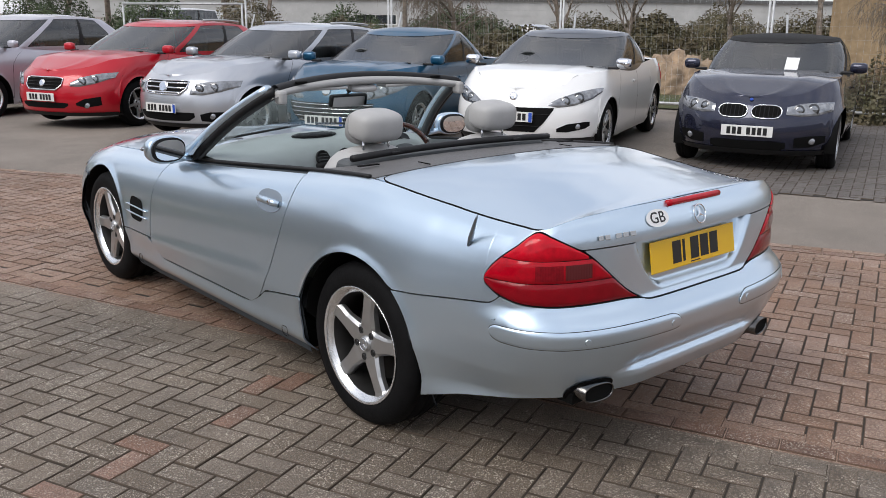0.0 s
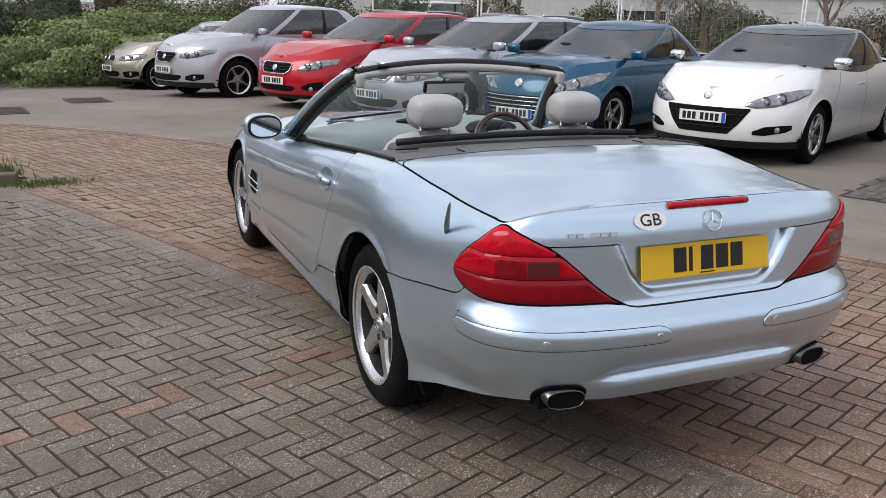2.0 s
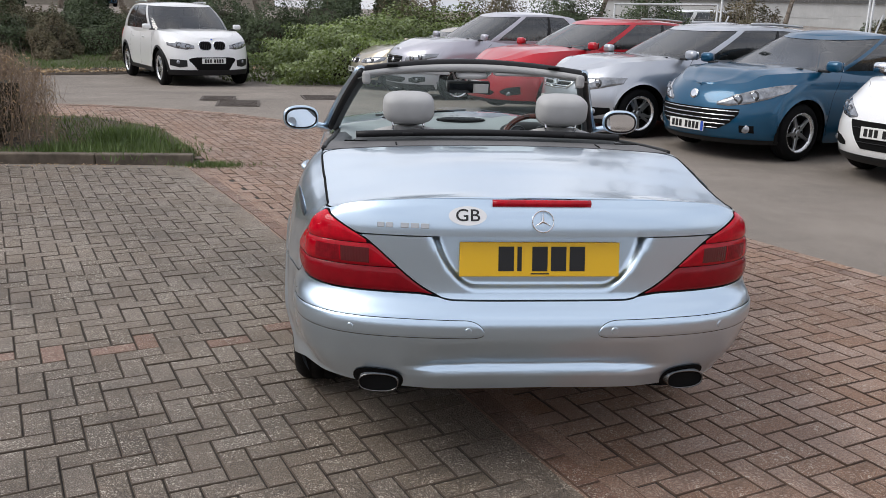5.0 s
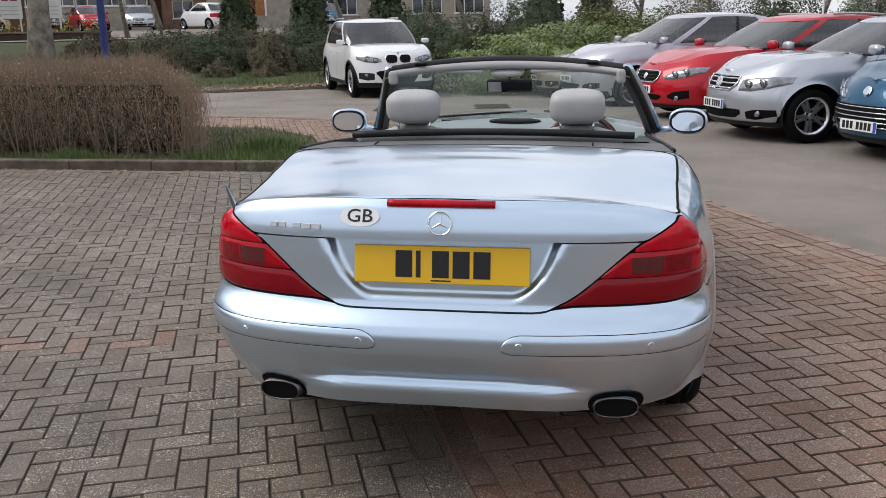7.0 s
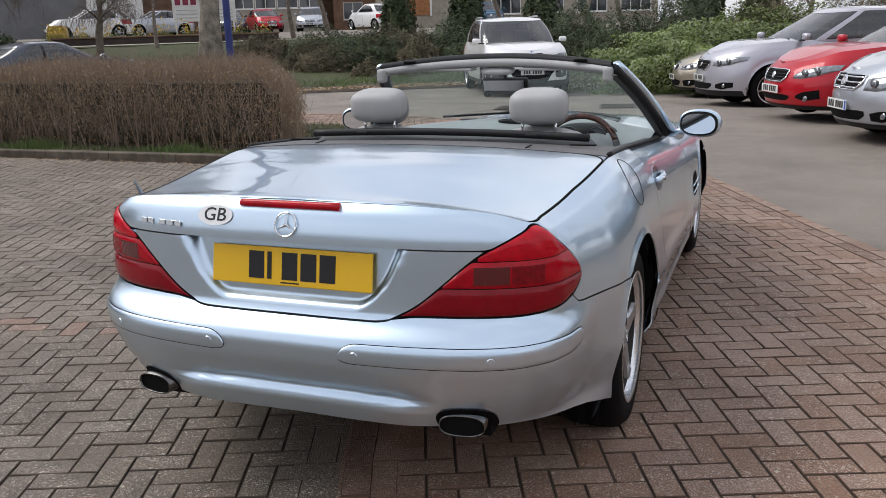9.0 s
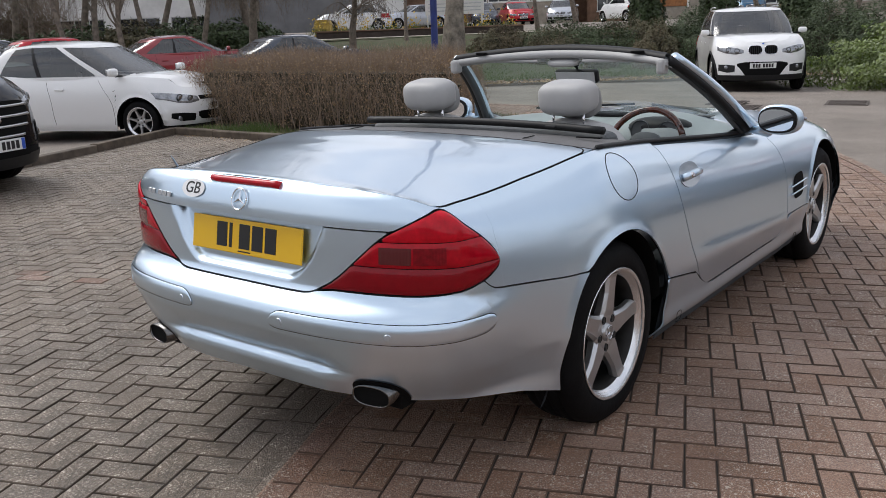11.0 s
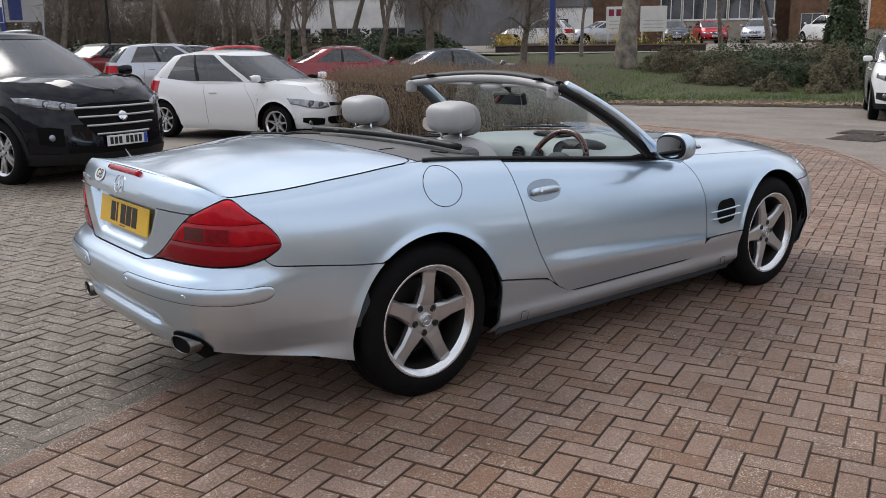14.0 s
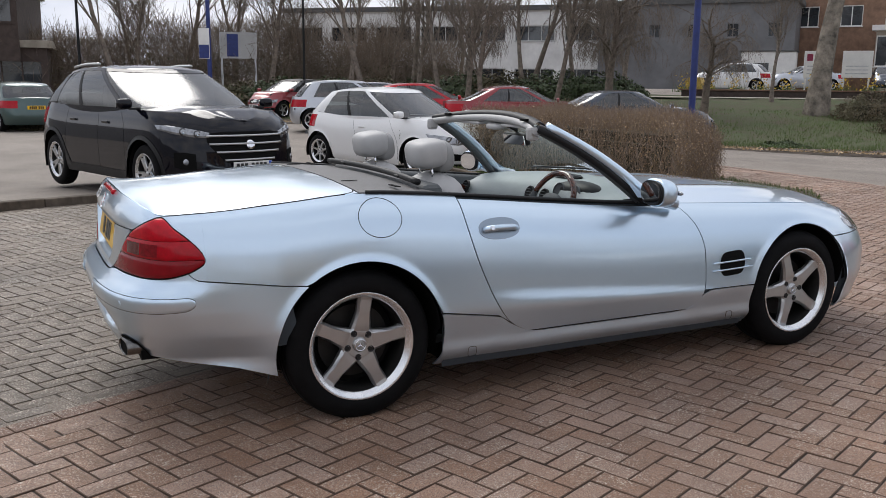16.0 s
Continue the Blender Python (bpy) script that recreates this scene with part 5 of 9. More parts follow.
CARS = [
    (dict(L=4.36, W=1.75, H=1.41, wb=2.66, fo=0.75, R=0.31, paint=PAINT["navy"], roof=M["fabric"], grille="kidney", nose=0.74, hood=0.98, belt=0.95, tail=0.98, scr=(0.85, 0.15), back=(-1.35, -0.75), doors=2, plate=0.44, lamp=(1.32, 1.66, 0.625, 0.735), front=dict(lamp=[(0.36, 0.615, 0.69), (0.50, 0.60, 0.725), (0.66, 0.61, 0.735), (0.78, 0.65, 0.735)], eyes=(0.47, 0.60), intake=[(0.0, 0.23, 0.34), (0.30, 0.23, 0.34), (0.38, 0.27, 0.33)], side=[(0.46, 0.28, 0.38), (0.60, 0.28, 0.40), (0.74, 0.33, 0.40)], fog=(0.62, 0.345, 0.035), kidney=(0.640, 0.150, 0.066), badge=0.755)), (7.8, 3.05, 0, 111.6), "dark navy convertible with its black fabric roof raised"),
    (dict(L=4.485, W=1.81, H=1.434, wb=2.609, fo=0.9, paint=PAINT["white"], grille="low", nose=0.755, hood=0.985, belt=0.97, tail=1.02, scr=(1.22, 0.15), back=(-1.35, -0.75), doors=2, plate=0.50, slats=2, slat_mat=M["black"], euro=True, lamp=(1.22, 1.60, 0.66, 0.78), roof=PAINT["slate"], mirror=M["chrome"], twin=True, front=dict(lamp=[(0.40, 0.625, 0.645), (0.50, 0.605, 0.705), (0.66, 0.625, 0.765), (0.80, 0.69, 0.80), (0.86, 0.755, 0.80)], eyes=(0.56, 0.68), grille=[(0.0, 0.335, 0.60), (0.27, 0.335, 0.60), (0.37, 0.44, 0.60), (0.46, 0.58, 0.60)], intake=None, side=[(0.50, 0.34, 0.375), (0.60, 0.335, 0.425), (0.76, 0.37, 0.445), (0.80, 0.40, 0.445)], fog=(0.70, 0.395, 0.03), badge=0.715, badge_r=0.045, slat_r=0.004, lip=0.07)), (6.38, 5.24, 0, 114.4), "white coupe-cabriolet with its dark hard roof closed"),
    (dict(L=4.347, W=1.76, H=1.424, wb=2.605, fo=0.87, paint=PAINT["blue"], grille="mouth", nose=0.77, hood=0.975, belt=0.96, tail=0.98, scr=(1.15, 0.10), back=(-1.4, -0.75), doors=2, plate=0.36, slats=5, lamp=(1.20, 1.64, 0.66, 0.78), euro=True, front=dict(lamp=[(0.33, 0.605, 0.635), (0.46, 0.60, 0.705), (0.62, 0.63, 0.785), (0.76, 0.695, 0.835), (0.83, 0.765, 0.845)], eyes=(0.52, 0.64), grille=[(0.0, 0.33, 0.565), (0.38, 0.34, 0.565), (0.50, 0.42, 0.57), (0.57, 0.52, 0.57)], intake=None, side=[(0.585, 0.32, 0.40), (0.70, 0.32, 0.40)], fog=(0.64, 0.36, 0.045), badge=0.70, badge_r=0.055, slat_r=0.007)), (5.08, 7.12, 0, 115.0), "petrol-blue metallic coupe-cabriolet with its hard roof closed"),
    (dict(L=4.6, W=1.77, H=1.46, wb=2.76, fo=0.8, paint=PAINT["silver"], grille="slats", nose=0.78, hood=0.99, belt=0.97, tail=1.02, scr=(1.0, 0.15), back=(-2.1, -1.75), plate=0.43, slats=3, rails=True, twin=True, euro=True, lamp=(1.28, 1.66, 0.62, 0.75), front=dict(lamp=[(0.40, 0.60, 0.725), (0.55, 0.595, 0.75), (0.70, 0.63, 0.765), (0.83, 0.69, 0.765)], eyes=(0.50, 0.64), grille=[(0.0, 0.595, 0.765), (0.26, 0.60, 0.765), (0.35, 0.67, 0.76)], intake=[(0.0, 0.27, 0.385), (0.38, 0.28, 0.385), (0.46, 0.33, 0.38)], side=[(0.52, 0.28, 0.36), (0.62, 0.27, 0.39), (0.78, 0.32, 0.39)], badge=0.685, badge_r=0.075, slat_r=0.012, rim=True)), (4.1, 8.78, 0, 108.5), "silver estate car with roof rails"),
    (dict(L=4.628, W=1.865, H=1.484, wb=2.776, fo=0.93, R=0.33, paint=PAINT["red"], grille="slats", nose=0.76, hood=1.0, belt=1.0, tail=1.05, scr=(1.0, 0.15), back=(-2.1, -1.7), plate=0.45, slats=4, slat_mat=M["black"], rails=True, lamp=(1.26, 1.66, 0.63, 0.76), front=dict(lamp=[(0.44, 0.60, 0.645), (0.56, 0.595, 0.72), (0.72, 0.635, 0.765), (0.86, 0.71, 0.78)], eyes=(0.58, 0.70), grille=[(0.0, 0.55, 0.715), (0.25, 0.55, 0.715), (0.33, 0.61, 0.70)], intake=[(0.0, 0.30, 0.38), (0.34, 0.30, 0.38), (0.42, 0.34, 0.37)], side=[(0.52, 0.345, 0.375), (0.62, 0.31, 0.43), (0.78, 0.345, 0.46)], badge=0.635, badge_r=0.05, rim=True, slat_r=0.006)), (3.28, 11.23, 0, 114.0), "bright red estate car with tinted windows"),
    (dict(L=4.77, W=1.885, H=1.685, wb=2.74, fo=0.97, R=0.37, paint=PAINT["lilac"], grille="slats", nose=0.92, hood=1.14, belt=1.13, tail=1.2, scr=(1.1, 0.25), back=(-2.1, -1.5), plate=0.54, low=0.26, slats=4, slat_mat=M["black"], lamp=(1.28, 1.66, 0.76, 0.89), front=dict(lamp=[(0.40, 0.745, 0.81), (0.56, 0.735, 0.86), (0.74, 0.775, 0.895), (0.87, 0.84, 0.905)], eyes=(0.54, 0.68), grille=[(0.0, 0.665, 0.84), (0.20, 0.665, 0.84), (0.31, 0.75, 0.835)], intake=[(0.0, 0.35, 0.46), (0.38, 0.36, 0.46), (0.46, 0.41, 0.45)], side=[(0.54, 0.38, 0.44), (0.66, 0.36, 0.48), (0.80, 0.40, 0.48)], fog=(0.68, 0.42, 0.035), badge=0.76, rim=True, lip=0.08)), (2.13, 14.35, -0.04, 112.3), "pale lilac-silver four-door off-roader"),
    (dict(L=4.58, W=1.78, H=1.38, wb=2.76, fo=0.75, paint=PAINT["gold"], grille="kidney", nose=0.72, hood=0.96, belt=0.94, tail=0.98, scr=(0.9, 0.1), back=(-1.6, -1.0), doors=2, plate=0.44, front=dict(lamp=[(0.36, 0.60, 0.66), (0.52, 0.585, 0.715), (0.68, 0.61, 0.735), (0.80, 0.66, 0.735)], eyes=(0.47, 0.61), kidney=(0.635, 0.12, 0.055), badge=0.735)), (1.36, 16.9, -0.1, 106.0), "champagne-coloured two-door car beside an ivy bush"),
    (dict(L=4.854, W=1.933, H=1.766, wb=2.933, fo=0.87, R=0.38, paint=PAINT["white"], grille="kidney", nose=0.98, hood=1.16, belt=1.16, tail=1.2, scr=(1.15, 0.35), back=(-2.2, -1.8), plate=0.56, low=0.27, rails=True, cladding=True, twin=True, lamp=(1.30, 1.66, 0.82, 0.95), front=dict(lamp=[(0.38, 0.815, 0.88), (0.54, 0.79, 0.925), (0.72, 0.815, 0.955), (0.86, 0.87, 0.955)], eyes=(0.50, 0.66), kidney=(0.875, 0.135, 0.09), badge=1.0, intake=[(0.0, 0.34, 0.635), (0.34, 0.36, 0.635), (0.44, 0.50, 0.62), (0.50, 0.56, 0.60)], side=[(0.54, 0.44, 0.57), (0.68, 0.42, 0.585), (0.84, 0.46, 0.585)], side_mat=M["black"], fog=(0.70, 0.53, 0.04), lip=0.10)), (-4.9, 18.13, -0.1, 207.1), "white four-door off-roader with a dark lower bumper beside the road"),
    (dict(L=4.475, W=1.85, H=1.65, wb=2.67, fo=0.92, R=0.355, paint=PAINT["black"], grille="big", nose=0.95, hood=1.10, belt=1.10, tail=1.15, fall=0.11, scr=(1.22, 0.22), back=(-2.1, -1.55), plate=0.47, low=0.25, slats=4, slat_mat=M["alloy"], cladding=True, rails=True, twin=True, euro=True, lamp=(1.22, 1.64, 0.80, 0.91), front=dict(lamp=[(0.46, 0.80, 0.86), (0.64, 0.81, 0.905), (0.80, 0.85, 0.935), (0.87, 0.89, 0.94)], eyes=(0.58, 0.70), grille=[(0.0, 0.50, 0.87), (0.32, 0.52, 0.87), (0.47, 0.70, 0.85), (0.50, 0.76, 0.83)], intake=[(0.0, 0.28, 0.42), (0.50, 0.30, 0.42), (0.60, 0.36, 0.42)], side=[(0.62, 0.44, 0.62), (0.72, 0.44, 0.64), (0.80, 0.47, 0.64)], fog=(0.71, 0.53, 0.035), badge=0.72, badge_r=0.055, slat_r=0.014, lip=0.10)), (-8.18, 0.61, 0.0, 288.0), "glossy black compact off-roader with a chrome-barred grille"),
    (dict(L=3.97, W=1.682, H=1.485, wb=2.47, fo=0.83, R=0.31, paint=PAINT["white"], grille="low", nose=0.71, hood=0.955, belt=0.96, tail=1.05, fall=0.10, scr=(1.02, 0.14), back=(-1.9, -1.45), doors=2, plate=0.5, slats=2, slat_mat=M["black"], spokes=7, front=dict(lamp=[(0.36, 0.575, 0.64), (0.50, 0.55, 0.672), (0.64, 0.565, 0.70), (0.79, 0.635, 0.725)], eyes=(0.48, 0.60), grille=[(0.0, 0.585, 0.645), (0.34, 0.59, 0.645)], intake=[(0.0, 0.30, 0.43), (0.36, 0.31, 0.43), (0.42, 0.36, 0.42)], side=[(0.46, 0.30, 0.40), (0.60, 0.30, 0.42), (0.72, 0.35, 0.42)], badge=0.625, slat_r=0.005)), (-10.53, 5.16, -0.1, 291.8), "white three-door hatchback beside a clipped hedge"),
]
for spec, (x, y, z, yaw), label in CARS:
    build_car(spec, pose(x, y, float(lie(x, y)) + 0.004, 0, 0, yaw), label)


# ---- the roadster's fittings ----
def on_side(y, z):
    """A place on the roadster's right side and the outward direction there."""
    p = SL.at_y(np.array([y, y + 0.01, y]), np.array([z, z, z + 0.01]))
    n = np.cross(p[1] - p[0], p[2] - p[0])
    return Vector(p[0]), Vector(n).normalized()


def on_tail(x, z):
    q = sl_q_at(abs(x), z)
    p = SL.at(np.array([q, q + 0.004, q]), np.array([z, z, z + 0.01]))
    n = np.cross(p[1] - p[0], p[2] - p[0])
    v, n = Vector(p[0]), Vector(n).normalized()
    if x < 0:
        v.x, n.x = -v.x, -n.x
    return v, n


def facing(p, n, up=(0, 0, 1)):
    """A pose at p whose z looks along n and whose y is as upright as can be."""
    z = n.normalized()
    x = Vector(up).cross(z).normalized()
    y = z.cross(x)
    return Matrix.Translation(p) @ Matrix((x, y, z)).transposed().to_4x4()


def ellipse(a, b, n=36, power=2.0):
    return [(a * math.copysign(abs(math.cos(t)) ** (2 / power), math.cos(t)), b * math.copysign(abs(math.sin(t)) ** (2 / power), math.sin(t))) for t in (2 * math.pi * k / n for k in range(n))]


def surf_loop(points, r, mat, name, parent, side=1, lift=0.001):
    """A fine line that follows the side."""
    out = []
    for y, z in points:
        p, n = on_side(y, z)
        p = p + n * lift
        out.append((side * p.x, p.y, p.z))
    return part(name, curve_tube(out, r, 5, closed=True), mat, parent, smooth=True)


def blob(sx, sy, sz, power=2.6, seg=20, rings=12):
    """A soft rounded block."""
    bm = bmesh.new()
    f = lambda v: math.copysign(abs(v) ** (2 / power), v)
    R = []
    for i in range(rings + 1):
        ph = -math.pi / 2 + math.pi * i / rings
        R.append([bm.verts.new((sx * f(math.cos(ph)) * f(math.cos(2 * math.pi * k / seg)), sy * f(math.cos(ph)) * f(math.sin(2 * math.pi * k / seg)), sz * f(math.sin(ph)))) for k in range(seg)])
    for A, B in zip(R, R[1:]):
        for k in range(seg):
            bm.faces.new((A[k], A[(k + 1) % seg], B[(k + 1) % seg], B[k]))
    bmesh.ops.remove_doubles(bm, verts=bm.verts, dist=1e-5)
    bmesh.ops.recalc_face_normals(bm, faces=bm.faces)
    return bm


def fit_roadster(car):
    # rear shelf over the folded roof
    s = np.linspace(-1, 1, 61)
    t = np.linspace(0, 1, 16)[:, None]
    yf = 0.37 + 0.15 * np.abs(s[None, :]) ** 10
    Y = 0.034 * (1 - t) + yf * t
    xe = SL.at_y(Y, SL.zs(Y))[..., 0] - 0.006
    Z = SL.zs(Y) + sl_crown(Y) * (1 - np.abs(s[None, :]) ** 2.2) + 0.002
    P = np.stack([xe * s[None, :], Y, Z], -1)
    shelf = shell_panel("rear_shelf", P[:, ::-1], M["shelf"], car, 1, "charcoal grey folded-roof cover", thick=0.02)
    for sx in (1, -1):
        part("shelf_seam", box_bm(0.006, 0.075, 0.003, (sx * 0.43, 0.10, float(SL.zs(np.array(0.1)) + sl_crown(np.array(0.1)) * 0.86) + 0.002)), M["gap"], shelf)
        part("shelf_inset", box_bm(0.10, 0.018, 0.004, (sx * 0.60, 0.25, 0.9745)), M["gap"], shelf)
    # wind deflector bar and roll bar cover
    bar = [(x, 0.385 - 0.02 * (x / 0.6) ** 2, 0.998 - 0.012 * (x / 0.6) ** 2) for x in np.linspace(-0.60, 0.60, 21)]
    wb = part("wind_deflector_bar", curve_tube(bar, 0.017, 8, flat=0.9), M["black"], car, smooth=True)
    for sx in (0.37, -0.37):
        part("stud", box_bm(0.05, 0.016, 0.012, (sx, 0.362, 0.992), 0.004), M["black"], wb)
    part("roll_bar_cover", box_bm(1.22, 0.12, 0.16, (0, 0.44, 0.895), 0.04, 3), M["trim"], car)
    part("rear_bulkhead", box_bm(1.34, 0.04, 0.62, (0, 0.42, 0.58)), M["trim"], car)
    part("cabin_floor", box_bm(1.40, 1.45, 0.04, (0, 1.1, 0.27)), M["trim"], car)
    # inner cap of the sides, door cards with a strip of wood
    for side in (1, -1):
        y = np.linspace(0.36, 1.66, 36)
        edge = SL.at_y(y, SL.zs(y))
        P = np.stack([np.stack([edge[:, 0] - 0.004, y, SL.zs(y) - 0.002], -1), np.stack([edge[:, 0] - 0.05, y, SL.zs(y) + 0.002], -1), np.stack([edge[:, 0] - 0.085, y, SL.zs(y) - 0.02], -1), np.stack([edge[:, 0] - 0.095, y, SL.zs(y) - 0.30], -1)], 1)
        card = shell_panel("door_card", P, M["trim"], car, side)
        strip = [(side * (float(SL.at_y(np.array(v), SL.zs(np.array(v)))[0]) - 0.098), v, float(SL.zs(np.array(v))) - 0.075) for v in np.linspace(0.70, 1.35, 12)]
        part("wood_strip", curve_tube(strip, 0.018, 6, flat=1.1), M["wood"], card, smooth=True)
    # seats
    for sx in (0.36, -0.36):
        seat = new("seat")
        seat.parent = car
        seat.location = (sx, 0.0, 0.0)
        b = blob(0.245, 0.105, 0.315, 3.6)
        bk = part("backrest", b, M["leather"], seat, smooth=True)
        bk.matrix_basis = pose(0, 0.61, 0.685, 12)
        part("backrest_wing", blob(0.15, 0.055, 0.05, 2.4), M["leather"], seat, smooth=True).matrix_basis = pose(0, 0.555, 0.955, 12)
        part("cushion", blob(0.25, 0.27, 0.10, 3.2), M["leather"], seat, smooth=True).matrix_basis = pose(0, 0.88, 0.46, 8)
        hr = part("headrest", blob(0.119, 0.084, 0.069, 3.4, 28, 16), M["leather"], seat, smooth=True)
        hr.matrix_basis = pose(0, 0.52, 1.094, 8)
        hf = part("headrest_face", blob(0.108, 0.052, 0.078, 2.8, 24, 14), M["leather_dark"], hr, smooth=True)
        hf.matrix_basis = pose(0, 0.066, -0.024)
        for px_ in (0.07, -0.07):
            part("post", curve_tube([(px_, 0.53, 0.93), (px_, 0.515, 1.06)], 0.006, 8), M["chrome"], seat, smooth=True)
    part("centre_console", box_bm(0.24, 0.95, 0.30, (0, 0.98, 0.48), 0.04, 3), M["trim"], car)
    part("console_lid", box_bm(0.17, 0.42, 0.02, (0, 1.05, 0.637), 0.008), M["wood"], car)
    # dashboard
    prof = [(1.40, 0.60), (1.385, 0.72), (1.40, 0.80), (1.425, 0.855), (1.47, 0.888), (1.56, 0.905), (1.66, 0.912), (1.76, 0.910), (1.80, 0.86), (1.70, 0.60)]
    n = 41
    xs = np.linspace(-0.70, 0.70, n)
    V = []
    for x in xs:
        e = (x / 0.70) ** 2
        pod = 0.028 * math.exp(-(((x - 0.37) / 0.17) ** 4)) - 0.02 * math.exp(-((x / 0.16) ** 4)) * 0
        for k, (y, z) in enumerate(prof):
            f = 1.0 if 2 <= k <= 6 else 0.0
            V.append((x, y - 0.20 * e * (1 if k < 4 else 0.6) - (0.05 * pod / 0.028 if 2 <= k <= 4 else 0), z - 0.04 * e + pod * f))
    dash = mesh_object("dashboard", V, grid_faces(n, len(prof)), M["dash"], car, "blue-grey dashboard")

    def vent(x, z, r, y, tilt=-20):
        v = part("air_vent", lathe([(r, 0.0), (r, 0.012), (r * 0.86, 0.013), (r * 0.82, 0.002), (0, 0.002)], 24, "z"), M["black"], dash, smooth=True)
        v.matrix_basis = pose(x, y, z, 90 + tilt, 0, 0)
        for k in range(4):
            w = 2 * math.sqrt(max(0.0, (r * 0.8) ** 2 - ((k - 1.5) * r * 0.4) ** 2))
            part("vent_slat", box_bm(w, 0.003, 0.004, (x, y - 0.011, z + (k - 1.5) * r * 0.4)), M["trim"], dash)

    for x in (-0.075, 0.075):
        vent(x, 0.812, 0.042, 1.392)
    for x in (-0.60, 0.60):
        vent(x, 0.80, 0.040, 1.255)
    pod = part("dash_speaker", prism(ellipse(0.145, 0.055, 32), 0, 0.012, "xy", bevel=0.004), M["black"], dash)
    pod.matrix_basis = pose(0, 1.585, 0.905, 4)
    for k in range(5):
        part("speaker_bar", box_bm(0.24 - abs(k - 2) * 0.03, 0.006, 0.004, (0, 1.547 + k * 0.018, 0.9205)), M["trim"], dash)
    part("instrument_hood", blob(0.165, 0.09, 0.06, 2.4), M["black"], dash, smooth=True).matrix_basis = pose(0.37, 1.42, 0.865)
    for x in (0.30, 0.44):
        part("dial", lathe([(0, 0.002), (0.045, 0.002), (0.048, 0.008), (0.051, 0.0)], 24, "z"), M["trim"], dash).matrix_basis = pose(x, 1.335, 0.865, 75)
    part("centre_stack", box_bm(0.24, 0.04, 0.24, (0, 1.375, 0.67), 0.012), M["black"], dash)
    part("wood_fascia", box_bm(0.42, 0.012, 0.05, (-0.42, 1.318, 0.72), 0.004), M["wood"], dash)
    # steering wheel: wood and leather rim
    wheel_m = pose(0.375, 1.225, 0.80, 66)
    sw = new("steering_wheel")
    sw.parent = car
    sw.matrix_basis = wheel_m
    ring = lambda a0, a1, n=20: [(0.188 * math.cos(t), 0.188 * math.sin(t), 0) for t in np.linspace(a0, a1, n)]
    part("rim_wood", curve_tube(ring(0.35, math.pi - 0.35), 0.0155, 10), M["wood"], sw, smooth=True)
    part("rim_wood", curve_tube(ring(math.pi + 0.55, 2 * math.pi - 0.55), 0.0155, 10), M["wood"], sw, smooth=True)
    part("rim_leather", curve_tube(ring(-0.56, 0.36), 0.0165, 10), M["trim"], sw, smooth=True)
    part("rim_leather", curve_tube(ring(math.pi - 0.36, math.pi + 0.56), 0.0165, 10), M["trim"], sw, smooth=True)
    part("airbag_boss", blob(0.085, 0.075, 0.03, 2.6), M["trim"], sw, smooth=True)
    for a in (0.0, math.pi, -math.pi / 2):
        part("spoke", curve_tube([(0.05 * math.cos(a), 0.05 * math.sin(a), -0.005), (0.18 * math.cos(a), 0.18 * math.sin(a), 0)], 0.02, 6, flat=0.4), M["trim"], sw, smooth=True)
    # windscreen with its frame
    u = np.linspace(-1, 1, 31)
    v = np.linspace(0, 1, 12)
    U, Vv = np.meshgrid(u, v, indexing="ij")
    bx, by_, bz = 0.745 * U, 1.545 + 0.25 * (1 - U**2), 0.872 + 0.055 * (1 - U**2)
    tx, ty, tz = 0.565 * U, 1.045 + 0.10 * (1 - U**2), 1.222 + 0.040 * (1 - U**2)
    bow = 0.018 * np.sin(np.pi * Vv)
    G = np.stack([bx * (1 - Vv) + tx * Vv, by_ * (1 - Vv) + ty * Vv + bow, bz * (1 - Vv) + tz * Vv + bow], -1)
    ws = mesh_object("windscreen", G.reshape(-1, 3), grid_faces(31, 12), M["glass"], car, "raked clear windscreen")
    def sweep(name, offs, mat, parent, lab=""):
        line = G[:, -1]
        P = np.stack([np.stack([line[:, 0] * (1 + 0.06 * (b < -0.03)), line[:, 1] + a, line[:, 2] + b], -1) for a, b in offs], 1)
        return mesh_object(name, P.reshape(-1, 3), grid_faces(31, len(offs)), mat, parent, lab)

    hd = sweep("header_rail", [(0.020, -0.004), (0.016, 0.012), (0.0, 0.022), (-0.022, 0.025), (-0.042, 0.018), (-0.052, 0.004), (-0.050, -0.002)], M["black"], car)
    sweep("header_trim", [(-0.049, 0.002), (-0.062, -0.006), (-0.068, -0.020), (-0.062, -0.034), (-0.040, -0.040), (0.004, -0.026)], M["leather"], hd, "pale grey header lining")
    rv = new("rear_view_mirror")
    rv.parent = car
    rv.matrix_basis = pose(0.0, 1.235, 1.128, 15)
    part("mirror_case", box_bm(0.235, 0.035, 0.068, (0, 0.012, 0), 0.014, 3), M["black"], rv)
    part("mirror_glass", box_bm(0.215, 0.004, 0.052, (0, -0.0075, 0)), M["mirror"], rv)
    part("mirror_stalk", curve_tube([(0, 0.02, 0.02), (0, 0.02, 0.05), (0, -0.03, 0.095)], 0.014, 8), M["black"], rv, smooth=True)
    part("roof_console", blob(0.085, 0.045, 0.018, 3.0), M["leather"], rv, smooth=True).matrix_basis = pose(0, -0.09, 0.104)
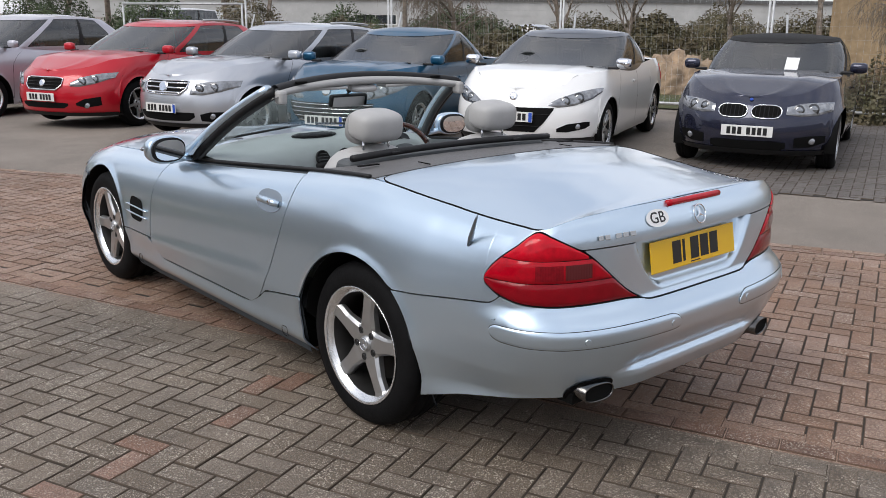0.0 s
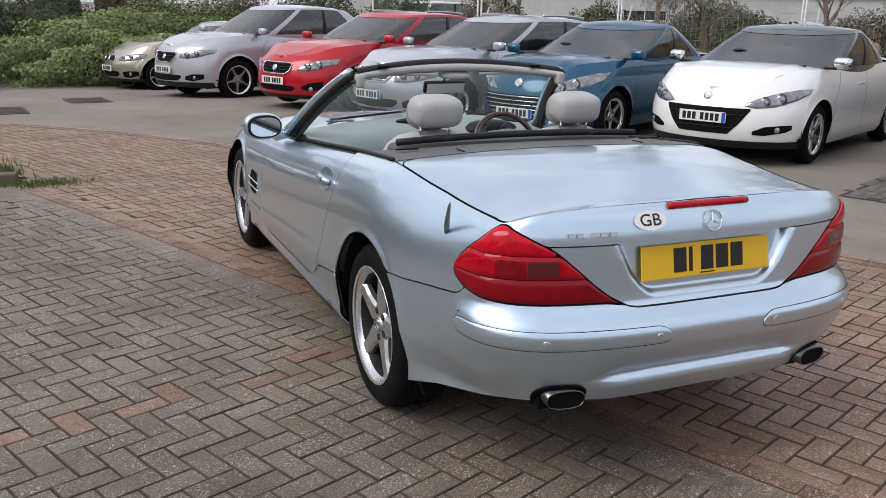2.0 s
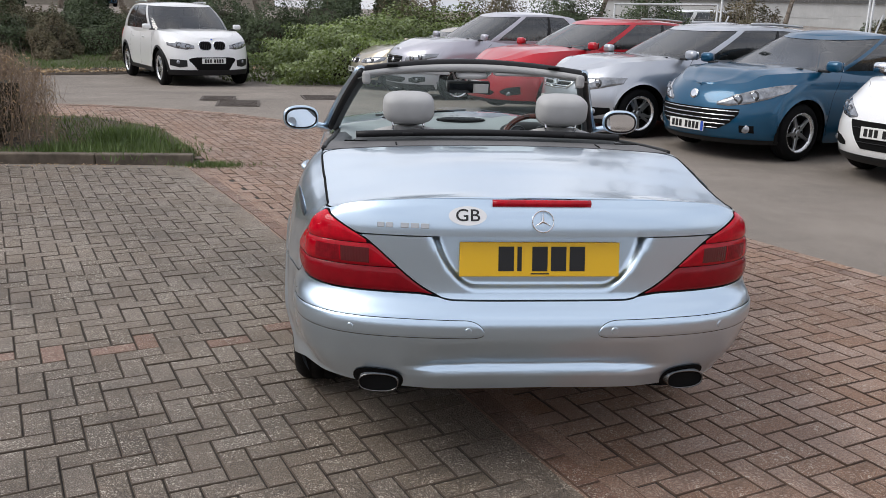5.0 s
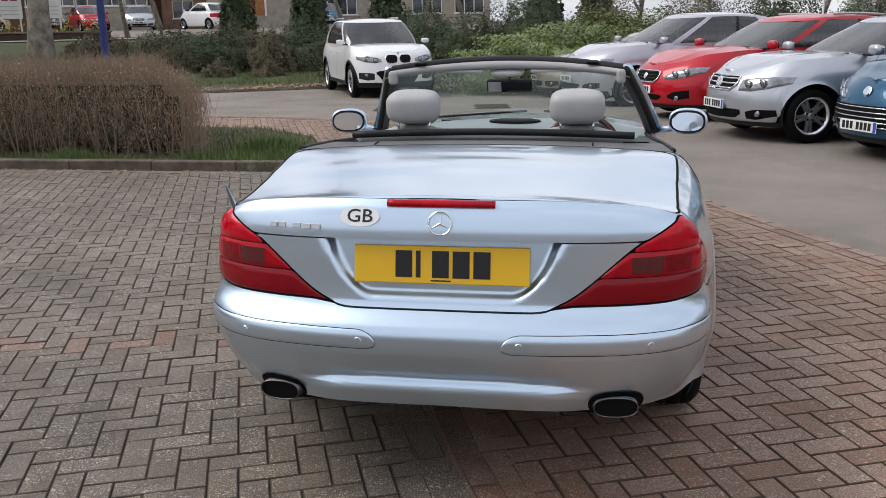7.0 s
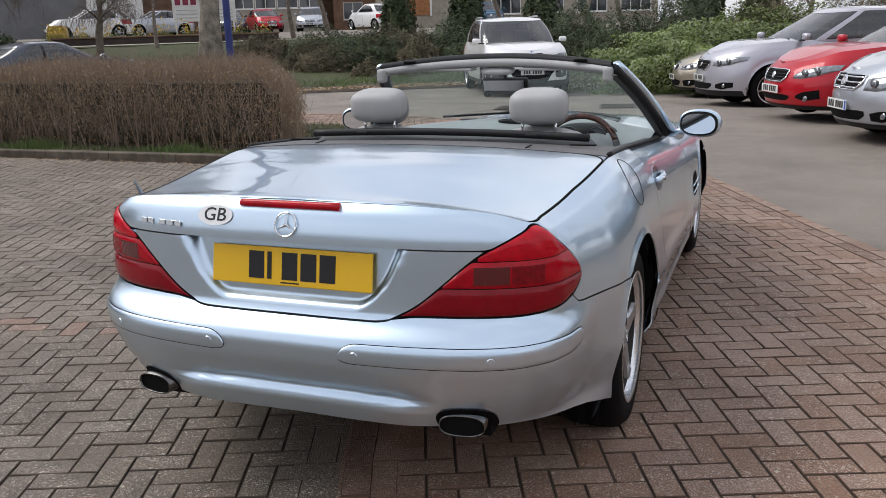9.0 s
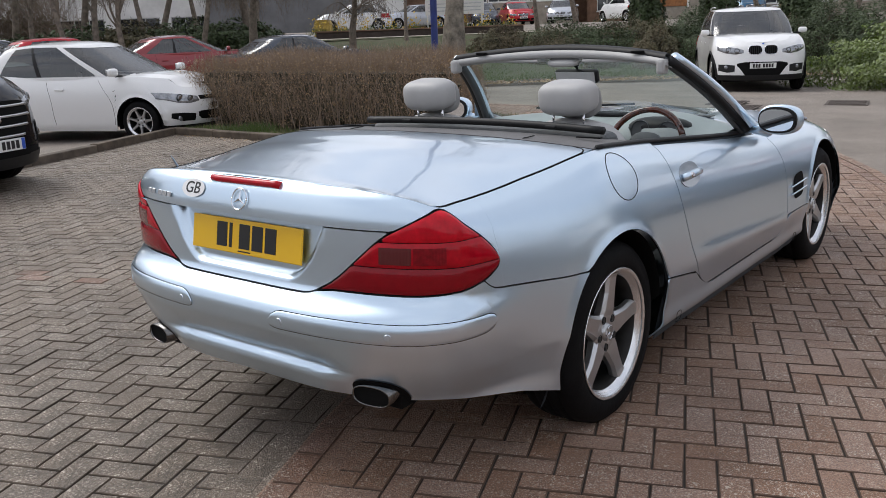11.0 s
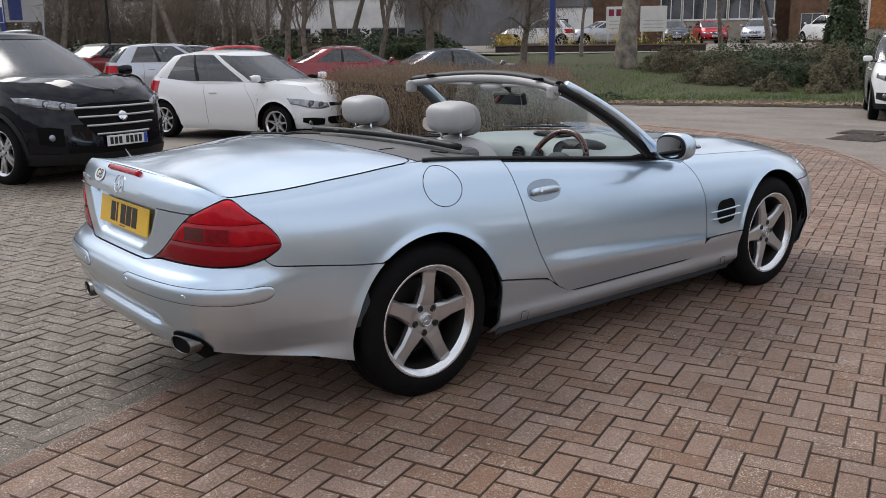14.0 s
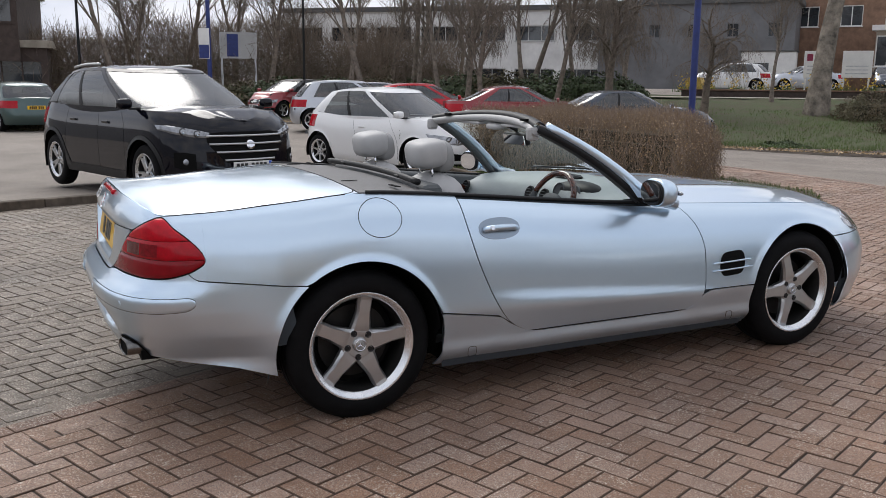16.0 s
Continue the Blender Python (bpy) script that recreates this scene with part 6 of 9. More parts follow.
    for sx in (1, -1):
        part("sun_visor", box_bm(0.34, 0.09, 0.014, (sx * 0.29, 1.115, 1.212), 0.005), M["leather"], hd)
        part("roof_latch", box_bm(0.042, 0.06, 0.066, (sx * 0.555, 0.995, 1.190), 0.014, 2), M["leather"], hd)
        part("roof_catch", box_bm(0.06, 0.02, 0.012, (sx * 0.42, 1.03, 1.252), 0.004), M["gap"], hd)
        edge = [Vector(p) for p in (G[-1] if sx > 0 else G[0])]
        base = Vector((sx * 0.795, 1.70, 0.842))
        out = [base] + [p + Vector((sx * 0.018, 0.010, 0.006)) for p in edge]
        part("windscreen_pillar", curve_tube(out, [0.040] + [0.038 - 0.012 * k / 12 for k in range(12)], 10, flat=0.8), M["silver"], car, smooth=True)
        part("pillar_seal", curve_tube([p + Vector((sx * 0.012, -0.028, -0.004)) for p in edge], 0.021, 8), M["black"], car, smooth=True)
        part("pillar_trim", curve_tube([p + Vector((-sx * 0.012, -0.030, -0.008)) for p in edge], 0.020, 8), M["trim"], car, smooth=True)
        # sail panel at the foot of the pillar
        sail = bmesh.new()
        vs = [sail.verts.new(c) for c in ((sx * 0.792, 1.66, 0.872), (sx * 0.786, 1.47, 0.885), (sx * 0.735, 1.40, 1.005), (sx * 0.715, 1.385, 1.02), (sx * 0.76, 1.62, 0.89))]
        sail.faces.new((vs[0], vs[1], vs[2])), sail.faces.new((vs[0], vs[2], vs[3], vs[4]))
        bmesh.ops.solidify(sail, geom=sail.faces[:], thickness=0.012)
        part("sail_panel", sail, M["silver"], car)
        # door mirror
        mm = new("door_mirror")
        mm.parent = car
        mm.matrix_basis = pose(sx * 0.925, 1.475, 0.925, 0, 0, -sx * 8)
        shell = blob(0.100, 0.082, 0.068, 2.5, 28, 16)
        for vt in list(shell.verts):
            if vt.co.y < -0.02:
                vt.co.y = -0.02 + (vt.co.y + 0.02) * 0.15
        part("mirror_shell", shell, M["silver"], mm, smooth=True)
        part("mirror_rim", prism(ellipse(0.090, 0.059, 40, 2.5), -0.040, -0.020, bevel=0.004), M["black"], mm)
        part("mirror_glass", prism(ellipse(0.080, 0.049, 40, 2.5), -0.0445, -0.040), M["mirror"], mm)
        part("mirror_foot", curve_tube([(-sx * 0.06, 0.01, -0.035), (-sx * 0.115, 0.03, -0.05), (-sx * 0.16, 0.05, -0.06)], [0.035, 0.028, 0.030], 8, flat=0.6), M["silver"], mm, smooth=True)
        part("indicator", blob(0.06, 0.012, 0.012, 2.4), M["clear_lens"], mm, smooth=True).matrix_basis = pose(sx * 0.03, 0.080, 0.0)
        # door handle over a flat disc, darkened to stand for its bowl's shade
        p, nrm = on_side(0.665, 0.790)
        fm = facing(Vector((sx * p.x, p.y, p.z)), Vector((sx * nrm.x, nrm.y, nrm.z)))
        part("handle_bowl", prism(ellipse(0.108, 0.050, 36, 2.3), -0.012, 0.0012, "xy"), M["bowl"], car).matrix_basis = fm
        h = part("door_handle", curve_tube([(-0.085, -0.004, 0.002), (-0.06, -0.003, 0.020), (0.0, -0.002, 0.026), (0.06, -0.003, 0.022), (0.088, -0.004, 0.004)], 0.0150, 8, flat=0.9), M["silver"], car, smooth=True)
        h.matrix_basis = fm
        part("key_lock", lathe([(0, 0.004), (0.010, 0.003), (0.011, -0.004)], 14, "z"), M["chrome"], h).matrix_basis = pose(-sx * 0.055, -0.003, 0.034)
        # gill in the front wing
        yy0, yy1, z0, z1 = 1.962, 2.130, 0.462, 0.588
        n1 = 21
        P = np.zeros((n1, 7, 3))
        for i, uu in enumerate(np.linspace(-1, 1, n1)):
            yv = (yy0 + yy1) / 2 + uu * (yy1 - yy0) / 2
            hz = (z1 - z0) / 2 * max(0.05, 1 - abs(uu) ** 5) ** 0.5
            for j, vv in enumerate(np.linspace(-1, 1, 7)):
                pp, nn = on_side(yv, (z0 + z1) / 2 + hz * vv + 0.006 * uu)
                P[i, j] = pp + nn * 0.002
        gill = shell_panel("wing_vent", P, M["gap"], car, sx)
        for zv in (0.492, 0.532):
            pts = []
            for yv in np.linspace(yy0 - 0.05, yy1 + 0.05, 9):
                pp, nn = on_side(yv, zv + (yv - yy0) * 0.04)
                pp = pp + nn * 0.007
                pts.append((sx * pp.x, pp.y, pp.z))
            part("vent_fin", curve_tube(pts, [0.002] + [0.005] * 7 + [0.002], 6), M["silver"], gill, smooth=True)
        # jacking point covers on the sill
        for yv in (0.52, 2.05):
            pts = [(yv + a, 0.245 + b) for a, b in ellipse(0.022, 0.022, 14, 4)]
            surf_loop(pts, 0.0012, M["gap"], "jack_cover_line", car, sx, 0.009)
        # tail pipe
        tp = new("tail_pipe")
        tp.parent = car
        tp.matrix_basis = pose(sx * 0.515, -0.918, 0.352, 0, 0, sx * 8) @ Matrix.Diagonal((1, 1, 1, 1))
        oval = lambda a, b, yv: [(x, yv, z) for x, z in ellipse(a, b, 32, 2.4)]
        part("pipe_sleeve", prism(ellipse(0.0622, 0.0282, 32, 2.6), 0.004, 0.20), M["gap"], tp)
        tip_o, tip_i = ellipse(0.066, 0.032, 32, 2.6), ellipse(0.0625, 0.0285, 32, 2.6)
        tv = [(x, yv, z) for ring_, yv in ((tip_o, 0.10), (tip_o, -0.002), (tip_i, -0.004), (tip_i, 0.004)) for x, z in ring_]
        mesh_object("pipe_tip", tv, [(a_ * 32 + i, a_ * 32 + (i + 1) % 32, a_ * 32 + 32 + (i + 1) % 32, a_ * 32 + 32 + i) for a_ in range(3) for i in range(32)], M["pipe"], tp, "polished oval tip")
        # black patch lying on the bumper, painted for the shade round the pipe
        rec = np.zeros((9, 33, 3))
        for i, r_ in enumerate(np.linspace(0.0, 1.0, 9)):
            for j, (ex_, ez_) in enumerate(ellipse(0.082, 0.047, 32, 2.5) + [(0.082, 0.0)]):
                pp, nn = on_tail(0.515 + ex_ * r_, max(0.352 + ez_ * r_, 0.300))
                rec[i, j] = pp + nn * 0.003
        shell_panel("pipe_recess", rec, M["gap"], car, sx)
        # head lamp
        q = np.linspace(1.22, 1.72, 20)
        ss = np.linspace(0, 1, 20)[:, None]
        Zl = 0.665 - 0.02 * ss + 0.055 * (1 - np.abs(2 * ss - 1) ** 2.5) ** 0.5 * np.linspace(-1, 1, 9)[None, :]
        PP = SL.at(np.repeat(q[:, None], 9, 1), Zl)
        shell_panel("headlamp", push(PP, 0.006), M["clear_lens"], car, sx, thick=0.01)
        part("bonnet_grille", box_bm(0.16, 0.06, 0.006, (sx * 0.38, 1.875, float(SL.zs(np.array(1.875)) + sl_crown(np.array(1.875)) * 0.9) + 0.004), 0.002), M["black"], car)
        part("wiper", curve_tube([(sx * 0.05 + 0.1, 1.80, 0.945), (sx * 0.30 + 0.1, 1.74, 0.935), (sx * 0.5, 1.68, 0.92)], 0.007, 5), M["black"], car)
    # fuel flap
    surf_loop([(0.093 + a, 0.868 + b) for a, b in ellipse(0.098, 0.078, 48)], 0.0017, M["gap"], "fuel_flap_line", car, 1, 0.0)
    # third brake lamp along the lid's lip
    pts = []
    for x in np.linspace(-0.158, 0.158, 15):
        p, nrm = on_tail(x if abs(x) > 1e-3 else 1e-3, 0.944)
        pts.append(p + nrm * 0.002)
    part("high_brake_lamp", curve_tube(pts, 0.0125, 10, flat=0.95), M["red_lens"], car, "slim red lamp along the lid", smooth=True)
    # emblem, model lettering as bars, country sticker
    p, nrm = on_tail(0.001, 0.893)
    star_badge("emblem", 0.034, car, facing(p + nrm * 0.005, nrm) @ pose(0, 0, 0, -90))
    p, nrm = on_tail(-0.44, 0.876)
    x = -0.082
    for w in (0.022, 0.022, None, 0.026, 0.026, 0.026):
        if w is None:
            x += 0.018
            continue
        part("model_bar", box_bm(w, 0.016, 0.003, (x + w / 2, 0, 0.002), 0.0012, 1), M["alloy"], car).matrix_basis = facing(p, nrm)
        x += w + 0.006
    p, nrm = on_tail(-0.238, 0.908)
    st = part("country_sticker", prism(ellipse(0.060, 0.031, 36), 0.0, 0.0005, "xy"), M["white"], car)
    st.matrix_basis = facing(p + nrm * 0.0022, nrm)
    text_part("sticker_letters", "GB", 0.055, 0.0003, M["ink"], st, pose(0, 0.0, 0.0010), 1.12, 0.0005)
    # yellow plate: characters as plain bars
    pl = part("number_plate", box_bm(0.52, 0.111, 0.006, bevel=0.003), M["plate_y"], car, "yellow plate with dark bars")
    pl.matrix_basis = pose(0, -0.905, 0.767, 90 - 10)
    x = -0.135
    for w, g_ in ((0.050, 0.011), (0.014, 0.034), (0.050, 0.011), (0.050, 0.011), (0.050, 0.011)):
        b = part("plate_bar", box_bm(w, 0.079, 0.0014), M["ink"], pl)
        b.location = (x + w / 2, 0.002, 0.0036)
        x += w + g_
    part("plate_note", box_bm(0.06, 0.004, 0.001), M["ink"], pl).location = (0, -0.046, 0.0034)
    # aerial fin on the left rear wing
    foot = Vector((-0.772, -0.545, 0.835))
    lean = Vector((-0.10, -0.42, 0.90)).normalized()
    part("aerial_fin", curve_tube([foot - lean * 0.012, foot + lean * 0.02, foot + lean * 0.06, foot + lean * 0.10, foot + lean * 0.118], [0.006, 0.011, 0.0095, 0.006, 0.002], 8, flat=0.6), M["bowl"], car, smooth=True)
    part("underbody", box_bm(1.16, 3.2, 0.10, (0, 1.45, 0.215)), M["gap"], car)
    # three unseen boxes added to block light and darken the ground below
    part("floor_pan", box_bm(1.60, 1.70, 0.08, (0, 1.28, 0.215)), M["gap"], car)
    part("undertray", box_bm(1.16, 0.60, 0.04, (0, -0.56, 0.325)), M["gap"], car)
    part("axle_cover", box_bm(1.14, 0.80, 0.05, (0, 0.02, 0.205)), M["gap"], car)
    part("silencer", box_bm(1.0, 0.45, 0.13, (0, -0.50, 0.37), 0.05, 2), M["gap"], car)


M["leather_dark"] = material("shaded_grey_leather", (0.30, 0.30, 0.295), 0.55, vary=0.08, scale=5, bump=0.12, bscale=300)
# darker paint: shade of the handle bowl put in colour; also the aerial fin
M["bowl"] = car_paint("bowl_shade_and_fin_paint", (0.30, 0.36, 0.42), 0.9, 0.3)
fit_roadster(roadster)


# ---- ground, paving and beds ----
M["asphalt"] = material("asphalt", (0.225, 0.192, 0.163), 0.8, fleck=0.25, speck=0.35, vary=0.28, scale=0.6, bump=0.7, bscale=120, detail=9)
M["joint"] = material("joint_sand", (0.040, 0.034, 0.028), 0.95, vary=0.4, scale=4)
M["paver_grey"] = material("grey_block", (0.168, 0.130, 0.097), 0.6, speck=0.6, vary=0.5, scale=0.9, bump=0.9, bscale=150, island=0.24, detail=10, fleck=0.75)
M["paver_red"] = material("red_brown_block", (0.268, 0.158, 0.105), 0.6, speck=0.55, vary=0.4, scale=0.9, bump=0.9, bscale=150, island=0.30, detail=10, fleck=0.7)
M["paver_mark"] = material("brick_red_block", (0.215, 0.118, 0.080), 0.6, speck=0.55, vary=0.5, scale=2.5, bump=0.9, bscale=150, island=0.2, detail=10, fleck=0.7)
M["paver_grey_one"] = material("grey_block_single", (0.168, 0.130, 0.097), 0.6, speck=0.6, vary=0.5, scale=5, bump=0.9, bscale=150, rand=0.24, detail=10, fleck=0.75)
M["paver_red_one"] = material("red_brown_block_single", (0.268, 0.158, 0.105), 0.6, speck=0.55, vary=0.4, scale=5, bump=0.9, bscale=150, rand=0.30, detail=10, fleck=0.7)
M["paver_bay"] = material("dark_block", (0.13, 0.115, 0.105), 0.66, speck=0.4, vary=0.4, scale=1.0, bump=0.8, bscale=150, island=0.3, detail=9)
M["paver_edge"] = material("dirty_block_edge", (0.088, 0.066, 0.048), 0.9, vary=0.5, scale=3.0, detail=8)
M["paver_edge_red"] = material("dirty_red_block_edge", (0.118, 0.073, 0.050), 0.9, vary=0.5, scale=3.0, detail=8)
M["iron"] = material("rusty_iron", (0.10, 0.08, 0.068), 0.8, 0.3, vary=0.4, scale=10)
M["soil"] = material("soil", (0.07, 0.052, 0.036), 0.95, vary=0.5, scale=6, bump=1.0, bscale=30)
M["grass_base"] = material("turf", (0.038, 0.058, 0.014), 0.95, vary=0.5, scale=1.5, bump=1.0, bscale=30, color2=(0.070, 0.054, 0.030), detail=9)
M["grass"] = material("grass_blades", (0.10, 0.155, 0.03), 0.7, island=0.6, vary=0.3, scale=1.0)
M["dry_grass"] = material("dry_grass", (0.22, 0.20, 0.085), 0.8, island=0.6, vary=0.3, scale=1.0)
M["kerb"] = material("kerb_concrete", (0.115, 0.09, 0.067), 0.9, vary=0.45, scale=5, bump=0.6, bscale=60, rand=0.2)
M["hedge"] = material("dry_beech_leaf", (0.42, 0.285, 0.165), 0.85, island=0.4, vary=0.35, scale=1.3, color2=(0.30, 0.215, 0.10))
M["twig"] = material("twig_bark", (0.25, 0.18, 0.125), 0.9, island=0.5)
M["ivy"] = material("ivy_leaf", (0.165, 0.225, 0.050), 0.6, island=0.8, vary=0.3, scale=0.8)
# dark brown for plant cores, carrying the shade within the foliage
M["core"] = material("undergrowth_shade", (0.05, 0.045, 0.026), 0.95, vary=0.5, scale=6)
M["bark"] = material("tree_bark", (0.19, 0.155, 0.125), 0.9, vary=0.5, scale=7, bump=1.0, bscale=25)
M["birch"] = material("birch_bark", (0.24, 0.205, 0.165), 0.85, vary=0.8, scale=2.6, bump=1.0, bscale=14, color2=(0.045, 0.038, 0.03), detail=9)

nG = 90
gx = np.sign(np.linspace(-1, 1, nG)) * np.abs(np.linspace(-1, 1, nG)) ** 2.2 * 400
gX, gY = np.meshgrid(gx, gx, indexing="ij")
ground = mesh_object("ground", np.stack([gX, gY, lie(gX, gY)], -1).reshape(-1, 3), grid_faces(nG, nG), M["asphalt"])
tagged(ground, "worn grey-brown asphalt of the car park and road", "ground", kind="structure")

B1 = [(-2.25, 4.92), (-1.44, 3.05), (-0.70, 1.20), (-0.03, -0.62), (0.38, -1.59), (1.10, -3.3), (2.25, -6.0)]
B2 = [(-9.0, 10.4), (-6.5, 10.5), (-4.8, 10.4), (-3.5, 10.0), (-2.4, 9.45), (-1.35, 8.5), (-0.35, 7.3), (0.5, 5.85), (1.62, 3.45), (2.5, 1.7), (3.5, -0.25), (5.1, -3.3), (6.5, -6.0)]
KERB = [(-9.6, 7.4), (-8.75, 5.12), (-8.05, 3.4), (-7.32, 1.3), (-6.9, -0.3), (-6.45, -1.6), (-5.6, -4.0), (-4.9, -6.0)]
GREY = B1 + KERB[::-1][:-1]
RED = B2 + B1[::-1] + [(-2.15, 5.25), (-2.6, 6.3), (-3.1, 7.5), (-4.2, 8.5), (-9.0, 8.8)]
BED = [(-8.70, 5.22), (-2.35, 5.22), (-2.2, 5.35), (-2.6, 6.3), (-3.1, 7.5), (-4.2, 8.45), (-9.0, 8.75), (-9.6, 7.4)]
BAY = [(5.35, 0.6), (4.4, 2.5), (10.2, 5.0), (11.4, 2.9), (12.5, -0.5), (7.5, -2.6)]


def inside(poly, x, y):
    """Whether points lie in a polygon."""
    x, y = np.asarray(x, float), np.asarray(y, float)
    out = np.zeros(x.shape, bool)
    for (x0, y0), (x1, y1) in zip(poly, poly[1:] + poly[:1]):
        hit = (y0 > y) != (y1 > y)
        out ^= hit & (x < (x1 - x0) * (y - y0) / ((y1 - y0) or 1e-9) + x0)
    return out


def from_line(line, x, y):
    """Distance from a line of points."""
    best = np.full(np.shape(x), 1e9)
    for (x0, y0), (x1, y1) in zip(line, line[1:]):
        dx, dy = x1 - x0, y1 - y0
        t = np.clip(((x - x0) * dx + (y - y0) * dy) / (dx * dx + dy * dy), 0, 1)
        best = np.minimum(best, np.hypot(x - x0 - t * dx, y - y0 - t * dy))
    return best


def sheet(name, poly, z, mat, label, category):
    bm = bmesh.new()
    f = bm.faces.new([bm.verts.new((x, y, z)) for x, y in poly])
    bmesh.ops.triangulate(bm, faces=[f])
    bmesh.ops.recalc_face_normals(bm, faces=bm.faces)
    me = bpy.data.meshes.new(name)
    bm.to_mesh(me)
    bm.free()
    me.materials.append(mat)
    return tagged(new(name, me), label, category, kind="structure")


pavement = sheet("pavement", GREY, 0.000, M["joint"], "grey block paving in a herringbone bond, worn and stained", "paving")
pavement_red = sheet("pavement_drive", RED, 0.0005, M["joint"], "red-brown block paving in a herringbone bond", "paving")
pavement_bay = sheet("pavement_bay", BAY, 0.001, M["joint"], "dark block paving of the parking bays", "paving")

E1 = Vector((0.376, -0.927, 0)).normalized()
E2 = Vector((0.927, 0.376, 0)).normalized()
rng = np.random.default_rng(5)


def block_mesh(long=0.2, wide=0.1, h=0.006, gap=0.0026, ch=0.0034):
    """One paving block: chamfered top, five sides."""
    a, b = long / 2 - gap, wide / 2 - gap
    v = [(sx * a, sy * b, 0) for sx, sy in ((-1, -1), (1, -1), (1, 1), (-1, 1))]
    v += [(sx * a, sy * b, h - ch * 0.6) for sx, sy in ((-1, -1), (1, -1), (1, 1), (-1, 1))]
    v += [(sx * (a - ch), sy * (b - ch), h) for sx, sy in ((-1, -1), (1, -1), (1, 1), (-1, 1))]
    f = [(i, (i + 1) % 4, 4 + (i + 1) % 4, 4 + i) for i in range(4)] + [(4 + i, 4 + (i + 1) % 4, 8 + (i + 1) % 4, 8 + i) for i in range(4)] + [(8, 9, 10, 11)]
    return np.array(v, float), f


BV, BF = block_mesh()


def herringbone(lo, hi):
    """Centres and turns of the blocks over a square of the pattern."""
    out = []
    for i in range(lo, hi):
        for j in range(lo, hi):
            k = (i - j) % 4
            if k == 0:
                out.append(((i + 1) * 0.1, (j + 0.5) * 0.1, 0.0))
            elif k == 2:
                out.append(((i + 0.5) * 0.1, j * 0.1, math.pi / 2))
    return np.array(out)


def lay(cs, turns, name, mat, parent, label, jitter=1.0):
    """Many blocks in one mesh."""
    n = len(cs)
    c, s = np.cos(turns), np.sin(turns)
    tilt = rng.normal(0, 0.006 * jitter, (n, 2))
    lift = rng.normal(0, 0.0009 * jitter, n)
    V = np.zeros((n, len(BV), 3))
    V[..., 0] = cs[:, 0:1] + c[:, None] * BV[:, 0] - s[:, None] * BV[:, 1]
    V[..., 1] = cs[:, 1:2] + s[:, None] * BV[:, 0] + c[:, None] * BV[:, 1]
    V[..., 2] = cs[:, 2:3] + BV[:, 2] + (BV[:, 2] > 0) * (lift[:, None] + tilt[:, 0:1] * BV[:, 0] + tilt[:, 1:2] * BV[:, 1])
    F = (np.array(BF)[None] + (np.arange(n) * len(BV))[:, None, None]).reshape(-1, 4)
    ob = mesh_object(name, V.reshape(-1, 3), F.tolist(), mat, parent, label, smooth=False)
    ob.data.materials.append(M["paver_edge_red" if mat in (M["paver_red"], M["paver_mark"]) else "paver_edge"])
    ob.data.polygons.foreach_set("material_index", np.tile([1] * 8 + [0], n).astype(np.int32))
    ob["kind"] = "stuff"
    return ob


pat = herringbone(-130, 131)
px = pat[:, 0] * E1.x + pat[:, 1] * E2.x - 1.0
py = pat[:, 0] * E1.y + pat[:, 1] * E2.y + 2.0
turn0 = math.atan2(E1.y, E1.x)
wob = rng.normal(0, 0.006, len(px))
MARKS = [(-2.25, 0.17), (-1.975, 0.195), (-1.62, 0.30), (-1.20, 0.42), (-0.87, 0.53), (-2.6, 0.02), (-3.0, -0.12)]


def area_blocks(poly, lines, keep=0.085):
    ok = inside(poly, px, py)
    for ln, w in lines:
        ok &= from_line(ln, px, py) > w
    return ok


grey_ok = area_blocks(GREY, [(B1, 0.055)])
red_ok = area_blocks(RED, [(B1, 0.145), (B2, 0.15)]) & (py > -6)
near = (np.abs(px - 0.15) < 1.75) & (np.abs(py + 1.72) < 0.80)
mark = np.zeros(len(px), bool)
for mx_, my_ in MARKS:
    mark |= np.hypot(px - mx_, (py - my_) * 1.6) < 0.115
zz = np.where(np.minimum(from_line(B1, px, py), from_line(B2, px, py)) < 0.32, -0.0022, 0.0)
C3 = np.stack([px, py, zz], -1)
T3 = turn0 + pat[:, 2] + wob
lay(C3[grey_ok & ~near & ~mark], T3[grey_ok & ~near & ~mark], "paving_block", M["paver_grey"], pavement, "worn grey paving blocks")
lay(C3[grey_ok & ~near & mark], T3[grey_ok & ~near & mark], "marker_block", M["paver_mark"], pavement, "brick-red marker blocks")
lay(C3[red_ok & ~near], T3[red_ok & ~near], "paving_block", M["paver_red"], pavement_red, "red-brown paving blocks")


def course(line, off, step, name, mat, parent, along=True):
    """A row of blocks along a line, off to its side."""
    pts, d0 = [], 0.0
    P = np.array(line, float)
    seg = np.hypot(*np.diff(P, axis=0).T)
    cum = np.r_[0, np.cumsum(seg)]
    for d in np.arange(step / 2, cum[-1], step):
        k = min(np.searchsorted(cum, d, "right") - 1, len(seg) - 1)
        t = (d - cum[k]) / seg[k]
        p = P[k] * (1 - t) + P[k + 1] * t
        u = (P[k + 1] - P[k]) / seg[k]
        nrm = np.array([-u[1], u[0]])
        p = p + nrm * off
        pts.append((p[0], p[1], 0.0, math.atan2(u[1], u[0]) + (0 if along else math.pi / 2)))
    A = np.array(pts)
    A[:, 2] += 0.0012
    return lay(A[:, :3], A[:, 3], name, mat, parent, "border course of paving blocks", 0.7)


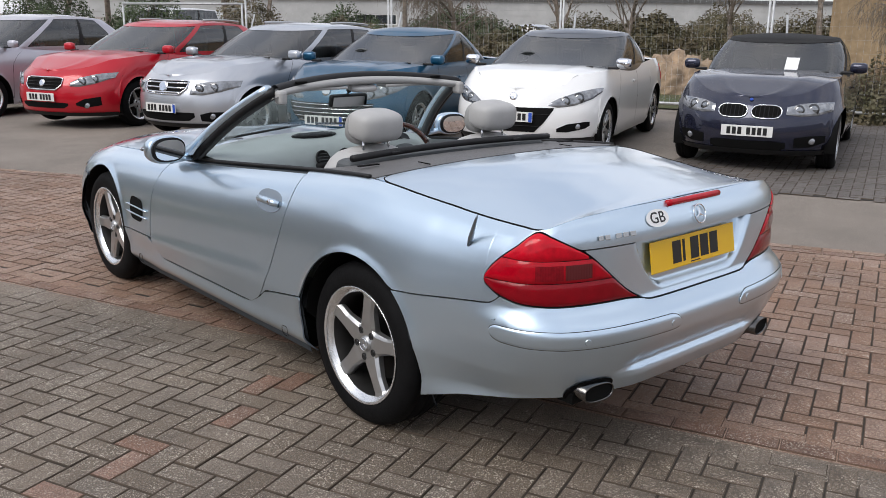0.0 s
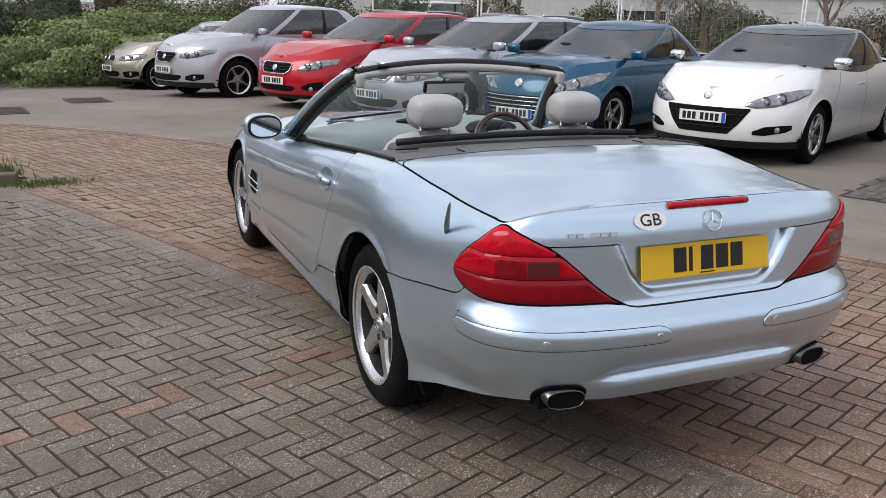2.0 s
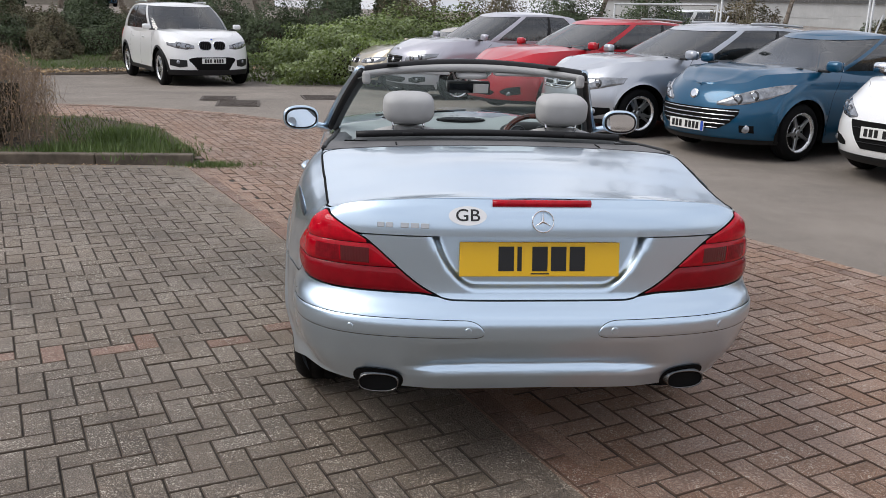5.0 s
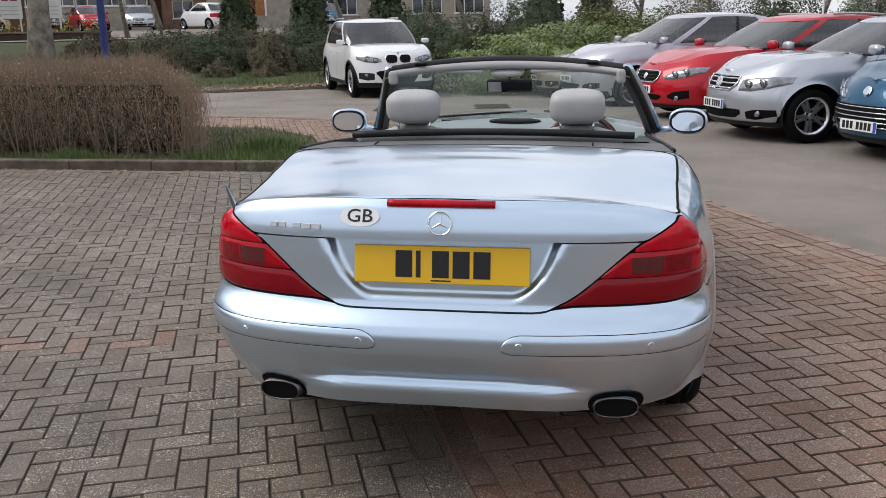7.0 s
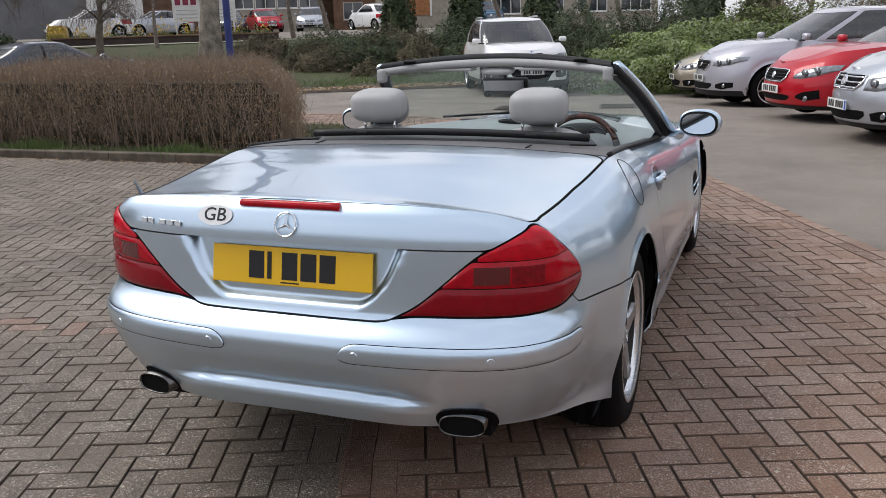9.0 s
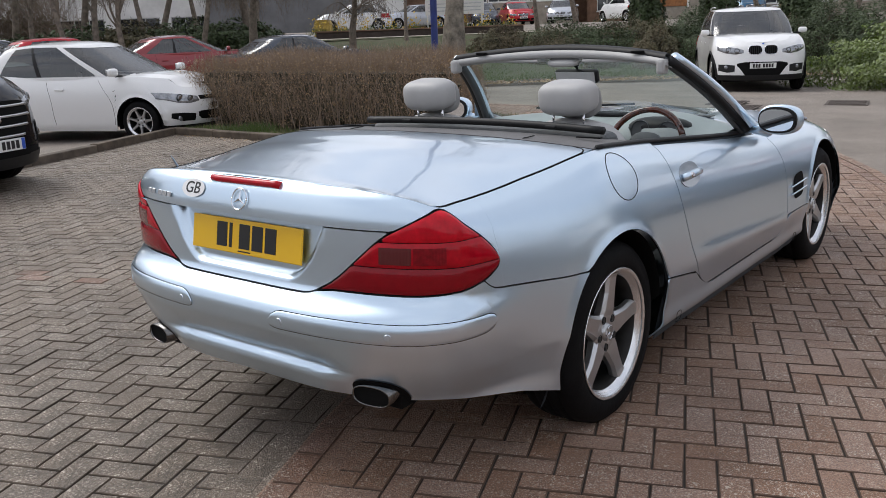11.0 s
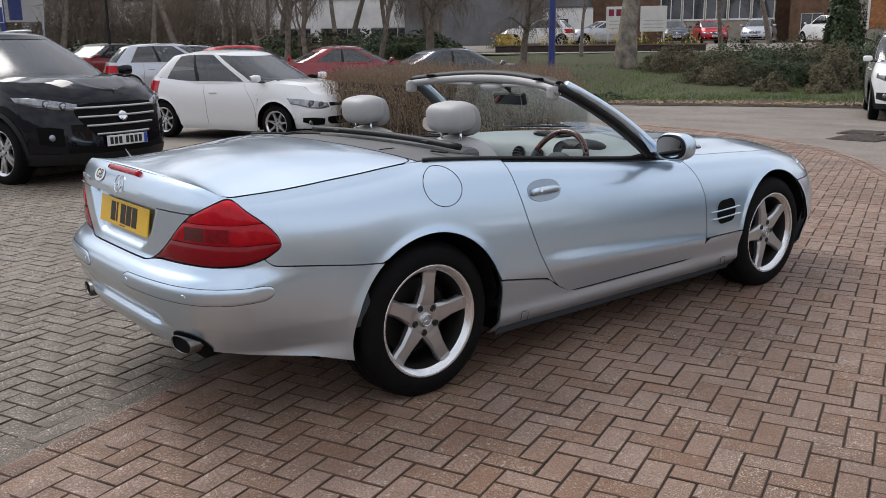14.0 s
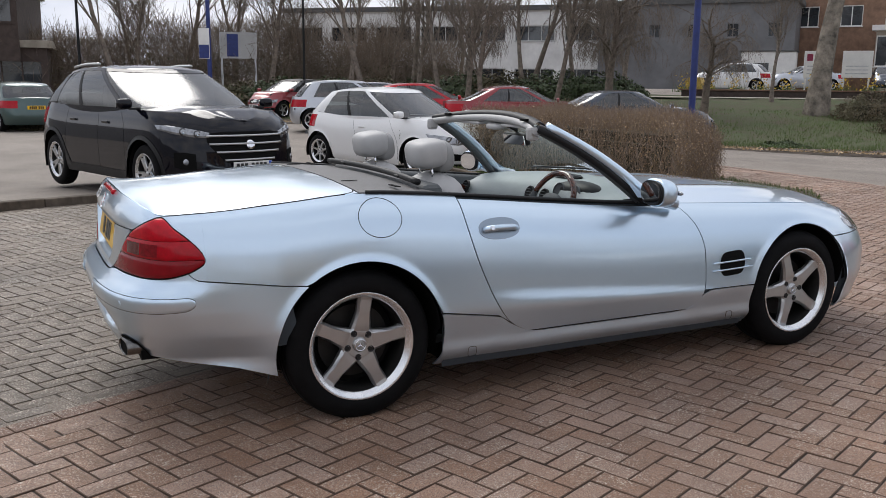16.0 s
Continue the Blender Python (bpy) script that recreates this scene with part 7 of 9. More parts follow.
def border_fill(line, w0, w1, z, name, mat, parent, label):
    """Cut pieces that close the paving up to a border line."""
    P = np.array(line, float)
    d = np.gradient(P, axis=0)
    n = np.stack([-d[:, 1], d[:, 0]], -1) / np.hypot(d[:, 0], d[:, 1])[:, None]
    A, B = P + n * w0, P + n * w1
    V = np.concatenate([np.c_[A, np.full(len(A), z)], np.c_[B, np.full(len(B), z)]])
    k = len(P)
    ob = mesh_object(name, V, [(i, i + 1, k + i + 1, k + i) for i in range(k - 1)], mat, parent, label, smooth=False)
    ob["kind"] = "stuff"


border_fill(B1, -0.16, 0.0, 0.0022, "cut_block", M["paver_grey"], pavement, "cut grey blocks along the border")
border_fill(B1, 0.0, 0.20, 0.0022, "cut_block", M["paver_red"], pavement_red, "cut red-brown blocks along the border")
border_fill(B2, -0.30, 0.0, 0.0022, "cut_block", M["paver_red"], pavement_red, "cut red-brown blocks along the border")
course(B1, 0.060, 0.2, "border_block", M["paver_mark"], pavement_red)
course(B2, -0.052, 0.2, "border_block", M["paver_red"], pavement_red)
course(B2, -0.155, 0.2, "border_block", M["paver_mark"], pavement_red)
bay_ok = inside(BAY, px, py)
lay(C3[bay_ok] + np.array([0, 0, 0.001]), T3[bay_ok], "paving_block", M["paver_bay"], pavement_bay, "dark paving blocks")

# kerb stones round the bed and along the grey paving
kerb = tagged(new("kerb"), "low weathered concrete kerb along the paving and the hedge bed", "kerb", kind="structure")
stone = None
for line in ([(-2.25, 5.20), (-8.75, 5.12)], KERB[1:]):
    P = np.array(line, float)
    for (x0, y0), (x1, y1) in zip(P, P[1:]):
        n = max(1, round(math.hypot(x1 - x0, y1 - y0) / 0.91))
        for k in range(n):
            t = (k + 0.5) / n
            ln = math.hypot(x1 - x0, y1 - y0) / n
            if stone is None:
                stone = box_bm(1.0, 0.125, 0.16, (0, 0, 0.02), 0.014)
                ob = part("kerb_stone", stone, M["kerb"], kerb)
                stone_me = ob.data
            else:
                ob = new("kerb_stone", stone_me)
                ob.parent = kerb
            ob.matrix_basis = pose(x0 + (x1 - x0) * t, y0 + (y1 - y0) * t, rng.normal(0, 0.004), 0, 0, math.degrees(math.atan2(y1 - y0, x1 - x0)) + rng.normal(0, 0.4)) @ Matrix.Diagonal((ln - 0.008, 1, 1, 1))
bed = sheet("planting_bed", BED, 0.055, M["soil"], "soil and turf of the hedge bed", "soil")

# drain covers in the road
for x, y, r, w, h in ((-2.61, 10.95, 6, 0.60, 0.80), (-3.1, 12.05, 6, 0.50, 0.60), (-1.39, 12.8, 10, 0.56, 0.70)):
    d = thing("drain_cover", pose(x, y, float(lie(x, y)) + 0.006, 0, 0, r), "rusty dark iron drain cover set in the asphalt", "drain cover", "drain covers")
    part("frame", box_bm(w + 0.08, h + 0.08, 0.012, (0, 0, 0.0)), M["iron"], d)
    for k in range(9):
        part("bar", box_bm(w, h / 16, 0.008, (0, -h / 2 + h * (k + 0.5) / 9, 0.009)), M["iron"], d)


# ---- plants ----
def cards(centres, normals, size, aspect, name, mat, parent, label="", bend=0.25):
    """Many small leaf blades, each a folded four-cornered piece, in one mesh."""
    n = len(centres)
    r = rng.normal(size=(n, 3))
    N = normals / (np.linalg.norm(normals, axis=1, keepdims=True) + 1e-9)
    U = np.cross(N, r)
    U /= np.linalg.norm(U, axis=1, keepdims=True) + 1e-9
    Vv = np.cross(N, U)
    s = size * rng.uniform(0.6, 1.35, (n, 1))
    a, b = U * s, Vv * s * aspect
    P = np.stack([centres - a, centres + b + N * s * bend * 0.5, centres + a + N * s * bend * rng.normal(0, 1, (n, 1)), centres - b + N * s * bend * 0.5], 1)
    F = (np.arange(4)[None] + 4 * np.arange(n)[:, None]).tolist()
    return mesh_object(name, P.reshape(-1, 3), F, mat, parent, label, smooth=False)


def blades(x, y, z, h, mat, parent, name="grass", lean=0.35):
    """Grass: one thin triangle a blade."""
    n = len(x)
    a = rng.uniform(0, 2 * np.pi, n)
    w = 0.004 + h * 0.02
    hh = h * rng.uniform(0.5, 1.3, n)
    dx, dy = np.cos(a), np.sin(a)
    lx, ly = rng.normal(0, lean, n) * hh, rng.normal(0, lean, n) * hh
    P = np.stack([np.stack([x - dx * w, y - dy * w, z], -1), np.stack([x + dx * w, y + dy * w, z], -1), np.stack([x + lx, y + ly, z + hh], -1)], 1)
    ob = mesh_object(name, P.reshape(-1, 3), (np.arange(3)[None] + 3 * np.arange(n)[:, None]).tolist(), mat, parent, smooth=False)
    return ob


def sticks(p0, p1, r, name, mat, parent):
    """Many thin three-sided twigs in one mesh."""
    d = p1 - p0
    d /= np.linalg.norm(d, axis=1, keepdims=True) + 1e-9
    u = np.cross(d, np.array([0.3, 0.5, 0.81]))
    u /= np.linalg.norm(u, axis=1, keepdims=True) + 1e-9
    w = np.cross(d, u)
    n = len(p0)
    V = []
    for k in range(3):
        o = (u * math.cos(2.094 * k) + w * math.sin(2.094 * k)) * r
        V += [p0 + o, p1 + o * 0.4]
    V = np.stack(V, 1)
    F = np.array([(0, 2, 3, 1), (2, 4, 5, 3), (4, 0, 1, 5)])
    F = (F[None] + 6 * np.arange(n)[:, None, None]).reshape(-1, 4).tolist()
    return mesh_object(name, V.reshape(-1, 3), F, mat, parent, smooth=False)


def build_hedge():
    """A clipped, mostly leafless hedge over a box with rounded edges."""
    h = thing("hedge", pose(0, 0, 0.05), "clipped brown hedge with dry leaves and bare twigs", "hedge")
    x0, y0, y1, top = -9.45, 5.62, 7.85, 0.97
    n = 190000
    Y = rng.uniform(y0, y1, n)
    x1 = -3.62 - 0.72 * (Y - y0)  # the end follows the curve of the bed
    X = x0 + (x1 - x0) * rng.uniform(0, 1, n)
    Z = top * rng.uniform(0, 1, n) ** 0.75
    # keep to an outer skin
    ex = np.minimum(np.minimum(X - x0, (x1 - X) * 0.8), np.minimum(Y - y0, y1 - Y))
    e = np.minimum(ex, top - Z)
    ok = e < np.abs(rng.normal(0, 0.13, n)) + 0.04
    rnd = np.hypot(np.clip(0.42 - ex, 0, None), np.clip(Z - top + 0.42, 0, None)) < 0.42
    ok &= rnd
    P = np.stack([X, Y, Z], -1)[ok]
    P += rng.normal(0, 0.035, P.shape)
    P[:, 2] += 0.05 * np.sin(P[:, 0] * 2.3) * np.sin(P[:, 1] * 3.1) + 0.02 * np.sin(P[:, 0] * 9.1)
    k = rng.uniform(size=len(P)) < 0.45
    cards(P[k], rng.normal(size=(k.sum(), 3)) + [0, -0.4, 0.5], 0.0125, 0.5, "foliage", M["hedge"], h)
    q = P[~k]
    d = rng.normal(0, 0.45, q.shape) + [0, -0.15, 0.9]
    sticks(q - d * 0.06, q + d * 0.085, 0.0023, "twig_mass", M["twig"], h)["kind"] = "stuff"
    nb = 520
    by_ = rng.uniform(y0 + 0.08, y1 - 0.1, nb)
    bx = x0 + 0.1 + (-3.8 - 0.72 * (by_ - y0) - x0) * rng.uniform(0, 1, nb)
    b0 = np.stack([bx, by_, np.zeros(nb)], -1)
    sticks(b0, b0 + np.stack([rng.normal(0, 0.08, nb), rng.normal(0, 0.08, nb), rng.uniform(0.5, 0.85, nb)], -1), 0.010, "stem_mass", M["twig"], h)["kind"] = "stuff"
    # solid core whose dark colour stands for shade deep in the hedge
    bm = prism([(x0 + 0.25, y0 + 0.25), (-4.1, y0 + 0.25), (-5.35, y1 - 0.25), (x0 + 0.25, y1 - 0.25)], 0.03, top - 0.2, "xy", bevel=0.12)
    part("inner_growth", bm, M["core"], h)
    return h


def build_bush(name, m, sx, sy, h, n, mat, label, leaf=0.05, group="", twigs=0):
    """A mound of leaves over a dark heart, with an uneven outline."""
    b = thing(name, m, label, "bush", group)
    v = rng.normal(size=(n, 3))
    v[:, 2] = np.abs(v[:, 2])
    v /= np.linalg.norm(v, axis=1, keepdims=True)
    n = int(n)
    lump = 1 + 0.16 * np.sin(v[:, 0] * 5 + 1) * np.cos(v[:, 1] * 6) + 0.10 * np.sin(v[:, 1] * 11 + v[:, 2] * 7)
    lump = lump + 0.07 * np.sin(v[:, 0] * 17 + 3) * np.sin(v[:, 1] * 19) + 0.05 * np.sin(v[:, 2] * 23 + v[:, 0] * 13)
    r = lump * (1.04 - np.abs(rng.normal(0, 0.12, n)))
    P = v * np.array([sx, sy, h]) * r[:, None]
    cards(P, v + rng.normal(0, 0.5, v.shape) + [0, 0, 0.3], leaf, 0.75, "foliage", mat, b)["kind"] = "stuff"
    if twigs:
        k = rng.integers(0, n, twigs)
        sticks(P[k] * 0.6, P[k] * rng.uniform(0.95, 1.2, (twigs, 1)), 0.006, "twig_mass", M["twig"], b)["kind"] = "stuff"
    # dark heart: the shade inside the bush is put into its colour
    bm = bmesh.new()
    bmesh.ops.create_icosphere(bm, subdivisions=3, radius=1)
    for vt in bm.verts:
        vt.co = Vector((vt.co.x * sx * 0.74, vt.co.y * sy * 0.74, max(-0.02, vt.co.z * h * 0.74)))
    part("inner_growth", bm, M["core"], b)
    return b


def build_tree(name, m, height, seed, label, spread=0.55, levels=4, trunk=0.16, mat="bark", droop=0.0, group="bare trees", kids=(5, 5, 4), bole=0.32):
    """A leafless tree: tapered trunk, limbs, branches and fine twigs."""
    rg = random.Random(seed)
    t = thing(name, m, label, "tree", group)
    bms = [bmesh.new(), bmesh.new()]
    tips = [[], []]

    def grow(p, d, ln, r, lev):
        steps = 6 if lev == 0 else 4
        pts, rad = [p.copy()], [r * (1.25 if lev == 0 else 1)]
        for k in range(steps):
            d = (d + Vector((rg.gauss(0, 0.10 + 0.05 * lev), rg.gauss(0, 0.10 + 0.05 * lev), 0.05 - droop * 0.22 * lev))).normalized()
            p = p + d * ln / steps
            pts.append(p.copy())
            rad.append(r * (1 - 0.72 * (k + 1) / steps))
        if lev < 3:
            curve_tube_fast(bms[0 if lev == 0 else 1], pts, rad, 9 if lev == 0 else (6 if lev == 1 else 4))
        else:
            for a, b in zip(pts, pts[1:]):
                tips[0].append(a)
                tips[1].append(b)
        if lev < levels - 1:
            nk = kids[lev] if lev < len(kids) else 4
            for k in range(nk + (2 if lev == 0 else 0)):
                f = rg.uniform(bole, 1.0) if lev == 0 else rg.uniform(0.25, 1.0)
                i = min(int(f * steps), steps - 1)
                q = pts[i].lerp(pts[i + 1], f * steps - i)
                a = rg.uniform(0, 2 * math.pi)
                side = Vector((math.cos(a), math.sin(a), 0))
                nd = (d * 0.5 + side * (spread + rg.uniform(-0.1, 0.25)) + Vector((0, 0, 0.35 - droop * 0.4 * lev))).normalized()
                grow(q, nd, ln * rg.uniform(0.42, 0.66) * (0.9 if lev else 0.8), rad[i] * rg.uniform(0.32, 0.5), lev + 1)

    def curve_tube_fast(bm, pts, rad, seg):
        rings = []
        for i, p in enumerate(pts):
            dd = (pts[min(i + 1, len(pts) - 1)] - pts[max(i - 1, 0)]).normalized()
            s = dd.cross(Vector((0.31, 0.95, 0.05))).normalized()
            u = s.cross(dd)
            rings.append([bm.verts.new(p + (s * math.cos(2 * math.pi * k / seg) + u * math.sin(2 * math.pi * k / seg)) * rad[i]) for k in range(seg)])
        for A, B in zip(rings, rings[1:]):
            for k in range(seg):
                bm.faces.new((A[k], A[(k + 1) % seg], B[(k + 1) % seg], B[k]))

    grow(Vector((0, 0, -0.1)), Vector((rg.gauss(0, 0.05), rg.gauss(0, 0.05), 1)).normalized(), height * 0.78, trunk, 0)
    part("trunk", bms[0], M[mat], t, smooth=True)
    part("limb_crown", bms[1], M[mat], t, smooth=True)["kind"] = "stuff"
    if tips[0]:
        sticks(np.array([tuple(v) for v in tips[0]]), np.array([tuple(v) for v in tips[1]]), 0.0075, "twig_mass", M["bark"], t)["kind"] = "stuff"
    return t


hedge = build_hedge()
gn = 17000
gxx, gyy = rng.uniform(-9.0, -2.1, gn), 5.25 + 3.35 * rng.uniform(0, 1, gn) ** 1.5
okg = inside(BED, gxx, gyy) & ((gyy < 5.75) | (gxx > -3.5 - 0.72 * (gyy - 5.62)) | (gyy > 8.0))
gg = thing("bed_grass", pose(0, 0, 0.055), "rough green grass round the foot of the hedge", "grass", kind="stuff")
dry = rng.uniform(size=gn) < 0.35 + 0.3 * np.sin(gxx * 3.1) * np.sin(gyy * 4.3)
blades(gxx[okg & ~dry], gyy[okg & ~dry], np.zeros((okg & ~dry).sum()), 0.065, M["grass"], gg)
blades(gxx[okg & dry], gyy[okg & dry], np.zeros((okg & dry).sum()), 0.05, M["dry_grass"], gg)
for cx_, cy_, sd_, hh_, nn_ in ((-3.15, 6.1, 0.16, 0.17, 1500), (-3.6, 5.45, 0.12, 0.12, 500), (-5.2, 5.45, 0.16, 0.11, 500), (-7.4, 5.5, 0.2, 0.12, 500), (-2.9, 5.6, 0.28, 0.09, 1600)):
    blades(rng.normal(cx_, sd_, nn_), rng.normal(cy_, sd_ * 0.8, nn_), np.zeros(nn_), hh_, M["grass"], gg)
gx3, gy3 = rng.normal(-2.05, 0.18, 500), rng.normal(5.08, 0.07, 500)
blades(gx3, gy3, np.full(500, -0.05), 0.05, M["grass"], gg)
# dead leaves and grit along the foot of the kerb
nl_ = 420
lit = thing("kerb_litter", pose(0, 0, 0.008), "dead leaves and grit along the foot of the kerb", "leaf litter", kind="stuff")
lx_ = rng.uniform(-8.6, -2.2, nl_)
cards(np.stack([lx_, 5.08 - np.abs(rng.normal(0, 0.10, nl_)), np.full(nl_, 0.004)], -1), rng.normal(0, 0.2, (nl_, 3)) + [0, 0, 1], 0.013, 0.6, "leaf_litter", M["hedge"], lit)
build_bush("ivy_bush", pose(0.8, 19.5, float(lie(0.8, 19.5)) - 0.05, 0, 0, 20), 4.1, 2.1, 1.55, 70000, M["ivy"], "broad mound of green ivy beside the parked cars", 0.034)


# ---- beyond the car park ----
M["brick_brown"] = material("brown_brick", (0.25, 0.15, 0.10), 0.9, vary=0.35, scale=2.0, bump=0.5, bscale=20)
M["brick_yellow"] = material("buff_brick", (0.42, 0.30, 0.18), 0.9, vary=0.25, scale=3.0, bump=0.5, bscale=20)
M["brick_dark"] = material("dark_brown_brick", (0.075, 0.055, 0.047), 0.9, vary=0.3, scale=3.0)
M["stone"] = material("pale_stone_cladding", (0.36, 0.32, 0.26), 0.9, vary=0.25, scale=2.5, bump=0.4, bscale=12)
M["render"] = material("grey_cladding", (0.74, 0.73, 0.71), 0.7, vary=0.2, scale=0.6)
M["dark_clad"] = material("charcoal_cladding", (0.17, 0.17, 0.175), 0.6, vary=0.25, scale=0.7)
M["pale_clad"] = material("pale_grey_cladding", (0.45, 0.45, 0.44), 0.7, vary=0.15, scale=0.5)
M["white_paint"] = material("white_window_paint", (0.75, 0.74, 0.71), 0.5, vary=0.1, scale=3)
M["door_wood"] = material("orange_wood", (0.36, 0.15, 0.05), 0.5, vary=0.4, scale=6)
M["window"] = material("dark_window", (0.03, 0.035, 0.04), 0.06, coat=1.0, vary=0.5, scale=0.7)
M["roof_felt"] = material("roof_edge", (0.10, 0.10, 0.10), 0.8, vary=0.2, scale=2)
M["blue_steel"] = material("blue_painted_steel", (0.018, 0.035, 0.17), 0.45, vary=0.25, scale=8)
M["zinc"] = material("galvanised_steel", (0.52, 0.53, 0.54), 0.5, 0.3, vary=0.2, scale=15)
M["yellow_box"] = material("yellow_plastic", (0.50, 0.34, 0.07), 0.6, vary=0.2, scale=5)
M["conifer"] = material("dark_evergreen", (0.058, 0.085, 0.030), 0.75, island=0.7, vary=0.3, scale=2)
M["scrub"] = material("brown_scrub", (0.125, 0.095, 0.055), 0.85, island=0.45, vary=0.4, scale=1.2, color2=(0.075, 0.075, 0.034))
M["maroon_ink"] = material("maroon_ink", (0.25, 0.02, 0.06), 0.5)
M["earth"] = material("pale_earth", (0.33, 0.24, 0.16), 0.95, vary=0.4, scale=3, bump=1.0, bscale=25)
M["daffodil"] = material("yellow_flower", (0.62, 0.42, 0.03), 0.7, island=0.3)


def wall_with_windows(name, label, a, b, z0, storeys, depth, mat, bays, win=(0.62, 0.55), roof="roof_felt", sill=0.28, skip=(), frame="white_paint", panes=2, door=None, category="building"):
    """A building from its front line a to b: walls, each window with frame and panes, parapet and, where given, a door."""
    A, Bv = Vector((*a, 0)), Vector((*b, 0))
    u = (Bv - A).normalized()
    ln = (Bv - A).length
    yaw = math.degrees(math.atan2(u.y, u.x))
    t = thing(name, pose(a[0], a[1], z0, 0, 0, yaw), label, category)
    h = sum(storeys)
    # front is local y = 0, looking to -y; the body lies behind
    part("wall", box_bm(ln, depth, h + 1.0, (ln / 2, depth / 2 + 0.12, h / 2 - 0.5)), M[mat], t)
    z = 0.0
    bw = ln / bays
    for si, sh_ in enumerate(storeys):
        # front wall as piers and bands round real openings
        w, hh = bw * win[0], sh_ * win[1]
        zb = z + sh_ * sill
        part("wall_band", box_bm(ln, 0.14, sh_ * sill + (1.0 if si == 0 else 0), (ln / 2, 0.05, z + sh_ * sill / 2 - (0.5 if si == 0 else 0))), M[mat], t)
        part("wall_band", box_bm(ln, 0.14, sh_ - sh_ * sill - hh, (ln / 2, 0.05, (zb + hh + z + sh_) / 2)), M[mat], t)
        for k in range(bays + 1):
            x0 = k * bw - (bw - w) / 2 if k else 0
            x1 = k * bw + (bw - w) / 2 if k < bays else ln
            part("wall_pier", box_bm(x1 - x0, 0.14, hh, ((x0 + x1) / 2, 0.05, zb + hh / 2)), M[mat], t)
        for k in range(bays):
            if (si, k) in skip:
                part("blank_panel", box_bm(w, 0.1, hh, ((k + 0.5) * bw, 0.06, zb + hh / 2)), M[mat], t)
                continue
            cx = (k + 0.5) * bw
            wo = new("window")
            wo.parent = t
            wo.matrix_basis = pose(cx, 0.06, zb + hh / 2)
            part("pane", box_bm(w, 0.02, hh, (0, 0.02, 0)), M["window"], wo)
            for xx in (-w / 2, w / 2):
                part("frame", box_bm(0.09, 0.07, hh, (xx * 0.985, -0.01, 0)), M[frame], wo)
            for zz in (-hh / 2, hh / 2):
                part("frame", box_bm(w, 0.07, 0.09, (0, -0.01, zz * 0.97)), M[frame], wo)
            for j in range(1, panes):
                part("mullion", box_bm(0.06, 0.06, hh, (-w / 2 + w * j / panes, -0.01, 0)), M[frame], wo)
            part("sill", box_bm(w + 0.15, 0.16, 0.06, (0, -0.07, -hh / 2 - 0.02)), M[frame], wo)
        z += sh_
    part("roof_edge", box_bm(ln + 0.5, depth + 0.5, 0.35, (ln / 2, depth / 2, h + 0.17)), M[roof], t)
    if door:
        x, w, hh, mt = door
        d = part("door", box_bm(w, 0.10, hh, (x, -0.06, hh / 2), 0.02), M[mt], t)
        for sx in (-1, 1):
            part("door_frame", box_bm(0.14, 0.16, hh + 0.15, (x + sx * (w / 2 + 0.05), -0.05, hh / 2)), M["white_paint"], d)
        part("door_frame", box_bm(w + 0.24, 0.16, 0.14, (x, -0.05, hh + 0.08)), M["white_paint"], d)
        for j in (-1, 1):
            part("door_panel", box_bm(w * 0.36, 0.03, hh * 0.75, (x + j * w * 0.23, -0.12, hh * 0.5), 0.01), M[mt], d)
    return t


def zl(x, y):
    return float(lie(x, y))


# brown two-storey range with white windows and stone-clad porch
wall_with_windows("office_range", "brown brick two-storey office range set behind a window block", (-43.6, 50.4), (-28.6, 59.0), 1.15, (3.6, 3.4), 9, "brick_brown", 6, win=(0.5, 0.42), panes=2, skip=tuple((0, k) for k in range(6)))
wall_with_windows("window_block", "flat-roofed stone block with a long band of white windows", (-36.0, 50.3), (-29.4, 54.1), 1.15, (4.0,), 5, "stone", 5, win=(0.95, 0.5), roof="white_paint", sill=0.42, panes=2)
wall_with_windows("stone_porch", "stone-clad porch block with an orange wooden door", (-25.2, 54.6), (-20.2, 57.2), 2.1, (3.4, 3.2), 6, "stone", 2, win=(0.4, 0.4), skip=((0, 0), (0, 1)), door=(2.7, 1.9, 2.3, "door_wood"))
wall_with_windows("office_wing", "brown brick office wing with small white windows", (-29.5, 56.2), (-24.4, 58.8), 1.1, (3.1, 3.0), 6, "brick_brown", 2, win=(0.5, 0.4))
wall_with_windows("office_wing", "pale stone office wing with wide windows", (-21.6, 57.8), (-7.0, 61.6), 1.1, (3.3, 3.2), 8, "stone", 5, win=(0.7, 0.5), panes=3)
# charcoal and grey sheds behind the trees
wall_with_windows("shed_building", "dark charcoal-clad industrial shed", (-50.0, 38.4), (-39.5, 46.8), 0.9, (3.0, 3.2), 14, "dark_clad", 5, win=(0.3, 0.3), skip=tuple((0, k) for k in range(5)), frame="dark_clad")
wall_with_windows("grey_office", "grey clad office block behind bare trees", (-68.0, 20.0), (-50.2, 39.6), 0.6, (3.2, 3.2), 14, "render", 7, win=(0.8, 0.36), frame="pale_clad", panes=3)
# tiered brown building at the edge of the car park
for k in range(3):
    wall_with_windows("tiered_office", "brown tiered office block with overhanging pale floor bands", (-45.5 + 0.3 * k, -15.0), (-43.6 + 0.3 * k, 0.9 - 1.2 * k), 0.2 + 3.1 * k, (2.75,), 12, "brick_dark", 5, win=(0.85, 0.5), roof="stone", frame="brick_dark", panes=3)
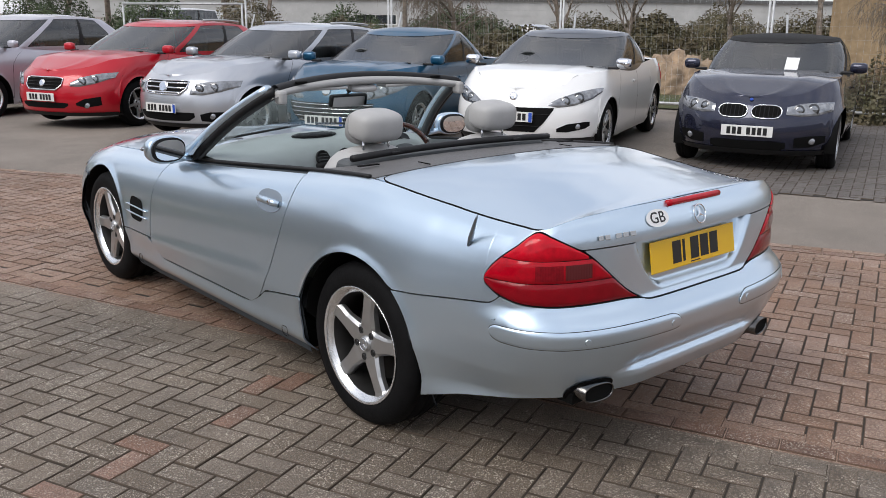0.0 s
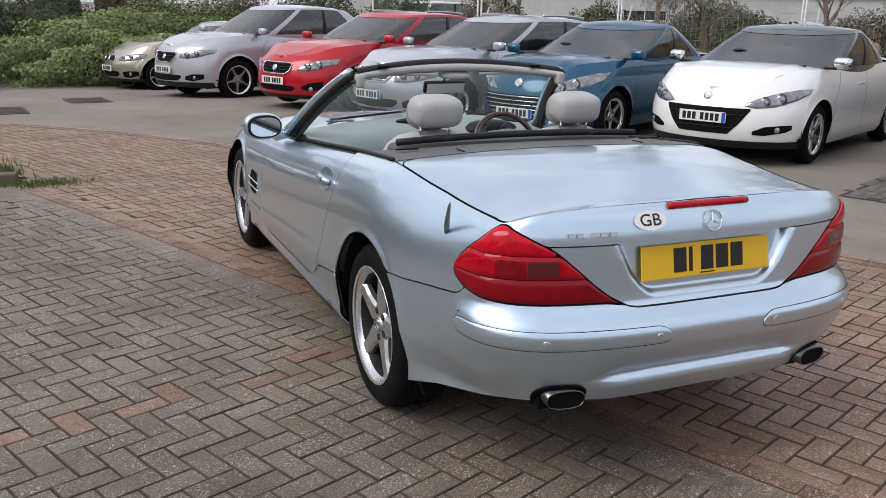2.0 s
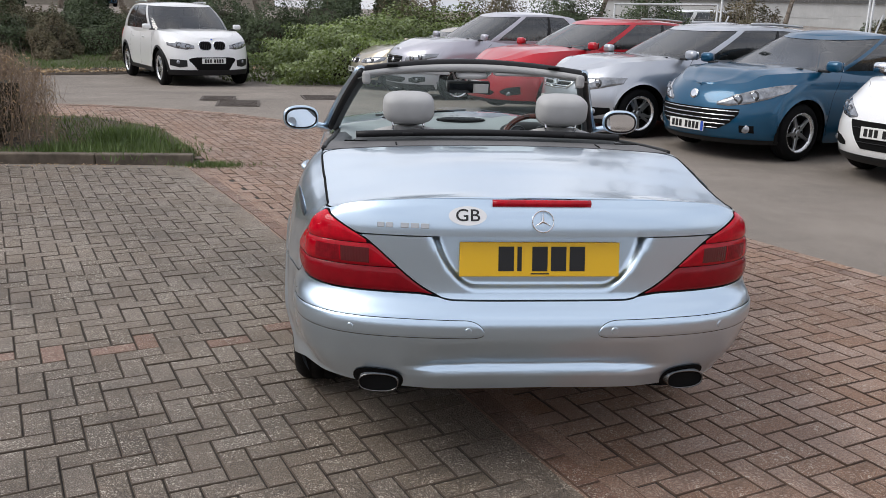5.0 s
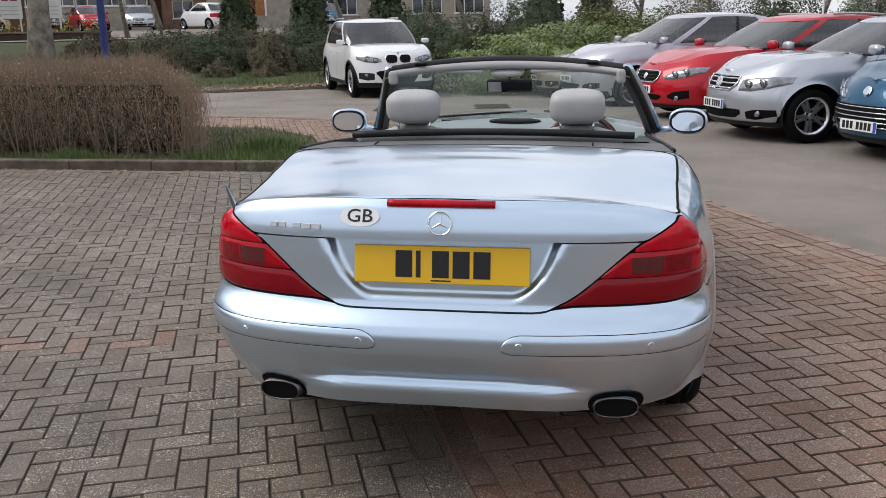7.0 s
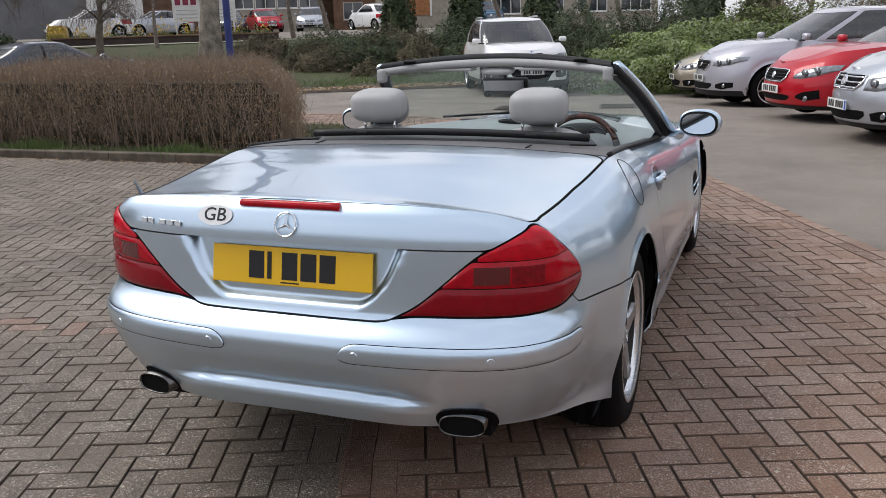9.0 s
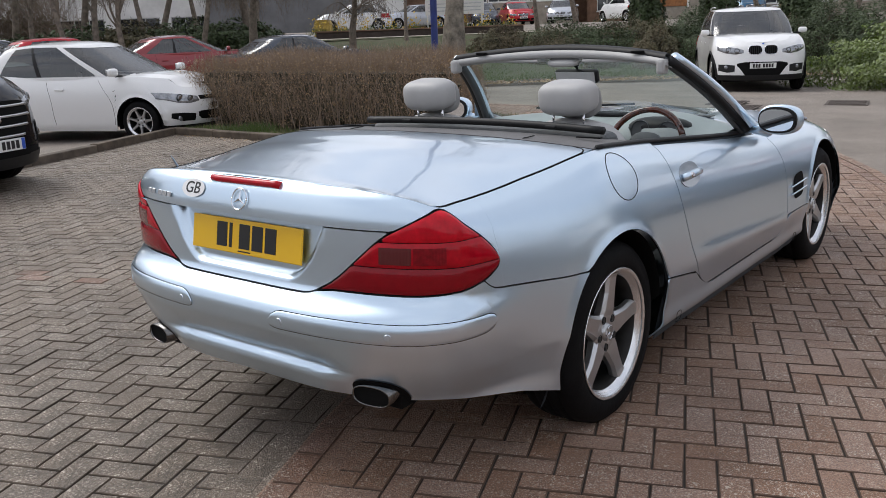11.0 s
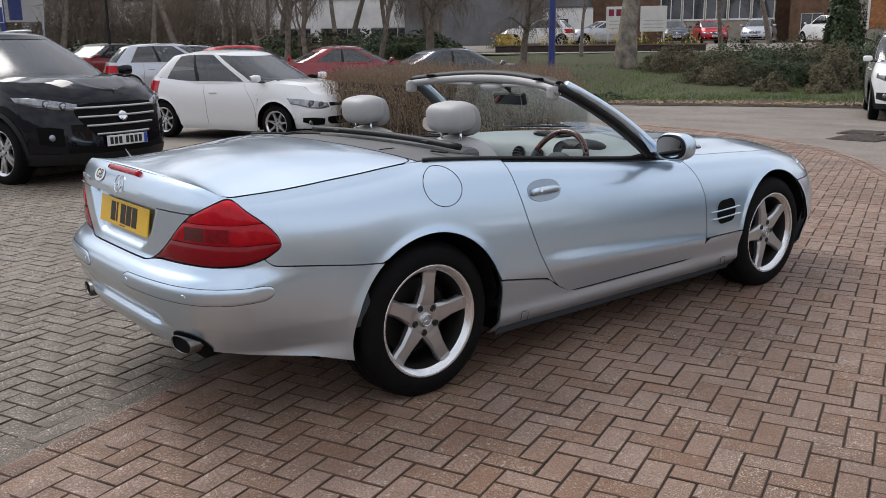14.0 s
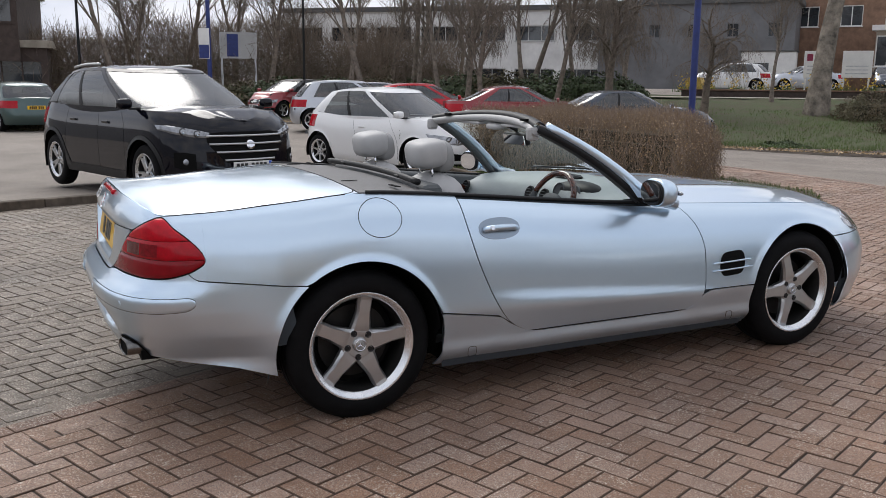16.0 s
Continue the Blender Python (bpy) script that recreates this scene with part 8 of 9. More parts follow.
# right-hand side: buff brick house and pale buildings past the fence
wall_with_windows("brick_house", "buff brick building with a dark brick corner", (24.4, 10.5), (27.5, -3.5), 0.0, (3.4, 3.2), 8, "brick_yellow", 3, win=(0.4, 0.4), skip=((0, 0), (1, 0)))
wall_with_windows("pale_unit", "pale clad industrial unit beyond the fence", (26.0, 96.0), (92.0, 40.0), -0.2, (3.4,), 12, "pale_clad", 6, win=(0.3, 0.3), skip=((0, 0), (0, 1), (0, 3), (0, 5)))
corner = thing("brick_pier", pose(25.6, 6.0, 0, 0, 0, -78), "dark brown brick corner pier", "pier")
part("shaft", box_bm(0.8, 0.5, 6.6, (0, 0, 3.3), 0.02), M["brick_dark"], corner)

# unseen plain walls to the south and east, added to shape car reflections
for nm, a, b in (("wall_south", (-50.0, -24.0), (44.0, -26.0)), ("wall_east", (44.0, -26.0), (46.0, 2.0))):
    d_ = Vector((b[0] - a[0], b[1] - a[1], 0))
    w_ = new(nm)
    tagged(w_, "unseen plain pale wall added for the reflections on the car tail", "wall", kind="structure")
    w_.matrix_basis = pose((a[0] + b[0]) / 2, (a[1] + b[1]) / 2, 0, 0, 0, math.degrees(math.atan2(d_.y, d_.x)))
    part("wall_body", box_bm(d_.length, 0.4, 3.9, (0, 0, 1.8)), M["pale_clad"], w_)
    part("coping", box_bm(d_.length, 0.5, 0.12, (0, 0, 3.81)), M["stone"], w_)

# grass bank beyond the road
nb = 70
tt = np.linspace(0, 1, nb)
EDGE = [(-30.0, 6.0), (-22.0, 9.5), (-15.0, 13.4), (-12.4, 15.4), (-9.6, 17.6), (-7.0, 19.0), (-3.2, 21.2), (2.0, 23.5), (8.0, 26.0)]
ex = knots([(k / 8, p[0]) for k, p in enumerate(EDGE)])(tt)
ey = knots([(k / 8, p[1]) for k, p in enumerate(EDGE)])(tt)
dd = np.r_[0, 0.3, 0.8, 1.6, 3, 5, 8, 12, 16, 20]
BX = ex[:, None] - 0.5 * dd[None, :]
BY = ey[:, None] + 0.86 * dd[None, :]
BZ = lie(BX, BY) + 0.012 + 0.05 * np.clip(dd / 0.3, 0, 1)[None, :] + rng.normal(0, 0.02, BX.shape) * (dd > 0.3)[None, :]
bank = mesh_object("grass_bank", np.stack([BX, BY, BZ], -1).reshape(-1, 3), grid_faces(nb, len(dd)), M["grass_base"])
bank.data.materials.append(M["soil"])
nd_ = len(dd) - 1
for p_ in bank.data.polygons:
    p_.material_index = 1 if p_.index % nd_ < 3 else 0
nl_ = 5200
kl = rng.uniform(0, 1, nl_)
dl = np.abs(rng.normal(0.4, 0.6, nl_))
lx_, ly_ = np.interp(kl, tt, ex) - 0.5 * dl, np.interp(kl, tt, ey) + 0.86 * dl
lb = thing("bank_litter", pose(0, 0, 0.075), "brown dead leaves along the foot of the grass bank", "leaf litter", kind="stuff")
cards(np.stack([lx_, ly_, lie(lx_, ly_)], -1), rng.normal(0, 0.35, (nl_, 3)) + [0, 0, 1], 0.035, 0.6, "leaf_litter", M["hedge"], lb)
tagged(bank, "rough grass bank with dead leaves beyond the road", "grass bank", kind="structure")
ng = 60000
k = rng.uniform(0, 1, ng)
d_ = rng.uniform(0.2, 1, ng) ** 1.5 * 12
gx_, gy_ = np.interp(k, tt, ex) - 0.5 * d_, np.interp(k, tt, ey) + 0.86 * d_
patch = (np.sin(gx_ * 0.9) * np.cos(gy_ * 0.7) + rng.normal(0, 0.5, ng) > -0.5) & (d_ > 0.8)
bg_ = thing("bank_grass", pose(0, 0, 0.06), "uneven tufts of green grass on the bank", "grass", kind="stuff")
blades(gx_[patch], gy_[patch], lie(gx_, gy_)[patch], 0.10, M["grass"], bg_)

# scrub and evergreens on the bank
shr = [(-16.5, 25.5, 1.2, 0.9, 0.9, "scrub"), (-14.2, 26.0, 1.5, 1.0, 1.1, "conifer"), (-12.0, 26.8, 1.6, 1.1, 1.2, "scrub"), (-10.0, 27.8, 1.5, 1.2, 1.4, "conifer"), (-7.8, 28.0, 1.6, 1.2, 1.4, "scrub"), (-5.4, 28.0, 1.8, 1.4, 2.0, "conifer"), (-2.0, 27.5, 2.0, 1.4, 2.4, "conifer"), (1.0, 26.5, 2.0, 1.4, 2.2, "scrub"), (-11.0, 22.8, 0.55, 0.5, 0.55, "scrub"), (-9.6, 23.2, 0.6, 0.5, 0.5, "scrub"), (-7.4, 23.4, 0.6, 0.5, 0.6, "scrub"), (-13.0, 17.6, 0.8, 0.6, 0.22, "conifer"), (3.5, 25.0, 1.8, 1.3, 2.4, "scrub"), (5.5, 23.5, 1.8, 1.3, 2.6, "conifer"), (7.5, 21.5, 1.7, 1.3, 2.4, "conifer"), (9.0, 18.6, 1.6, 1.2, 2.2, "scrub"), (11.0, 15.5, 1.5, 1.1, 1.3, "scrub"), (13.4, 13.5, 1.3, 1.0, 0.9, "scrub"), (17.6, 9.6, 1.5, 1.1, 0.9, "scrub"), (18.6, 3.4, 1.5, 1.1, 1.3, "conifer")]
shr += [(-13.2, 23.6, 1.3, 0.9, 1.0, "scrub"), (-11.8, 24.4, 1.4, 0.9, 1.25, "conifer"), (-10.2, 25.2, 1.3, 0.9, 1.2, "scrub"), (-8.8, 25.6, 1.4, 0.9, 1.3, "conifer"), (-7.2, 26.2, 1.4, 0.9, 1.25, "scrub"), (-5.6, 26.2, 1.4, 0.9, 1.4, "conifer"), (-3.6, 26.0, 1.5, 1.0, 1.8, "conifer")]
for x, y, sx, sy, h, mt in shr:
    build_bush("shrub", pose(x, y, zl(x, y) - 0.05, 0, 0, rng.uniform(0, 360)), sx, sy, h, int(4500 + 2800 * sx * h), M[mt], "brown leafless scrub on the grass bank" if mt == "scrub" else "dark evergreen shrub on the grass bank", 0.032, "shrubs", 260 if mt == "scrub" else 40)
# hedge belt along the back of the far car park
for k in range(9):
    f = k / 10
    x, y = -34.5 + 9.5 * f, 8.0 + 17.0 * f
    build_bush("shrub", pose(x, y, zl(x, y) - 0.05, 0, 0, 64), 2.1, 1.2, rng.uniform(1.0, 1.45), 5200, M["conifer" if k % 3 else "scrub"], "dark evergreen shrub behind the parked cars" if k % 3 else "brown leafless scrub behind the parked cars", 0.07, "shrubs", 120)
for k in range(6):
    x, y = -25.0 - 0.9 * k, 3.2 - 1.7 * k
    build_bush("shrub", pose(x, y, zl(x, y) - 0.05, 0, 0, 64), 1.3, 0.9, 0.95, 2200, M["scrub"], "low brown scrub along the far bays", 0.05, "shrubs", 80)
for x, y, sx, h in ((11.2, 5.4, 0.9, 0.95), (12.0, 3.6, 0.8, 0.9), (12.9, 1.4, 0.9, 0.75), (13.6, -0.2, 0.9, 0.8), (10.2, 8.6, 0.7, 0.55), (9.2, 10.6, 0.7, 0.5), (14.6, 4.0, 0.8, 0.9), (15.6, 1.0, 0.9, 1.0)):
    build_bush("shrub", pose(x, y, -0.03, 0, 0, 20), sx, 0.6, h, 2600, M["scrub"], "tangled brown scrub against the wire fence", 0.03, "shrubs", 420)

M["thicket"] = material("bare_thicket", (0.20, 0.155, 0.115), 0.9, island=0.5, vary=0.3, scale=1.0)
for k in range(13):
    x, y = -47.0 - 1.5 * (k % 3), 1.0 + 1.9 * k
    th_ = thing("thicket", pose(x, y, zl(x, y) - 0.05), "tall tangled leafless thicket behind the far bays", "bush", "thickets")
    n_ = 2600
    b0 = np.stack([rng.normal(0, 1.5, n_), rng.normal(0, 0.9, n_), rng.uniform(0, 1, n_) ** 1.3 * rng.uniform(2.4, 3.9)], -1)
    sticks(b0, b0 + rng.normal(0, 0.4, (n_, 3)) + [0, 0, 0.55], 0.011, "twig_mass", M["thicket"], th_)["kind"] = "stuff"
    c0 = b0[: n_ // 3] * [1, 1, 0.55]
    cards(c0, rng.normal(size=c0.shape), 0.07, 0.7, "foliage", M["scrub"], th_)["kind"] = "stuff"

# retaining wall, path and daffodils in front of the offices
WALL_A, WALL_B = (-27.4, 26.6), (-21.0, 32.2)
wl = thing("low_wall", pose(WALL_A[0], WALL_A[1], 0.62, 0, 0, math.degrees(math.atan2(WALL_B[1] - WALL_A[1], WALL_B[0] - WALL_A[0]))), "low dark brick retaining wall", "wall")
WALL_L = math.hypot(WALL_B[0] - WALL_A[0], WALL_B[1] - WALL_A[1]) + 1.0
part("wall_body", box_bm(WALL_L, 0.3, 0.64, (WALL_L / 2, 0, 0.32), 0.02), M["brick_dark"], wl)
part("coping", box_bm(WALL_L + 0.1, 0.4, 0.06, (WALL_L / 2, 0, 0.67), 0.01), M["brick_brown"], wl)
for k in range(9):
    x, y = WALL_A[0] - 0.3 + 0.82 * k, WALL_A[1] + 0.5 + 0.73 * k
    f = thing("daffodils", pose(x, y, zl(x, y) + 0.25), "clump of yellow daffodils above the wall", "flowers", "daffodil clumps")
    n = 60
    c = rng.normal(0, 0.22, (n, 3)) + [0, 0, 0.35]
    cards(c, rng.normal(size=(n, 3)), 0.05, 0.8, "blossom", M["daffodil"], f)["kind"] = "stuff"
    blades(rng.normal(0, 0.22, 160), rng.normal(0, 0.22, 160), np.zeros(160), 0.35, M["grass"], f, "leaf_tuft")["kind"] = "stuff"
for (x_, y_), lettered in (((-23.9, 31.2), True), ((-22.7, 32.2), False)):
    sg = thing("site_sign", pose(x_, y_, zl(x_, y_), 0, 0, 40), "white site sign board with dark red characters on two posts" if lettered else "plain white site sign board on two posts", "sign", "site signs")
    for sx in (-1, 1):
        part("post", box_bm(0.07, 0.07, 1.9, (sx * 0.5, 0, 0.95), 0.01), M["white_paint"], sg)
    bd = part("board", box_bm(1.2, 0.05, 1.15, (0, -0.06, 1.5), 0.01), M["white_paint"], sg)
    for k in range(3):
        if lettered:
            part("letter_bar", box_bm(0.24, 0.012, 0.30, (-0.36 + 0.34 * k, -0.09, 1.80)), M["maroon_ink"], bd)
        part("text_bar", box_bm(0.9, 0.012, 0.04, (0, -0.09, 1.42 - 0.16 * k)), M["zinc"], bd)
wu = Vector((WALL_B[0] - WALL_A[0], WALL_B[1] - WALL_A[1], 0)).normalized()
wn_ = Vector((wu.y, -wu.x, 0))
fp_pts = [Vector((*WALL_A, 0)) + wu * a_ + wn_ * b_ for a_, b_ in ((-2, 1.5), (11, 1.5), (11, 2.3), (-2, 2.3))]
path_ob = mesh_object("footpath", [(p.x, p.y, zl(p.x, p.y) + 0.12) for p in fp_pts], [(3, 2, 1, 0)], M["stone"])
tagged(path_ob, "pale concrete footpath along the foot of the low wall", "path", kind="structure")
cb = thing("site_cabin", pose(-37.2, 42.2, 1.1, 0, 0, 40), "white site cabin with a dark window beside the shed", "cabin")
part("cabin_body", box_bm(3.2, 2.2, 2.5, (0, 0, 1.25), 0.03), M["white_paint"], cb)
part("cabin_window", box_bm(1.3, 0.04, 0.9, (-0.6, -1.11, 1.35)), M["window"], cb)
part("cabin_roof", box_bm(3.4, 2.4, 0.08, (0, 0, 2.54), 0.02), M["roof_felt"], cb)
gb = thing("grit_bin", pose(-30.2, 29.9, zl(-30.2, 29.9), 0, 0, 30), "yellow plastic grit bin", "bin")
part("bin_body", box_bm(0.8, 0.6, 0.6, (0, 0, 0.3), 0.04), M["yellow_box"], gb)
part("lid", prism([(-0.42, 0.6), (0.42, 0.6), (0.3, 0.82), (-0.3, 0.82)], -0.32, 0.32, bevel=0.02), M["yellow_box"], gb)


def lamp_post(x, y, h, label, r=0.075, lantern=True, mat="blue_steel"):
    t = thing("lamp_post", pose(x, y, zl(x, y)), label, "lamp post", "lamp posts")
    part("base", lathe([(0.0, 1.0), (r * 1.55, 1.0), (r * 1.6, 0.02), (r * 2.0, 0.0)], 16, "z"), M[mat], t, smooth=True)
    part("shaft", lathe([(r, 0.9), (r * 0.9, h * 0.6), (r * 0.6, h)], 16, "z"), M[mat], t, smooth=True)
    if lantern:
        part("lantern", blob(0.16, 0.34, 0.09, 2.4), M["zinc"], t, smooth=True).matrix_basis = pose(0, -0.3, h)
    return t


lamp_post(-6.21, 8.10, 8.0, "blue painted steel lamp post behind the clipped hedge", 0.052)
lamp_post(-25.4, 4.9, 7.5, "blue painted steel lamp post with a small banner")
lamp_post(-28.5, 1.2, 6.0, "slim dark lamp post among the parked cars", 0.05, mat="black")
lamp_post(-29.5, 9.4, 6.0, "slim dark lamp post among the parked cars", 0.05, mat="black")
bn = thing("post_banner", pose(-25.25, 4.75, zl(-25.3, 4.8) + 2.3, 0, 0, 60), "small white and blue parking banner on a post", "sign")
part("banner", box_bm(0.35, 0.02, 0.95, (0, -0.1, 0.45)), M["white_paint"], bn)
part("banner_patch", box_bm(0.33, 0.01, 0.42, (0, -0.115, 0.2)), M["blue_steel"], bn)
nb_ = thing("notice_board", pose(-45.0, 10.6, zl(-45, 10.6), 0, 0, 72), "blue and white notice board on posts", "sign")
for sx in (-1, 1):
    part("post", box_bm(0.1, 0.1, 3.2, (sx * 0.9, 0, 1.6)), M["zinc"], nb_)
b_ = part("board", box_bm(2.0, 0.05, 1.4, (0, -0.07, 2.5)), M["pale_clad"], nb_)
part("board_patch", box_bm(0.6, 0.02, 1.2, (-0.3, -0.1, 2.5)), M["blue_steel"], b_)

# wire fence panels behind the parked row
fence_ref = None
f0, f1 = Vector((13.6, -1.5, 0)), Vector((4.6, 19.5, 0))
fd = (f1 - f0).normalized()
nf = int((f1 - f0).length / 3.5)
for k in range(nf):
    p = f0 + fd * (3.5 * (k + 0.5))
    m = pose(p.x, p.y, zl(p.x, p.y) + 0.05, 0, 0, math.degrees(math.atan2(fd.y, fd.x)) + rng.normal(0, 1.2))
    if fence_ref is None:
        fp = thing("fence_panel", m, "galvanised wire mesh site fence panel", "fence", "site fence")
        for x in (-1.72, 1.72):
            part("post", curve_tube([(x, 0, 0), (x, 0, 1.95)], 0.02, 8), M["zinc"], fp, smooth=True)
        for z in (0.12, 1.94):
            part("rail", curve_tube([(-1.72, 0, z), (1.72, 0, z)], 0.024, 8), M["zinc"], fp, smooth=True)
        n = 36
        xs = np.linspace(-1.68, 1.68, n)
        sticks(np.stack([xs, 0 * xs, 0 * xs + 0.12], -1), np.stack([xs, 0 * xs, 0 * xs + 1.94], -1), 0.0017, "mesh_wire", M["zinc"], fp)["kind"] = "stuff"
        zs_ = np.linspace(0.2, 1.85, 9)
        sticks(np.stack([0 * zs_ - 1.7, 0 * zs_, zs_], -1), np.stack([0 * zs_ + 1.7, 0 * zs_, zs_], -1), 0.0017, "cross_wire", M["zinc"], fp)["kind"] = "stuff"
        part("stay", curve_tube([(1.5, 0.0, 1.6), (1.3, 0.95, 0.02)], 0.018, 6), M["zinc"], fp, smooth=True)
        part("foot", box_bm(0.65, 0.22, 0.13, (1.72, 0, 0.03), 0.02), M["kerb"], fp)
        fence_ref = fp
    else:
        copy_thing(fence_ref, m)

# verge and spoil heap behind the fence
VERGE = [(14.6, -3.0), (5.6, 19.6), (9.0, 27.0), (30.0, 52.0), (62.0, 40.0), (60.0, -6.0), (30.0, -8.0)]
verge = sheet("verge", VERGE, 0.02, M["grass_base"], "rough grass verge behind the wire fence", "grass verge")
nv_ = 16000
vx, vy = rng.uniform(5, 30, nv_), rng.uniform(-3, 30, nv_)
okv = inside(VERGE, vx, vy)
vg = thing("verge_grass", pose(0, 0, 0.02), "dry tufts of grass on the verge", "grass", kind="stuff")
blades(vx[okv], vy[okv], np.zeros(okv.sum()), 0.13, M["dry_grass"], vg)
for hx, hy, sx, sy, hh in ((14.6, 9.2, 1.5, 1.0, 0.75), (19.5, 16.5, 2.2, 1.2, 0.9)):
    hp = thing("spoil_heap", pose(hx, hy, 0.0, 0, 0, 30), "heap of pale brown earth behind the wire fence", "heap")
    bm = bmesh.new()
    bmesh.ops.create_icosphere(bm, subdivisions=5, radius=1)
    for vt in bm.verts:
        c = vt.co
        k_ = 1 + 0.12 * math.sin(c.x * 7 + 1) * math.cos(c.y * 9) + 0.05 * math.sin(c.x * 23) * math.sin(c.y * 21 + c.z * 17)
        vt.co = Vector((c.x * sx * k_, c.y * sy * k_, max(-0.02, c.z * hh * k_ * k_)))
    part("earth", bm, M["earth"], hp, smooth=True)

for x, y, sx, h in ((20.5, 20.0, 1.8, 1.1), (24.0, 17.0, 2.0, 1.5), (23.0, 24.0, 2.2, 1.2), (28.0, 13.0, 2.2, 1.3), (30.0, 21.0, 2.4, 1.6), (27.0, 30.0, 2.6, 1.7), (34.0, 28.0, 2.8, 1.6), (36.0, 17.0, 2.6, 1.7), (18.5, 28.0, 2.2, 1.3), (23.5, 35.0, 2.8, 1.8), (40.0, 24.0, 3.0, 2.0), (33.0, 38.0, 3.0, 2.0)):
    build_bush("shrub", pose(x, y, -0.03, 0, 0, rng.uniform(0, 360)), sx, sx * 0.7, h, 8000, M["scrub" if x % 2 < 1 else "conifer"], "rough brown scrub on the verge" if x % 2 < 1 else "green shrub on the rough verge", 0.06, "shrubs", 200)

# bare trees
protos = [
    build_tree("bare_tree", pose(-27.5, 15.5, zl(-27.5, 15.5)), 8.5, 3, "leafless tree with a forked crown", 0.6, 4, 0.135, kids=(13, 9, 9)),
    build_tree("bare_tree", pose(-30.0, 20.0, zl(-30, 20)), 9.5, 8, "tall leafless tree with upright limbs", 0.42, 4, 0.14, kids=(13, 9, 9)),
    build_tree("bare_tree", pose(-26.5, 22.0, zl(-26.5, 22.0)), 6.0, 14, "leafless tree with a low drooping crown", 0.75, 4, 0.19, droop=0.9, kids=(14, 10, 9), bole=0.40),
]
spots = [(0, -22.5, 13.5, 0.8), (1, -23.5, 17.0, 0.8), (1, -29, 24.5, 0.9), (2, -24.0, 19.8, 1.0), (0, -35, 26, 1.0), (0, -36, -5, 1.0), (1, -38, -9, 1.1), (0, -19.5, 33.0, 0.8), (1, -12.0, 41.0, 0.9), (1, -26.5, 11.0, 0.9), (1, -36, 17, 1.05), (1, -34.5, 22.5, 1.0), (1, -41, 4, 1.1), (0, -44, 12, 1.2), (1, -48, 8, 1.2), (1, -46, 20, 1.15), (0, -50, 27, 1.1), (2, -31.5, 17.5, 0.95), (1, -22.5, 42, 1.0), (0, -16, 44, 0.95), (1, -9, 46, 1.0), (0, 2, 33, 0.9), (1, 8, 31, 0.9), (0, 13, 27, 0.8), (1, 17, 22, 0.8), (0, 20, 17.5, 0.75), (1, 11.5, 35, 1.0), (0, -12, 36.5, 0.8), (1, -5, 36, 0.85), (0, -55, 0, 1.2), (1, -52, -6, 1.2), (0, -60, 14, 1.2), (1, -33, 28, 0.8), (0, 17.5, 13.0, 0.62), (1, 21.0, 9.0, 0.7), (2, 15.0, 17.0, 0.7), (0, 25, 14, 0.8), (2, 19, 5.5, 0.6), (1, 12, 23, 0.7), (1, -25.5, 13.5, 0.75), (0, -30, 14.5, 0.85), (1, -42, 16, 1.0), (0, -45, 5, 1.0), (0, -48, 15, 1.0), (1, -22.0, 26.5, 0.6), (2, -20.8, 21.8, 0.85), (0, -51.0, 6.0, 1.1), (1, -49.5, 11.5, 1.1)]
for i, x, y, s_ in spots:
    c = copy_thing(protos[i], pose(x, y, zl(x, y), 0, 0, rng.uniform(0, 360)))
    c.scale = (s_, s_, s_ * rng.uniform(0.9, 1.15))
build_tree("birch_tree", pose(-18.3, 24.8, zl(-18.3, 24.8), 0, 5, 40), 12.0, 21, "old pale-barked birch with a thick leaning trunk", 0.5, 4, 0.40, mat="birch", group="")
for x, y, h in ((-16.5, 38.0, 2.7), (-12.6, 37.0, 3.0), (-8.0, 33.0, 2.4), (-1.5, 31.0, 3.2), (0.5, 32.0, 3.0)):
    build_bush("evergreen", pose(x, y, zl(x, y)), 0.75, 0.75, h, 5200, M["conifer"], "tall dark evergreen in front of the offices", 0.08, "evergreens")

